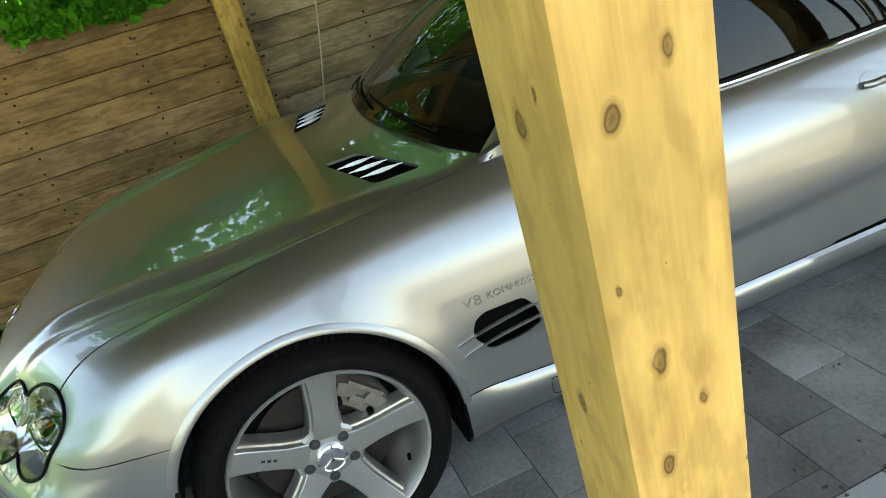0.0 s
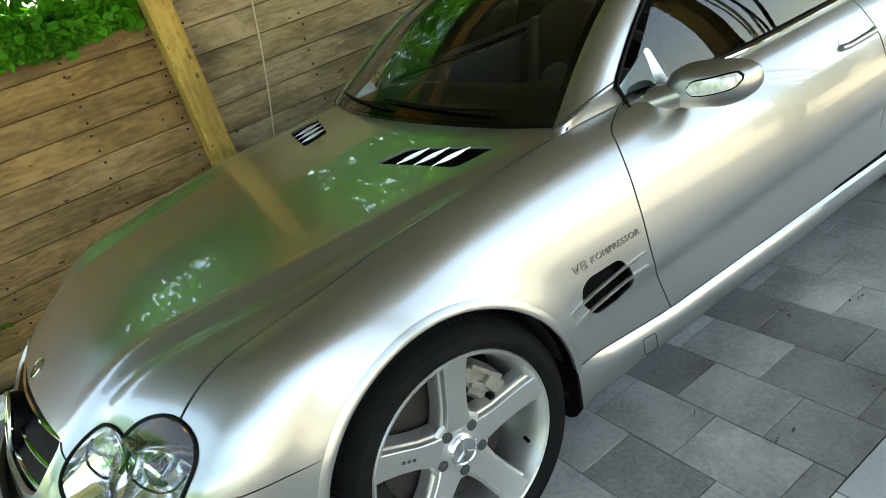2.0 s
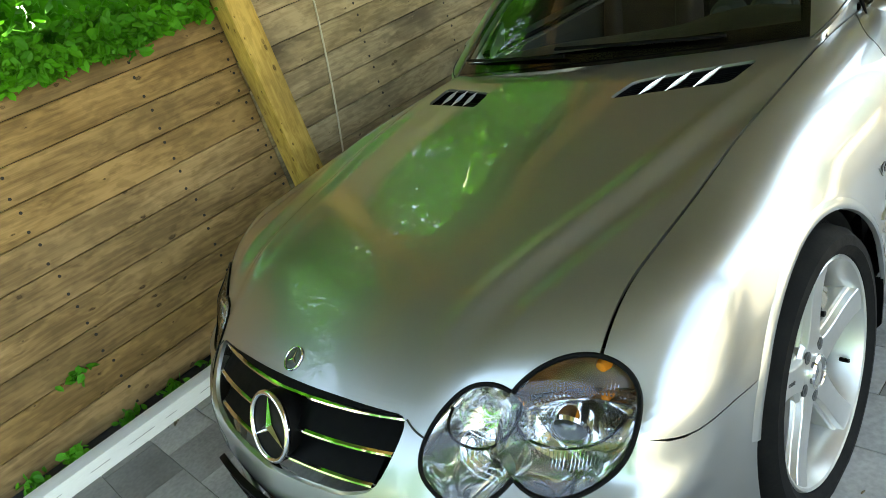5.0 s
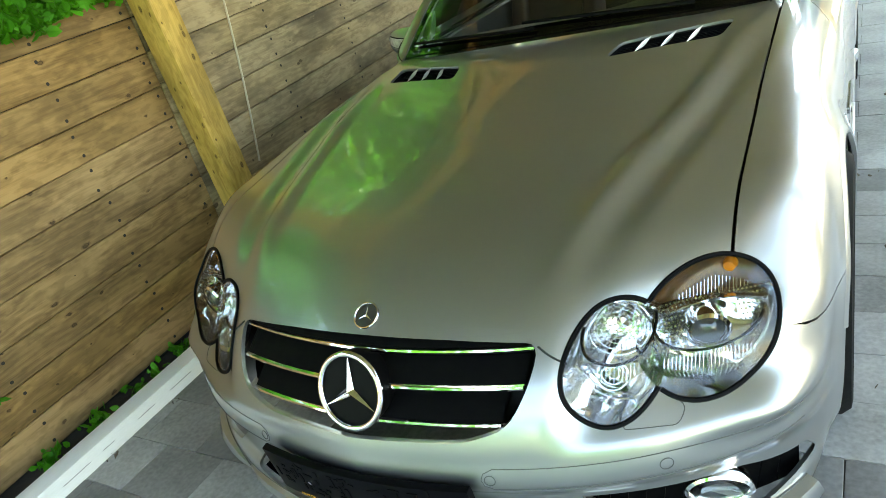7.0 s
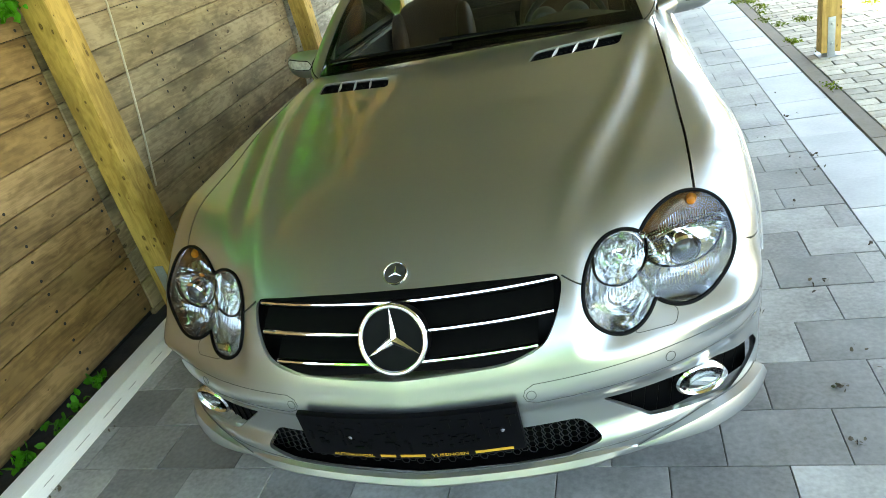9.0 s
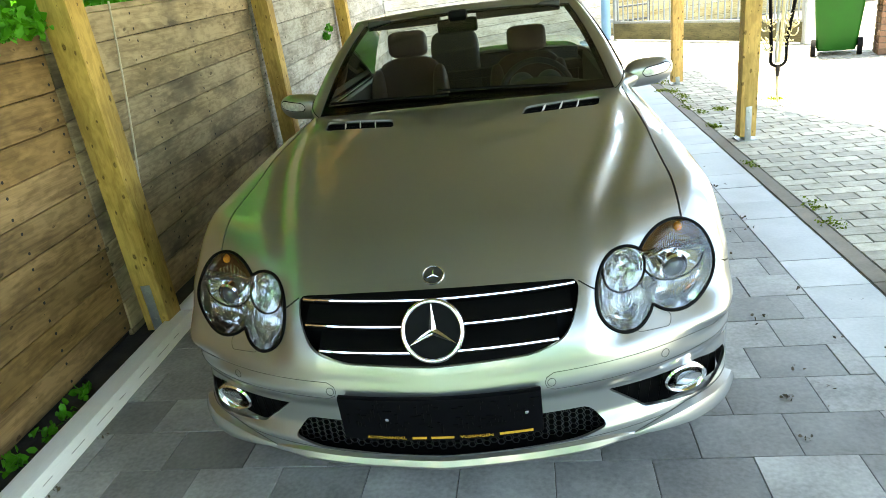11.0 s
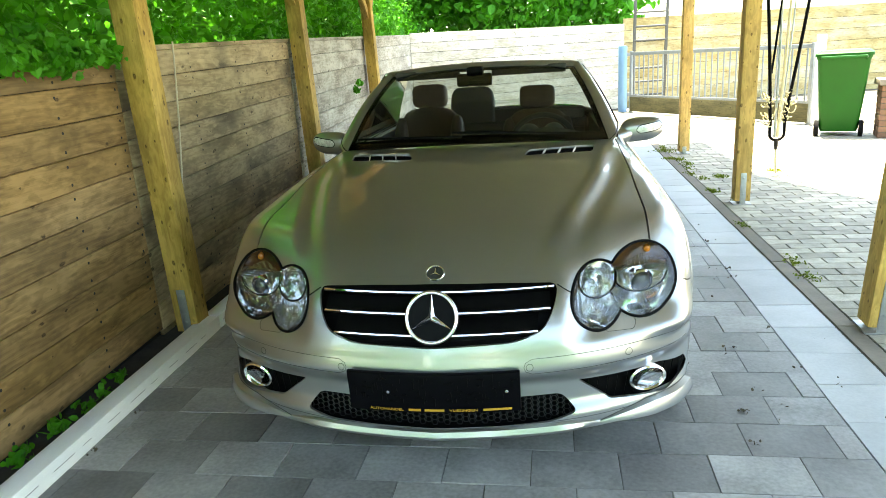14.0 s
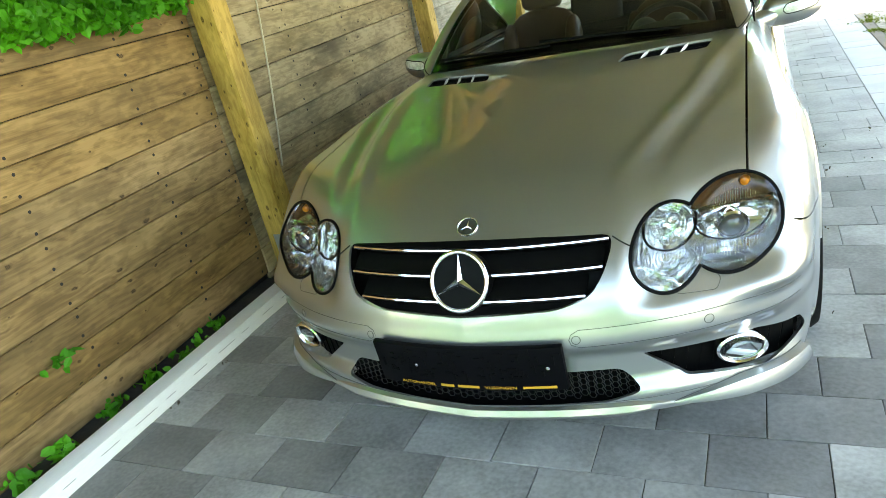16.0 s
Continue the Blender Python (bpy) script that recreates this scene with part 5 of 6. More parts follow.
    for k in range(20):
        x = 0.600 + 0.0058 * k
        zs = np.linspace(0.596, 0.622 - 0.6 * abs(x - 0.655) ** 1.2, 4)
        p = front_skin(np.full(4, x), zs) + np.array([0, 0.034, 0])
        tube("rib", [(side * a, b, c) for a, b, c in p], 0.0008, CHROME, lamp, sides=4)
    # dark indicator chamber above the shelf
    tg, rg = np.meshgrid(np.linspace(radians(22), radians(158), 24), np.linspace(0.30, 0.94, 8))
    cx, cz, rx, rz = LAMP_OUT
    q = front_skin(cx + rx * rg * np.cos(tg), np.maximum(cz + rz * rg * np.sin(tg), 0.594))
    q[..., 1] += 0.045 - 0.03 * rg ** 6
    q[..., 0] *= side
    mesh_part("indicator_chamber", grid_mesh("indicator_chamber", q, 0.001, (side * 0.68, 0.7, 0.6)), CHAMBER, lamp, "smoky amber indicator chamber")
    # facets round the projector
    dots = bmesh.new()
    for k in range(26):
        for j in range(11):
            x, z = 0.560 + 0.0068 * k + 0.0034 * (j % 2), 0.530 + 0.0066 * j
            far = math.hypot(x - 0.656, z - 0.555)
            if far > 0.046 and ((x - cx) / rx) ** 2 + ((z - cz) / rz) ** 2 < 0.80:
                q = front_skin(np.array(x), np.array(z))
                bmesh.ops.create_cube(dots, size=0.0032, matrix=Matrix.Translation((side * x, float(q[1]) + 0.026, z)) @ Matrix.Rotation(0.78, 4, "X") @ Matrix.Rotation(0.78, 4, "Z"))
    part("bezel_facets", dots, CHROME, lamp, "glittering facets round the projector", smooth=False)["kind"] = "stuff"
    p = front_skin(np.array(0.680), np.array(0.634))
    bm = lathe([(0.013, 0.05), (0.014, 0.03), (0.010, 0.016), (0.001, 0.012)], 16, "y")
    bmesh.ops.translate(bm, verts=bm.verts, vec=(side * 0.680, float(p[1]) + 0.012, 0.632))
    part("indicator_bulb", bm, AMBER, lamp, "amber indicator bulb")
    # small lamp: stepped rings and flutes round the bulb
    for cx0, cz0, radii in ((0.508, 0.583, (0.018, 0.027, 0.036, 0.045, 0.053)), (0.497, 0.507, (0.012, 0.020, 0.028))):
        for rr in radii:
            t = np.linspace(0, 2 * np.pi, 36, endpoint=False)
            gx, gz = cx0 + rr * np.cos(t), cz0 + rr * 0.92 * np.sin(t)
            q = front_skin(gx, gz)
            mid = q.mean(0)
            q = mid + (q - mid) * np.array([1, 0.5, 1]) + np.array([0, 0.040 - 0.45 * rr, 0])
            tube("reflector_step", [(side * a, b, c) for a, b, c in q], 0.0012, CHROME, lamp, closed=True, sides=6)
    for k in range(30):
        t = 2 * math.pi * k / 30
        rr = np.array([0.019, 0.036, 0.053])
        q = front_skin(0.508 + rr * math.cos(t), 0.583 + rr * 0.92 * math.sin(t)) + np.array([0, 1, 0]) * (0.040 - 0.45 * rr)[:, None]
        tube("flute", [(side * a, b, c) for a, b, c in q], 0.0006, REFLECTOR, lamp, sides=4)
    for k in range(16):
        x = 0.452 + 0.0068 * k
        zs = np.linspace(0.492 + 0.35 * abs(x - 0.503), 0.522, 4)
        p = front_skin(np.full(4, x), zs) + np.array([0, 0.024, 0])
        tube("flute", [(side * a, b, c) for a, b, c in p], 0.0006, REFLECTOR, lamp, sides=4)
    # bulb hood and ring
    p = front_skin(np.array(0.512), np.array(0.585))
    bm = lathe([(0.012, 0.05), (0.014, 0.02), (0.012, 0.012), (0.001, 0.01)], 16, "y")
    bmesh.ops.translate(bm, verts=bm.verts, vec=(side * 0.512, float(p[1]) + 0.008, 0.588))
    part("bulb_hood", bm, REFLECTOR, lamp)
    t = np.linspace(radians(165), radians(375), 26)
    q = front_skin(0.508 + 0.060 * np.cos(t), 0.583 + 0.054 * np.sin(t)) + np.array([0, 0.014, 0])
    tube("divider", [(side * a, b, c) for a, b, c in q], 0.0032, BLACK, lamp, "dark divider ring")
    t = np.linspace(radians(180), radians(345), 24)
    q = front_skin(0.652 + 0.090 * np.cos(t), 0.585 + 0.060 * np.sin(t)) + np.array([0, 0.014, 0])
    tube("divider", [(side * a, b, c) for a, b, c in q], 0.0028, BLACK, lamp, "dark divider ring")
    q = front_skin(np.linspace(0.381, 0.432, 8), np.linspace(0.592, 0.560, 8), 0.0004)
    tube("bonnet_gap", [(side * a, b, c) for a, b, c in q], 0.0022, GROOVE, bumper, "dark gap under the bonnet corner", sides=5)
    # washer flap outline and bumper strip outline
    loop = rounded([(0.567, 0.494), (0.624, 0.461), (0.615, 0.440), (0.522, 0.447)], 0.012)
    pts = line(loop + [loop[0]], 4)[:-1]
    q = front_skin(np.array([a for a, _ in pts]), np.array([b for _, b in pts]), 0.0004)
    tube("washer_flap_gap", [(side * a, b, c) for a, b, c in q], 0.0010, THINGAP, bumper, "thin panel gap", closed=True, sides=5)
    top = [(x, 0.401 + 0.004 * x) for x in np.linspace(0.300, 0.80, 26)]
    low = [(x, 0.356 + 0.004 * x) for x in np.linspace(0.80, 0.300, 26)]
    q = front_skin(np.array([a for a, _ in low[::-1]] ), np.array([b for _, b in low[::-1]]), 0.0004)
    loop = [(a, b) for a, b in low] + [(0.281, 0.366), (0.276, 0.379), (0.281, 0.392)] + top
    q = front_skin(np.array([a for a, _ in loop]), np.array([b for _, b in loop]), 0.0004)
    tube("bumper_strip_gap", [(side * a, b, c) for a, b, c in q], 0.0010, THINGAP, bumper, "thin outline of the bumper strip", sides=5)
    for x, z in ((0.293, 0.378), (0.595, 0.381)):
        t = np.linspace(0, 2 * np.pi, 18, endpoint=False)
        q = front_skin(x + 0.0105 * np.cos(t), z + 0.0105 * np.sin(t), 0.0006)
        tube("parking_sensor", [(side * a, b, c) for a, b, c in q], 0.0010, THINGAP, bumper, "round parking sensor", closed=True, sides=5)
    # fog lamps in their side intakes
    xs, zs = np.meshgrid(np.linspace(0.43, 0.785, 16), np.linspace(0.175, 0.325, 8))
    yy = nose_front(np.minimum(xs, 0.80), 0.3 + 0 * zs) + 0.055
    duct = mesh_part("side_intake", grid_mesh("side_intake", np.stack([side * xs, yy, zs], -1), 0.003, (0, 0.9, 0.3)), BLACK, bumper, "black side intake with a fog lamp")
    for k in range(10):
        x = 0.46 + 0.032 * k
        y0 = float(nose_front(np.array(x), np.array(0.3))) + 0.045
        tube("mesh_bar", [(side * x, y0, 0.19), (side * (x + 0.02), y0 + 0.012, 0.315)], 0.002, BLACK, duct, sides=4)
    F = pose(side * 0.662, 0.222, 0.257, 8, 0, side * 18) @ Matrix.Scale(1.03, 4)
    bm = lathe([(0.056, 0.03), (0.062, 0.004), (0.061, -0.006), (0.055, -0.010), (0.049, -0.004), (0.046, 0.006)], 40, "y", closed=True)
    for v in bm.verts:
        v.co.z *= 0.74
    bmesh.ops.transform(bm, matrix=F, verts=bm.verts)
    fog = part("fog_lamp", bm, CHROME, bumper, "oval fog lamp in a chrome ring")
    bm = lathe([(0.048, 0.002), (0.038, 0.018), (0.02, 0.028), (0.001, 0.03)], 32, "y")
    for v in bm.verts:
        v.co.z *= 0.78
    bmesh.ops.transform(bm, matrix=F, verts=bm.verts)
    part("fog_reflector", bm, FLUTED, fog)
    bm = lathe([(0.048, 0.0), (0.034, -0.007), (0.014, -0.010), (0.001, -0.011)], 32, "y")
    for v in bm.verts:
        v.co.z *= 0.78
    bmesh.ops.transform(bm, matrix=F, verts=bm.verts)
    part("fog_lens", bm, CLEAR, fog, "clear lens").visible_shadow = False
    # lip flap below the fog lamp
    ss = np.linspace(0.50, 0.80, 28)
    rows = []
    for z, out in ((0.204, 0.000), (0.198, 0.022), (0.176, 0.032), (0.158, 0.032), (0.152, 0.018), (0.160, 0.0)):
        tip = np.clip((ss - 0.497) / 0.16, 0.02, 1) ** 0.75
        p = front_skin(ss, 0.164 + (z - 0.164) * tip)
        n2 = skin_normal(p)
        n2[:, 2] = 0
        p = p + n2 * (out * tip)[:, None]
        p[:, 0] *= side
        rows.append(p)
    mesh_part("lip_flap", grid_mesh("lip_flap", np.stack(rows), 0.0, (0, 0.8, 0.17)), PAINT, bumper, "silver lip flap")
    # dark line in place of a shadow, to set the flap off from the bumper
    tube("flap_gap", [tuple(q) for q in rows[0] + np.array([0, -0.002, 0.001])], 0.0014, THINGAP, bumper, "thin dark line drawn as shade above the lip flap", sides=5)

# centre lip, lower intake and its mesh
ss = np.linspace(-0.52, 0.52, 60)
rows = []
for z, out in ((0.188, 0.0), (0.182, 0.012), (0.166, 0.018), (0.156, 0.014), (0.152, 0.0), (0.157, -0.02)):
    tip = np.clip((0.52 - np.abs(ss)) / 0.12, 0.0, 1.0) ** 0.7
    p = front_skin(ss, 0 * ss + max(z, 0.156))
    p[:, 2] = 0.166 + (z - 0.166) * tip
    p[:, 1] -= out * tip
    rows.append(p)
ss2 = np.linspace(-0.60, 0.60, 60)
tube("lip_gap", [tuple(q) for q in front_skin(ss2, 0.190 + 0.02 * np.abs(ss2) ** 3, 0.0005)], 0.0012, THINGAP, bumper, "dark seam above the lip", sides=5)
mesh_part("front_lip", grid_mesh("front_lip", np.stack(rows), 0.0, (0, 0.8, 0.17)), PAINT, bumper, "silver spoiler lip")
xs, zs = np.meshgrid(np.linspace(-0.45, 0.45, 30), np.linspace(0.17, 0.275, 6))
intake = mesh_part("lower_intake", grid_mesh("lower_intake", np.stack([xs, nose_front(xs, 0.25 + 0 * zs) + 0.05, zs], -1), 0.003, (0, 0.9, 0.2)), BLACK, bumper, "black lower intake with a honeycomb mesh")
xs, ds = np.meshgrid(np.linspace(-0.46, 0.46, 40), np.linspace(0.004, 0.075, 4))
mesh_part("intake_floor", grid_mesh("intake_floor", np.stack([xs, nose_front(xs, 0.25 + 0 * xs) + ds, 0.171 + 0 * xs], -1), 0.003, (0, 0.1, 0)), BLACK, intake)
bm = bmesh.new()
for k in range(46):
    for j in range(5):
        x, z = -0.44 + 0.0196 * k, 0.186 + 0.017 * j + (0.0085 if k % 2 else 0)
        y = float(nose_front(np.array(x), np.array(0.25))) + 0.020
        ring = []
        for rad in (0.0112, 0.0085):
            ring.append([bm.verts.new((x + rad * math.cos(a), y, z + rad * math.sin(a))) for a in (math.pi / 3 * i for i in range(6))])
        for i in range(6):
            bm.faces.new((ring[0][i], ring[0][(i + 1) % 6], ring[1][(i + 1) % 6], ring[1][i]))
part("honeycomb", bm, surface("mesh_plastic", (0.018, 0.018, 0.02), 0.4), intake, "black honeycomb mesh", smooth=False)

# number plate carrier
PLATE = pose(0, -0.020, 0.318, 6, 0, 0)
bm = boxed(-0.265, 0.265, -0.006, 0.012, -0.068, 0.066, bevel=0.004)
for k in range(-5, 6):
    bmesh.ops.bisect_plane(bm, geom=bm.verts[:] + bm.edges[:] + bm.faces[:], plane_co=(0.044 * k, 0, 0), plane_no=(1, 0, 0))
bmesh.ops.transform(bm, matrix=PLATE, verts=bm.verts)
plate = part("plate_carrier", bm, surface("plate_plastic", (0.0012, 0.0012, 0.0018), 0.4, 0, (0.0025, 0.0025, 0.0035), 12, spec=0.07), CAR, "empty black number plate carrier with yellow lettering")
rng = random.Random(11)
bm = bmesh.new()
for k in range(90):
    x, z = rng.uniform(-0.25, 0.25), rng.uniform(-0.03, 0.055)
    w, h = rng.choice(((0.006, 0.003), (0.003, 0.008), (0.012, 0.003), (0.004, 0.004), (0.003, 0.014)))
    box(bm, x - w, x + w, -0.0078, -0.0058, z - h, z + h)
bmesh.ops.transform(bm, matrix=PLATE, verts=bm.verts)
part("carrier_ribs", bm, BLACK, plate, "raised black ribs", smooth=False)["kind"] = "stuff"
YELLOW = surface("yellow_print", (0.55, 0.28, 0.025), 0.6)
for words, a, b in (("AUTOHANDEL", -0.200, -0.092), ("VLISSINGEN", 0.05, 0.135)):
    cu = bpy.data.curves.new("print", "FONT")
    cu.body, cu.size, cu.extrude = words, 0.0125, 0.0004
    tmp = bpy.data.objects.new("print", cu)
    scene.collection.objects.link(tmp)
    bpy.context.view_layer.update()
    me = bpy.data.meshes.new_from_object(tmp.evaluated_get(bpy.context.evaluated_depsgraph_get()))
    bpy.data.objects.remove(tmp)
    me.materials.clear()
    wide = max(v.co.x for v in me.vertices)
    me.transform(PLATE @ Matrix.Translation((a, -0.0068, -0.061)) @ Matrix.Rotation(radians(90), 4, "X") @ Matrix.Diagonal(((b - a) / wide, 1, 1, 1)))
    mesh_part("print", me, YELLOW, plate, "yellow printed word " + words, smooth=False)
for a, b in ((-0.076, -0.038), (-0.026, 0.034), (0.152, 0.238)):
    bm = boxed(a, b, -0.0075, -0.0058, -0.0602, -0.0528)
    bmesh.ops.transform(bm, matrix=PLATE, verts=bm.verts)
    part("print_bar", bm, YELLOW, plate, "yellow printed bar", smooth=False)
for x in (-0.135, 0.225):
    bm = lathe([(0.005, -0.005), (0.005, -0.009), (0.001, -0.010)], 10, "y")
    bmesh.ops.transform(bm, matrix=PLATE @ Matrix.Translation((x, 0, 0.005)), verts=bm.verts)
    part("screw", bm, CHROME, plate, "bright screw head")

# bonnet vents
for side in (1, -1):
    pts = np.array(VENT)
    c = pts.mean(0)
    rows = []
    for f, dz in ((1.04, -0.012), (1.04, -0.045), (0.5, -0.05), (0.02, -0.05)):
        q = c + (pts - c) * f
        p = vertical(q[:, 0], q[:, 1])
        p[:, 2] += dz
        p[:, 0] *= side
        rows.append(p)
    rec = mesh_part("bonnet_vent", grid_mesh("bonnet_vent", np.stack(rows), 0, wrap=True), BLACK, bonnet, "black bonnet vent with three silver fins")
    for f in (0.25, 0.47, 0.69):
        x0 = 0.253 + 0.31 * f
        y0 = 1.208 + 0.079 * f
        a = np.linspace(-0.01, 1.01, 10)
        xx, yy = x0 + 0.003 + 0.022 * a, y0 + 0.006 + (0.104 + 0.024 * f) * a
        p = vertical(xx, yy)
        wide = 0.0028 * np.sin(np.pi * np.clip(a, 0.03, 0.97)) + 0.0003
        p[:, 2] = np.linspace(p[0, 2], p[-1, 2], 10) - 0.002 + 0.002 * np.sin(np.pi * np.clip(a, 0, 1))
        rows = [np.stack([side * (xx + s * wide), yy, p[:, 2] + dz * np.sin(np.pi * np.clip(a, 0.06, 0.94))], -1) for s, dz in ((-1, -0.008), (-0.7, 0.000), (0, 0.004), (0.7, 0.000), (1, -0.008))]
        mesh_part("vent_fin", grid_mesh("vent_fin", np.stack(rows), 0.001, (0, 1.3, 0.3)), ALLOY, rec, "silver fin")
    for k in range(9):
        y0 = 1.222 + 0.013 * k
        p = vertical(np.array([0.262, 0.568]), np.array([y0, y0 + 0.078]))
        tube("vent_mesh", [(side * a, b, z - 0.022) for a, b, z in p], 0.0015, BLACK, rec, sides=4)

# side gills and lettering
for side in (1, -1):
    yy, zz = np.meshgrid(np.linspace(1.32, 1.58, 12), np.linspace(0.41, 0.575, 8))
    p = side_skin(side, yy, zz)
    p[..., 0] -= side * 0.045
    gill = mesh_part("side_gill", grid_mesh("side_gill", p, 0.003, (0, 1.45, 0.5)), BLACK, CAR, "black side gill behind the front wheel")
    for (ya, za), (yb, zb) in (((1.312, 0.482), (1.612, 0.518)), ((1.322, 0.445), (1.614, 0.476))):
        a = np.linspace(0, 1, 16)
        wide = 0.0027 * np.sin(np.pi * np.clip(a, 0.02, 0.98)) + 0.0005
        c = side_skin(1, ya + (yb - ya) * a, za + (zb - za) * a + 0.006 * np.sin(np.pi * a), 0.004)
        rows = [np.stack([side * (c[:, 0] + dx), c[:, 1], c[:, 2] + s * wide], -1) for s, dx in ((-1, -0.010), (-1, -0.001), (0, 0.003), (1, -0.001), (1, -0.010))]
        mesh_part("gill_blade", grid_mesh("gill_blade", np.stack(rows), 0.0008, (0, 1.45, 0.5)), ALLOY, gill, "pointed silver blade")
    for words, size, y0, z0 in (("V8", 0.036, 1.352, 0.573), ("KOMPRESSOR", 0.0235, 1.418, 0.578)):
        cu = bpy.data.curves.new("lettering", "FONT")
        cu.body, cu.size, cu.extrude, cu.space_character = words, size, 0.0012, 1.05
        tmp = bpy.data.objects.new("lettering", cu)
        scene.collection.objects.link(tmp)
        bpy.context.view_layer.update()
        me = bpy.data.meshes.new_from_object(tmp.evaluated_get(bpy.context.evaluated_depsgraph_get()))
        bpy.data.objects.remove(tmp)
        me.materials.clear()
        wide = max(v.co.x for v in me.vertices)
        fit = (0.052 if words == "V8" else 0.185) / wide
        co = np.array([v.co[:] for v in me.vertices])
        run = y0 + co[:, 0] * fit if side > 0 else y0 + (0.06 if words == "V8" else 0.19) - co[:, 0] * fit
        flat = side_skin(side, run, z0 + co[:, 1], 0.0015)
        flat[:, 0] += side * co[:, 2]
        me.vertices.foreach_set("co", flat.ravel())
        mesh_part("lettering", me, surface("dark_chrome", (0.30, 0.30, 0.30), 0.25, 1.0), CAR, "small chrome lettering V8 KOMPRESSOR", smooth=False)
    # gap between wing and sill
    q = side_skin(side, np.linspace(1.30, 1.66, 14), 0.333 - 0.11 * (np.linspace(1.30, 1.66, 14) - 1.28), 0.0)
    tube("sill_gap", [tuple(a) for a in q], 0.002, GROOVE, CAR, sides=5)
    # sill plug
    loop = rounded([(1.545, 0.215), (1.545, 0.27), (1.60, 0.262), (1.60, 0.207)], 0.012)
    q = [(side * (float(flank_width(np.array(a), np.array(0.24))) + 0.0185), a, b) for a, b in loop]
    tube("jacking_cover_gap", q, 0.0012, GROOVE, sill, "thin outline of a jacking cover", closed=True, sides=5)

# rolled lips of the front wheel arches
for side in (1, -1):
    bands = []
    for grow, out in ((-0.002, -0.006), (0.0, 0.0025), (0.005, 0.0042), (0.013, 0.0035), (0.024, 0.0)):
        a = np.linspace(radians(2), radians(164), 70)
        bands.append(side_skin(side, HUB_F + (ARCH + grow) * np.cos(a), HUB_Z + (ARCH + grow) * np.sin(a), out))
    mesh_part("arch_lip", grid_mesh("arch_lip", np.stack(bands), 0.003, (0, HUB_F, HUB_Z)), PAINT, CAR, "rolled silver lip of the wheel arch")

# door mirrors
STRIP = surface("strip_lens", (0.85, 0.85, 0.84), 0.15, 0.3, (0.40, 0.40, 0.40), 60, fine=160, coat=1.0)
for side in (1, -1):
    th, ph = np.meshgrid(np.linspace(0, np.pi, 22), np.linspace(0, 2 * np.pi, 40, endpoint=False), indexing="ij")
    sx, sy, sz = np.cos(th), np.sin(th) * np.cos(ph), np.sin(th) * np.sin(ph)
    power = lambda a, e: np.sign(a) * np.abs(a) ** e
    mx = 0.862 + 0.120 * power(sx, 0.66)
    tall = 1 - 0.12 * sx
    my = 1.965 + 0.062 * np.maximum(-1, power(sy, 0.9)) * 1.0 + 0.035 * sx
    my = np.minimum(my, 1.99 + 0.035 * sx)
    mz = 0.868 + 0.064 * tall * power(sz, 0.85) + 0.010 * sx
    head = mesh_part("door_mirror", grid_mesh("door_mirror", np.stack([side * mx, my, mz], -1), 0, (side * 0.85, 1.96, 0.868), wrap=True), PAINT, CAR, "silver door mirror with a clear indicator strip")
    bm = prism(rounded([(side * 0.79, 0.825), (side * 0.955, 0.832), (side * 0.960, 0.912), (side * 0.795, 0.908)], 0.03), 1.982, 1.996)
    for v in bm.verts:
        v.co.y += 0.035 * (abs(v.co.x) - 0.892) / 0.118
    part("mirror_glass", bm, CHROME, head, "mirror glass")
    def face(x, dz, out):
        """A point on the front of the mirror head, set out towards the front."""
        s = (x - 0.862) / 0.120
        sin = math.sqrt(max(0.01, 1 - abs(s) ** 3.03))
        s = math.copysign(abs(s) ** 1.515, s)
        up = min(0.95, abs(dz) / (0.064 * (1 - 0.12 * s) * sin))
        cos = math.sqrt(1 - up ** (2 / 0.85))
        return (side * x, 1.965 + 0.035 * s - 0.062 * (sin * cos) ** 0.9 - out, 0.868 + 0.010 * s + dz)

    for name, grow, out, m, label in (("strip_edge", 0.004, 0.003, BLACK, "dark edge of the strip"), ("indicator_strip", 0.0, 0.005, STRIP, "clear indicator strip")):
        rows = []
        for f in np.linspace(-grow * 4, 1 + grow * 4, 14):
            w = 0.018 * max(0.0, 1 - abs(2 * f - 1) ** 5) ** 0.5 + 0.002 + grow
            mid = 0.004 + 0.012 * f
            rows.append([face(0.828 + 0.134 * f, mid + w * q, out) for q in (-1, -0.5, 0, 0.5, 1)])
        mesh_part(name, grid_mesh(name, np.array(rows), 0.001, (side * 0.85, 2.0, 0.86)), m, head, label)
    rows = []
    for f in np.linspace(0, 1, 8):
        c = np.array([side * (0.690 + 0.125 * f), 1.885 + 0.070 * f, 0.824 + 0.032 * f])
        rad = 0.066 - 0.020 * f ** 0.7
        rows.append([tuple(c + np.array([0, rad * 1.15 * math.cos(t), rad * 0.8 * math.sin(t)])) for t in np.linspace(0, 2 * np.pi, 14, endpoint=False)])
    mesh_part("mirror_foot", grid_mesh("mirror_foot", np.array(rows), 0, wrap=True), PAINT, head)
    # shoulder that carries the mirror
    bm = boxed(-0.04, 0.04, 1.79, 1.995, 0.822, 0.857, bevel=0.012)
    for v in bm.verts:
        v.co.x = side * (v.co.x + 0.682 + 0.10 * (v.co.y - 1.79))
    bmesh.ops.recalc_face_normals(bm, faces=bm.faces)
    part("mirror_base", bm, PAINT, CAR)
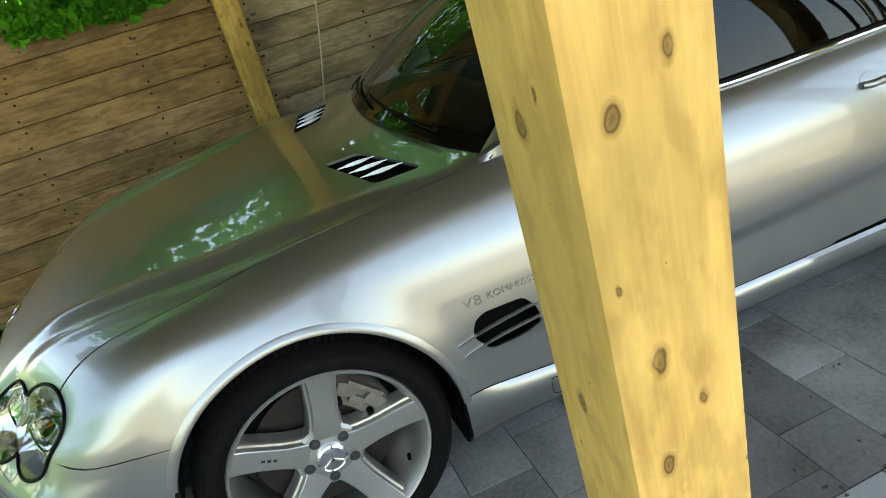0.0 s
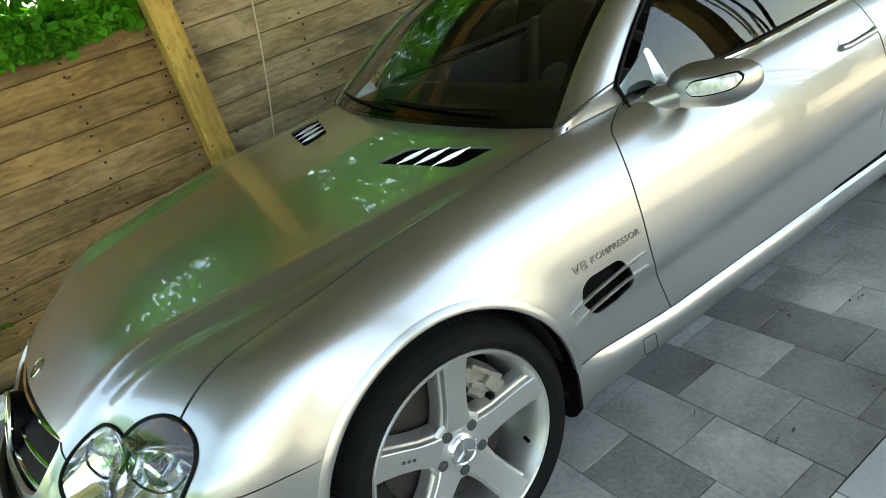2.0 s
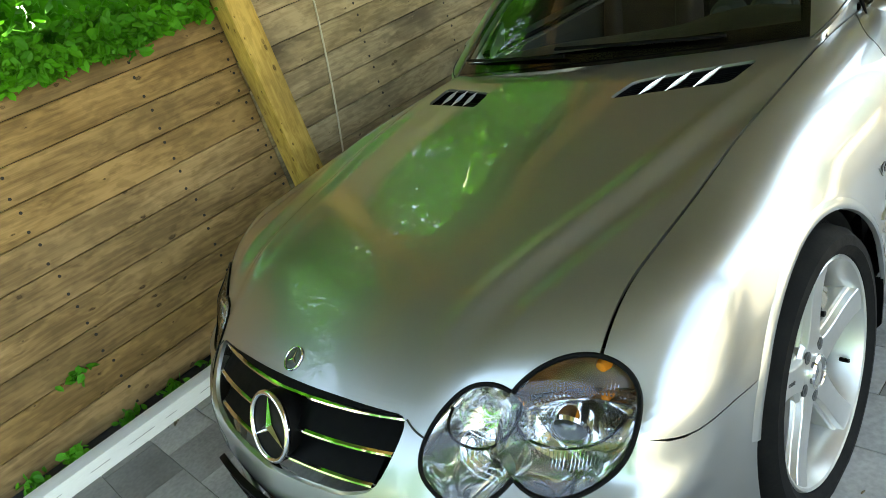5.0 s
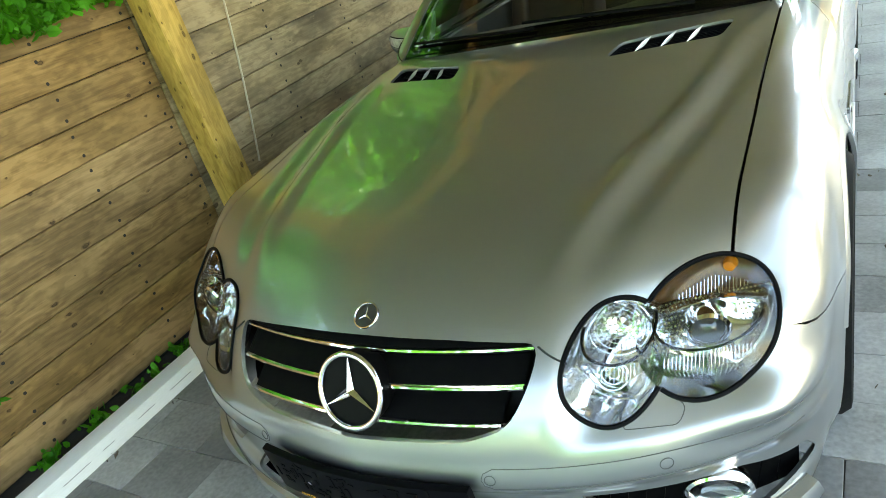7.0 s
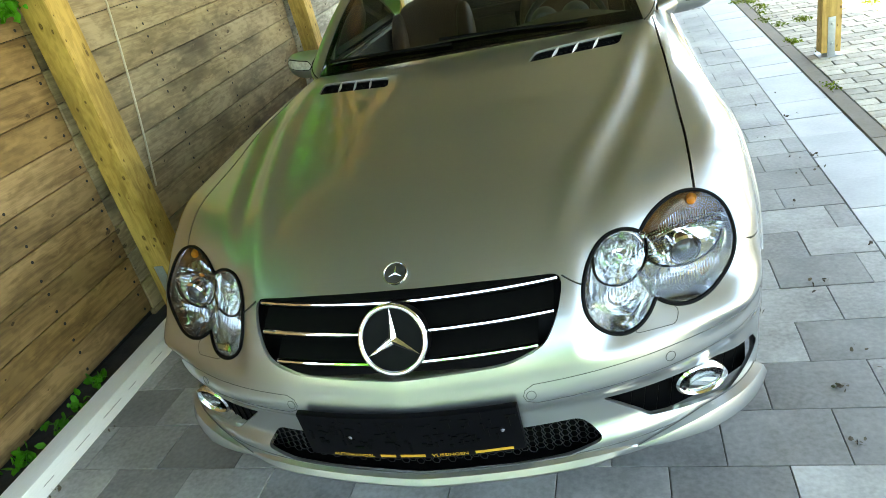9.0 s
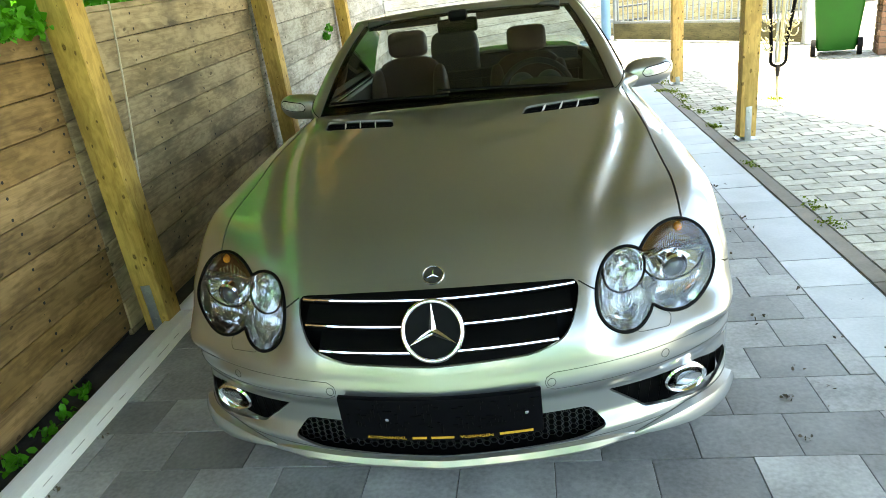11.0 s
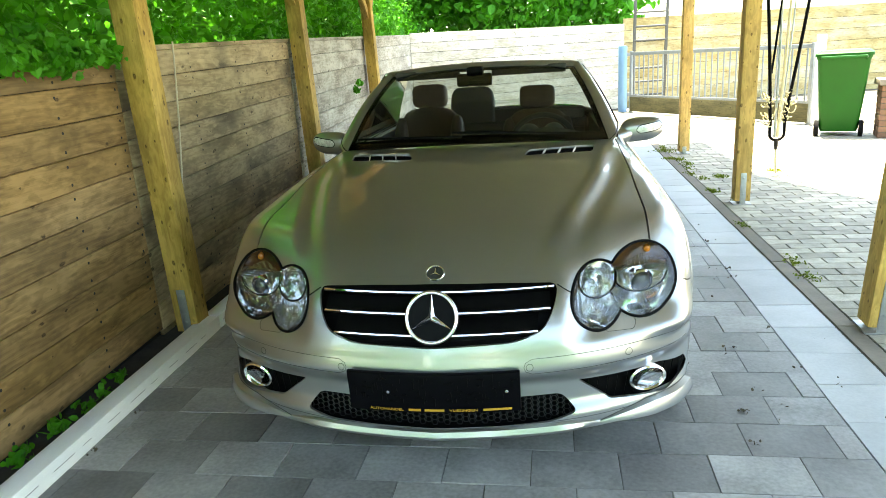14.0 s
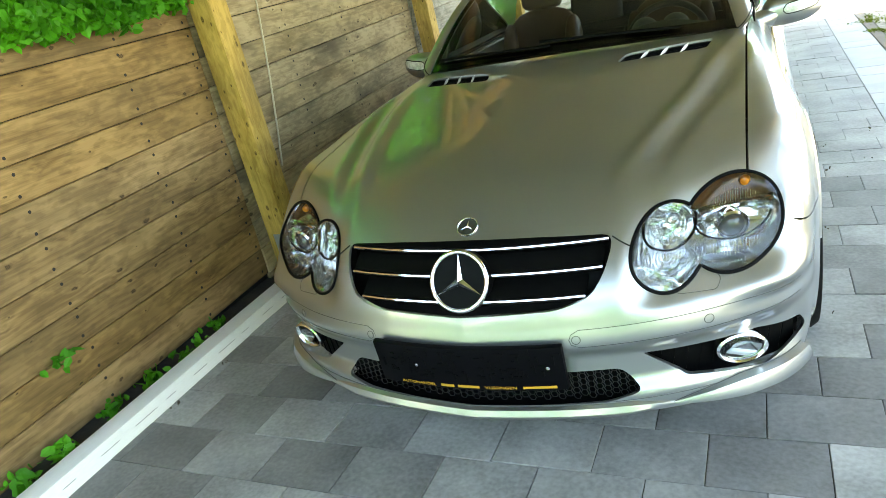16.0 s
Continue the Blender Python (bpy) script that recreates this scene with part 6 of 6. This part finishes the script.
    # sail panel in front of the side window
    bm = prism(rounded([(1.785, 0.838), (1.945, 0.842), (1.958, 0.868), (1.934, 0.975), (1.926, 0.982), (1.80, 0.90)], 0.004), -0.004, 0.004, "x")
    for v in bm.verts:
        f = (v.co.z - 0.868) / 0.364
        v.co.x = side * (v.co.x + 0.724 - 0.145 * f + 0.012 * math.sin(math.pi * max(f, 0)) - 0.30 * (1.958 - v.co.y))
    bmesh.ops.recalc_face_normals(bm, faces=bm.faces)
    part("sail_panel", bm, PAINT, CAR, "silver corner panel of the window", smooth=False)
    # door handle
    yy, zz = np.meshgrid(np.linspace(2.71, 2.915, 14), np.linspace(-1, 1, 9))
    wide = 0.032 * np.sqrt(np.maximum(0, 1 - ((yy - 2.81) / 0.106) ** 2)) + 0.002
    p = side_skin(side, yy, 0.742 + zz * wide, 0.0015)
    dish = mesh_part("door_handle", grid_mesh("door_handle", p, 0.001, (0, 2.8, 0.5)), PAINT, CAR, "silver pull handle over a shallow dish")
    q = side_skin(1, np.linspace(2.712, 2.925, 10), np.full(10, 0.733), 0.014)
    q[0, 0] -= 0.012
    q[-1, 0] -= 0.012
    tube("pull_bar", [(side * a, b, c) for a, b, c in q], 0.0115, PAINT, dish, sides=10)

# wipers and scuttle
xs, vs = np.meshgrid(np.linspace(-0.66, 0.66, 40), np.linspace(0, 1, 4))
yy = 1.497 + 0.13 * (xs / EDGE) ** 2 + 0.05 * vs
zz = vertical(xs[0], yy[0])[:, 2][None, :] - 0.012 - 0.004 * vs
mesh_part("scuttle", grid_mesh("scuttle", np.stack([xs, yy, zz], -1), 0.004, (0, 1.5, 0.5)), BLACK, CAR, "black scuttle panel under the windscreen")
for x0, x1, v0, v1 in ((0.45, -0.10, 0.03, 0.075), (-0.05, -0.60, 0.03, 0.07)):
    a = np.linspace(0, 1, 14)
    p = screen_point((x0 + (x1 - x0) * a) / 0.70, v0 + (v1 - v0) * a, 0.012)
    tube("wiper", [tuple(q) for q in p], 0.006, BLACK, CAR, "black wiper blade", sides=5)

# cabin
tub = bmesh.new()
box(tub, -0.68, 0.68, 1.6, 3.35, 0.24, 0.30)
box(tub, -0.69, -0.655, 1.6, 3.35, 0.28, 0.855)
box(tub, 0.655, 0.69, 1.6, 3.35, 0.28, 0.855)
box(tub, -0.66, 0.66, 3.2, 3.3, 0.28, 0.86)
part("cabin_tub", tub, DASH, CAR)
uu = np.linspace(-0.67, 0.67, 30)
rows = []
for y, z in ((1.56, 0.868), (1.66, 0.885), (1.80, 0.885), (1.92, 0.862), (1.98, 0.81), (1.99, 0.66), (1.90, 0.5)):
    hood = 0.035 * np.exp(-((uu - 0.36) / 0.16) ** 2) * (1 if 1.7 < y < 1.95 else 0.3)
    rows.append(np.stack([uu, y + 0.03 * (uu / 0.67) ** 2, z - 0.025 * (uu / 0.67) ** 4 + hood], -1))
mesh_part("dashboard", grid_mesh("dashboard", np.stack(rows), 0.01, (0, 1.7, 0.5)), DASH, CAR, "dark dashboard")
W = pose(0.335, 2.16, 0.775, -24, 0, 0)
rim = [W @ Vector((0.185 * math.cos(t), 0, 0.185 * math.sin(t))) for t in np.linspace(0, 2 * np.pi, 40, endpoint=False)]
steer = tube("steering_wheel", rim, 0.016, surface("wheel_leather", (0.06, 0.06, 0.06), 0.4), CAR, "leather steering wheel", closed=True, sides=10)
bm = boxed(-0.17, 0.17, -0.02, 0.02, -0.03, 0.03, bevel=0.012)
box(bm, -0.035, 0.035, -0.02, 0.02, -0.17, 0.0, bevel=0.01)
box(bm, -0.07, 0.07, -0.035, 0.03, -0.065, 0.065, bevel=0.02)
bmesh.ops.transform(bm, matrix=W, verts=bm.verts)
part("steering_hub", bm, surface("hub_plastic", (0.16, 0.17, 0.17), 0.4), steer, "grey steering hub")


def cushion(name, cx, cy, cz, sx, sy, sz, lean, parent, soft=0.45):
    th, ph = np.meshgrid(np.linspace(0.02, np.pi - 0.02, 16), np.linspace(0, 2 * np.pi, 28, endpoint=False), indexing="ij")
    power = lambda a: np.sign(a) * np.abs(a) ** soft
    p = np.stack([power(np.sin(th) * np.cos(ph)) * sx, power(np.sin(th) * np.sin(ph)) * sy, power(np.cos(th)) * sz], -1)
    m = np.array(pose(cx, cy, cz, lean, 0, 0))
    p = p @ m[:3, :3].T + m[:3, 3]
    return mesh_part(name, grid_mesh(name, p, 0, (cx, cy, cz), wrap=True), DASH if name == "rear_console" else LEATHER, parent)


for x, dy, tall in ((0.30, 0.0, -0.035), (-0.405, -0.06, 0.01)):
    seat = cushion("seat", x, 2.42 + dy, 0.42, 0.25, 0.27, 0.10, 6, CAR)
    seat["label"] = "brown leather bucket seat"
    cushion("backrest", x, 2.72 + dy, 0.68 + tall, 0.215, 0.075, 0.30, -16, seat, 0.55)
    for s in (-1, 1):
        cushion("bolster", x + s * 0.185, 2.67 + dy, 0.66 + tall, 0.05, 0.075, 0.27, -16, seat, 0.7)
    cushion("headrest", x, 2.81 + dy, 1.045 + tall, 0.116, 0.05, 0.074, -12, seat, 0.42)
    for s in (-0.05, 0.05):
        tube("headrest_post", [(x + s, 2.80 + dy, 0.92 + tall), (x + s, 2.81 + dy, 1.0 + tall)], 0.006, CHROME, seat)
cushion("rear_console", -0.155, 3.06, 0.82, 0.155, 0.06, 0.265, -8, CAR, 0.35)["label"] = "dark padded panel between the seats"
part("bulkhead", boxed(-0.62, 0.62, 3.06, 3.12, 0.45, 0.92, bevel=0.03), DASH, CAR, "dark bulkhead behind the seats")
part("parcel_shelf", boxed(-0.64, 0.64, 2.98, 3.4, 0.78, 0.84, bevel=0.02), DASH, CAR)
bm = boxed(-0.098, 0.098, -0.022, 0.022, -0.034, 0.034, bevel=0.016)
bmesh.ops.transform(bm, matrix=pose(-0.03, 2.02, 1.172, -8, 0, 0), verts=bm.verts)
part("rear_view_mirror", bm, BLACK, CAR, "black rear-view mirror")
part("mirror_stem", boxed(-0.07, 0.02, 1.99, 2.08, 1.185, 1.243, bevel=0.016), BLACK, CAR)
for x0, x1 in ((-0.49, -0.12), (0.06, 0.47)):
    part("sun_visor", boxed(x0, x1, 2.10, 2.13, 1.185, 1.232, bevel=0.008), DASH, CAR, "folded sun visor")
for x in (0.262, 0.395):
    bm = lathe([(0.062, 0.0), (0.060, -0.03), (0.045, -0.055), (0.001, -0.062)], 24, "y")
    bmesh.ops.transform(bm, matrix=pose(x, 1.98, 0.862), verts=bm.verts)
    part("instrument_pod", bm, surface("pod_plastic", (0.10, 0.115, 0.11), 0.35), CAR, "rounded grey instrument pod")



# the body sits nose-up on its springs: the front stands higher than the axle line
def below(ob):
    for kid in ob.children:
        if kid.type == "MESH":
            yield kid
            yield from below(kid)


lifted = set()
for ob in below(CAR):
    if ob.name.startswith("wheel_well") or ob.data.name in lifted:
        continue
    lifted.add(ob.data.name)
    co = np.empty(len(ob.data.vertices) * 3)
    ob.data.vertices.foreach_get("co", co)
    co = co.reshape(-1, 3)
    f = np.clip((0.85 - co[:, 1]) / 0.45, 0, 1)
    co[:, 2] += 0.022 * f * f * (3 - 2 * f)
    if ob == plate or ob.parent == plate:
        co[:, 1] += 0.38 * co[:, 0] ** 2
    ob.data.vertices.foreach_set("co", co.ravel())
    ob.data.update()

# ---- yard and small things ----
def plan(a, b):
    """A frame at a with its x axis towards b."""
    return Matrix.Translation((*a, 0)) @ Matrix.Rotation(math.atan2(b[1] - a[1], b[0] - a[0]), 4, "Z"), math.hypot(b[0] - a[0], b[1] - a[1])


M, long = plan((1.97, 12.0), (4.10, 8.85))
gate = thing("driveway_gate", "grey steel bar gate with a wooden plank along its foot", "gate")
gate.matrix_world = M
part("top_rail", boxed(0, long, -0.025, 0.025, 1.07, 1.13, bevel=0.004), GATESTEEL, gate)
part("lower_rail", boxed(0, long, -0.02, 0.02, 0.30, 0.34, bevel=0.004), GATESTEEL, gate)
part("foot_plank", boxed(0, long, -0.03, 0.03, 0.03, 0.30, bevel=0.006), timber("gate_plank", (0.115, 0.105, 0.05), (0.06, 0.055, 0.026), "x"), gate, "olive-stained foot plank")
for k in range(int(long / 0.125)):
    tube("bar", [(0.09 + 0.125 * k, 0, 0.33), (0.09 + 0.125 * k, 0, 1.08)], 0.013, GATESTEEL, gate)
for x in (0.0, long):
    part("stile", boxed(x - 0.025, x + 0.025, -0.025, 0.025, 0.0, 1.15, bevel=0.004), GATESTEEL, gate)
bm = lathe([(0.085, 0.0), (0.085, 1.22), (0.08, 1.245), (0.02, 1.25)], 24, "z")
gp = thing("gate_post", "round blue-painted steel gate post", "post", (1.84, 12.30, 0))
part("post_tube", bm, GATEBLUE, gp)
for z in (0.3, 1.05):
    part("hinge", boxed(0.06, 0.14, -0.03, 0.03, z, z + 0.06, bevel=0.005), GATESTEEL, gp)
gp = thing("gate_stop_post", "white square steel gate post", "post", (4.16, 8.74, 0))
part("post_tube", boxed(-0.05, 0.05, -0.05, 0.05, 0, 1.25, bevel=0.006), surface("white_paint", (0.75, 0.75, 0.74), 0.5, 0, (0.65, 0.65, 0.63)), gp)

# ladder against the yard fence
LADDER = surface("dull_aluminium", (0.085, 0.085, 0.08), 0.6, 0.2, (0.055, 0.055, 0.05), 12)
ladder = thing("ladder", "aluminium ladder leaning upright on the board fence", "ladder")
ladder.matrix_world = pose(2.12, 13.05, 0, 3, 0, 13)
for x in (0.0, 0.66):
    part("ladder_rail", boxed(x - 0.03, x + 0.03, -0.012, 0.012, 0, 3.2, bevel=0.004), LADDER, ladder)
for k in range(11):
    tube("rung", [(0, 0, 0.25 + 0.27 * k), (0.66, 0, 0.25 + 0.27 * k)], 0.02, LADDER, ladder, sides=8)

# wheelie bin
wb = thing("wheelie_bin", "bright green plastic wheelie bin with a closed lid", "bin", (4.08, 7.72, 0), turn=-22)
rows = []
for z, w, d in ((0.06, 0.20, 0.22), (0.10, 0.215, 0.235), (0.5, 0.25, 0.28), (0.94, 0.285, 0.33), (0.97, 0.30, 0.345), (1.0, 0.30, 0.345)):
    rows.append([(a, b, z) for a, b in rounded([(-w, -d), (w, -d), (w, d), (-w, d)], 0.05)])
bm = bmesh.new()
rings = [[bm.verts.new(p) for p in r] for r in rows]
for a, b in zip(rings[:-1], rings[1:]):
    for i in range(len(a)):
        bm.faces.new((a[i], a[(i + 1) % len(a)], b[(i + 1) % len(a)], b[i]))
bm.faces.new(rings[0][::-1])
bm.faces.new(rings[-1])
part("bin_body", bm, BINGREEN, wb)
rows = []
for z, w, d in ((0.985, 0.315, 0.36), (1.02, 0.315, 0.36), (1.05, 0.27, 0.31), (1.06, 0.1, 0.12)):
    rows.append([(a, b, z) for a, b in rounded([(-w, -d), (w, -d), (w, d), (-w, d)], 0.06)])
bm = bmesh.new()
rings = [[bm.verts.new(p) for p in r] for r in rows]
for a, b in zip(rings[:-1], rings[1:]):
    for i in range(len(a)):
        bm.faces.new((a[i], a[(i + 1) % len(a)], b[(i + 1) % len(a)], b[i]))
bm.faces.new(rings[0][::-1])
bm.faces.new(rings[-1])
part("bin_lid", bm, BINGREEN, wb, "green lid")
for s in (-1, 1):
    bm = lathe([(0.10, s * 0.22), (0.10, s * 0.27), (0.05, s * 0.275), (0.02, s * 0.275)], 24, "x")
    bmesh.ops.translate(bm, verts=bm.verts, vec=(0, -0.20, 0.10))
    part("bin_wheel", bm, RUBBER, wb, "black rubber wheel")
tube("bin_handle", [(-0.24, -0.36, 0.97), (-0.24, -0.42, 0.98), (0.24, -0.42, 0.98), (0.24, -0.36, 0.97)], 0.016, BINGREEN, wb)
for k in range(5):
    part("rim_rib", boxed(-0.25 + 0.12 * k, -0.235 + 0.12 * k, -0.365, -0.34, 0.93, 0.985), BINGREEN, wb)

# bundle of cables hanging from the roof's edge
CORD = surface("pale_cord", (0.62, 0.55, 0.33), 0.8, 0, (0.5, 0.44, 0.26), 30)
hang = thing("hanging_cables", "black cables and pale cords hanging from the carport roof", "cables", (2.52, 5.10, 0))
for a, b, thick, m in (((-0.27, 0, 2.66), (-0.068, 0, 0.52), 0.015, BLACK), ((0.30, 0, 2.66), (0.062, 0, 0.52), 0.015, BLACK), ((-0.07, 0.02, 2.66), (-0.02, 0, 0.36), 0.011, GALV), ((0.05, 0.02, 2.66), (0.004, 0, 0.36), 0.013, CORD), ((0.0, 0, 2.66), (-0.08, 0.01, 0.95), 0.010, BLACK), ((0.12, 0.02, 2.66), (0.02, 0.02, 0.36), 0.008, GALV)):
    line = [Vector(a).lerp(Vector(b), t) + Vector((0.02 * math.sin(math.pi * t), 0, 0)) for t in np.linspace(0, 1, 12)]
    tube("cable", line, thick, m, hang, sides=6)
t = np.linspace(math.pi, 2 * math.pi, 12)
tube("hook", [(0.065 * math.cos(q), 0, 0.385 + 0.055 * math.sin(q)) for q in t], 0.014, BLACK, hang, "black yoke at the foot")
for side in (-1, 1):
    tube("hook_arm", [(side * 0.065, 0, 0.385), (side * 0.065, 0, 0.53)], 0.014, BLACK, hang)
tube("weight", [(0, 0, 0.34), (0, 0, 0.30), (0, 0, 0.24)], [0.018, 0.02, 0.014], IRON, hang)
tube("tail_cord", [(0, 0, 0.25), (0.004, 0, 0.12), (0.016, 0.003, 0.008)], 0.010, CORD, hang, "pale cord end")
rng = random.Random(9)
for k in range(34):
    side = -1 if k % 2 else 1
    x, z, r = side * rng.uniform(0.05, 0.13), rng.uniform(0.56, 0.90), rng.uniform(0.03, 0.06)
    a0, w = rng.uniform(3.3, 3.9), rng.uniform(1.2, 2.4)
    tube("cord_loop", [(x + r * math.cos(a0 + w * q), 0.02 * rng.uniform(-1, 1), z + 2.0 * r * math.sin(a0 + w * q)) for q in np.linspace(0, 1, 8)], 0.006, CORD, hang, sides=5)

# low brick pier beside the bin
PIERBRICK = surface("pier_brick", (0.20, 0.11, 0.065), 0.85, 0, (0.12, 0.06, 0.04), 18, bump=0.002, piece=0.3)
pier = thing("brick_pier", "low brown brick pier with a pale stone cap", "pier", (4.54, 7.32, 0), turn=-15)
part("core", boxed(-0.165, 0.165, -0.165, 0.165, 0, 0.63), JOINT, pier)
part("cap", boxed(-0.21, 0.21, -0.21, 0.21, 0.63, 0.70, bevel=0.01), KERB, pier, "pale stone cap")
for k in range(9):
    for turn in range(4):
        for half in (0, 1):
            ob = part("brick", boxed(-0.17 + 0.176 * half, -0.006 + 0.176 * half, -0.172, -0.16, 0.006 + 0.069 * k, 0.066 + 0.069 * k, bevel=0.003), PIERBRICK, pier)
            ob.matrix_basis = pose(0, 0, 0, 0, 0, 90 * turn)

# white cord on the fence
m = []
for q in np.linspace(0, 1, 24):
    y = 1.735 - 0.200 * q + 0.02 * math.sin(2.9 * q)
    m.append((fence_x(y) + 0.030 - 0.006 * q, y, 1.475 - 0.96 * q))
cord = tube("white_cord", m, 0.005, surface("white_cord", (0.60, 0.53, 0.40), 0.8, 0, (0.48, 0.42, 0.31)), None, "", sides=6)
tagged(cord, "thin off-white cord hanging down the fence", "cord")

# ivy over the fence, weeds in the soil, litter on the pavers
rng = random.Random(21)
cl = []
for k in range(80):
    y = rng.uniform(-1.2, 1.15)
    hang_down = rng.uniform(0.0, 0.07) * (y > -0.5) * (1.25 - y > 0.25)
    cl.append((fence_x(y) + rng.uniform(-0.25, 0.05), y, 1.43 - hang_down + rng.uniform(0, 0.10), 0.05, 0.08, 0.03))
for k in range(34):
    y = rng.uniform(0.25, 1.10)
    cl.append((fence_x(y) + rng.uniform(0.03, 0.08), y, 1.43 - rng.uniform(0.0, 0.055) * (1.25 - 0.55 * y), 0.03, 0.06, 0.03))
foliage("ivy", "bright green ivy spilling over the fence top", cl, 7000, 0.027, 8, LEAF, "ivy")
for k, (y, n) in enumerate(((0.05, 44), (0.25, 40), (0.42, 18), (0.55, 14), (0.68, 26), (-0.35, 34), (-0.2, 40))):
    foliage("weed", "small green weed growing in the soil strip", [(fence_x(y) + 0.075, y, 0.035, 0.035, 0.05, 0.03)], n, 0.020, 30 + k, LEAF, "weed")
for k, (y, z, n) in enumerate(((-0.02, 0.30, 14), (5.7, 1.0, 40), (5.85, 1.06, 26))):
    foliage("sprig", "small green sprig poking through the fence", [(fence_x(y) + 0.03, y, z, 0.02, 0.05, 0.03)], n, 0.028, 50 + k, LEAF, "sprig")
MOSS = surface("moss", (0.20, 0.26, 0.03), 0.9, 0, (0.11, 0.15, 0.02), 20, spec=0.1)
moss = [(rng.uniform(1.70, 1.9), rng.uniform(2.0, 7.2), 0.004, 0.05, 0.10, 0.006) for k in range(16)] + [(1.78, 6.85, 0.01, 0.12, 0.14, 0.015)] * 3 + [(2.02, 5.05, 0.006, 0.06, 0.08, 0.01), (2.57, 5.25, 0.01, 0.08, 0.05, 0.012)] * 2
foliage("moss_tufts", "low moss and grass in the brick joints", moss, 1500, 0.009, 61, MOSS, "moss")
DEAD = surface("dead_leaf", (0.10, 0.075, 0.045), 0.8, 0, (0.05, 0.038, 0.025), 20)
litter = [(rng.uniform(0.9, 1.55), rng.uniform(-0.3, 3.6), 0.006, 0.03, 0.03, 0.003) for k in range(34)]
litter += [(rng.uniform(-1.38, -1.25), rng.uniform(0.1, 0.5), 0.006, 0.02, 0.03, 0.004) for k in range(8)]
foliage("litter", "dry leaf crumbs and twigs scattered on the pavers", litter, 120, 0.008, 71, DEAD, "litter")
# unseen lawn beyond the carport's open front, added for green reflections in the bumper
GRASS = surface("lawn", (0.06, 0.13, 0.03), 0.8, 0, (0.035, 0.08, 0.018), 3.0, bump=0.01, fine=40)
tagged(part("lawn", boxed(-20, 20, -20, -3.4, -0.05, 0.004), GRASS, smooth=False), "unseen green lawn added before the carport for reflections", "lawn", kind="structure")
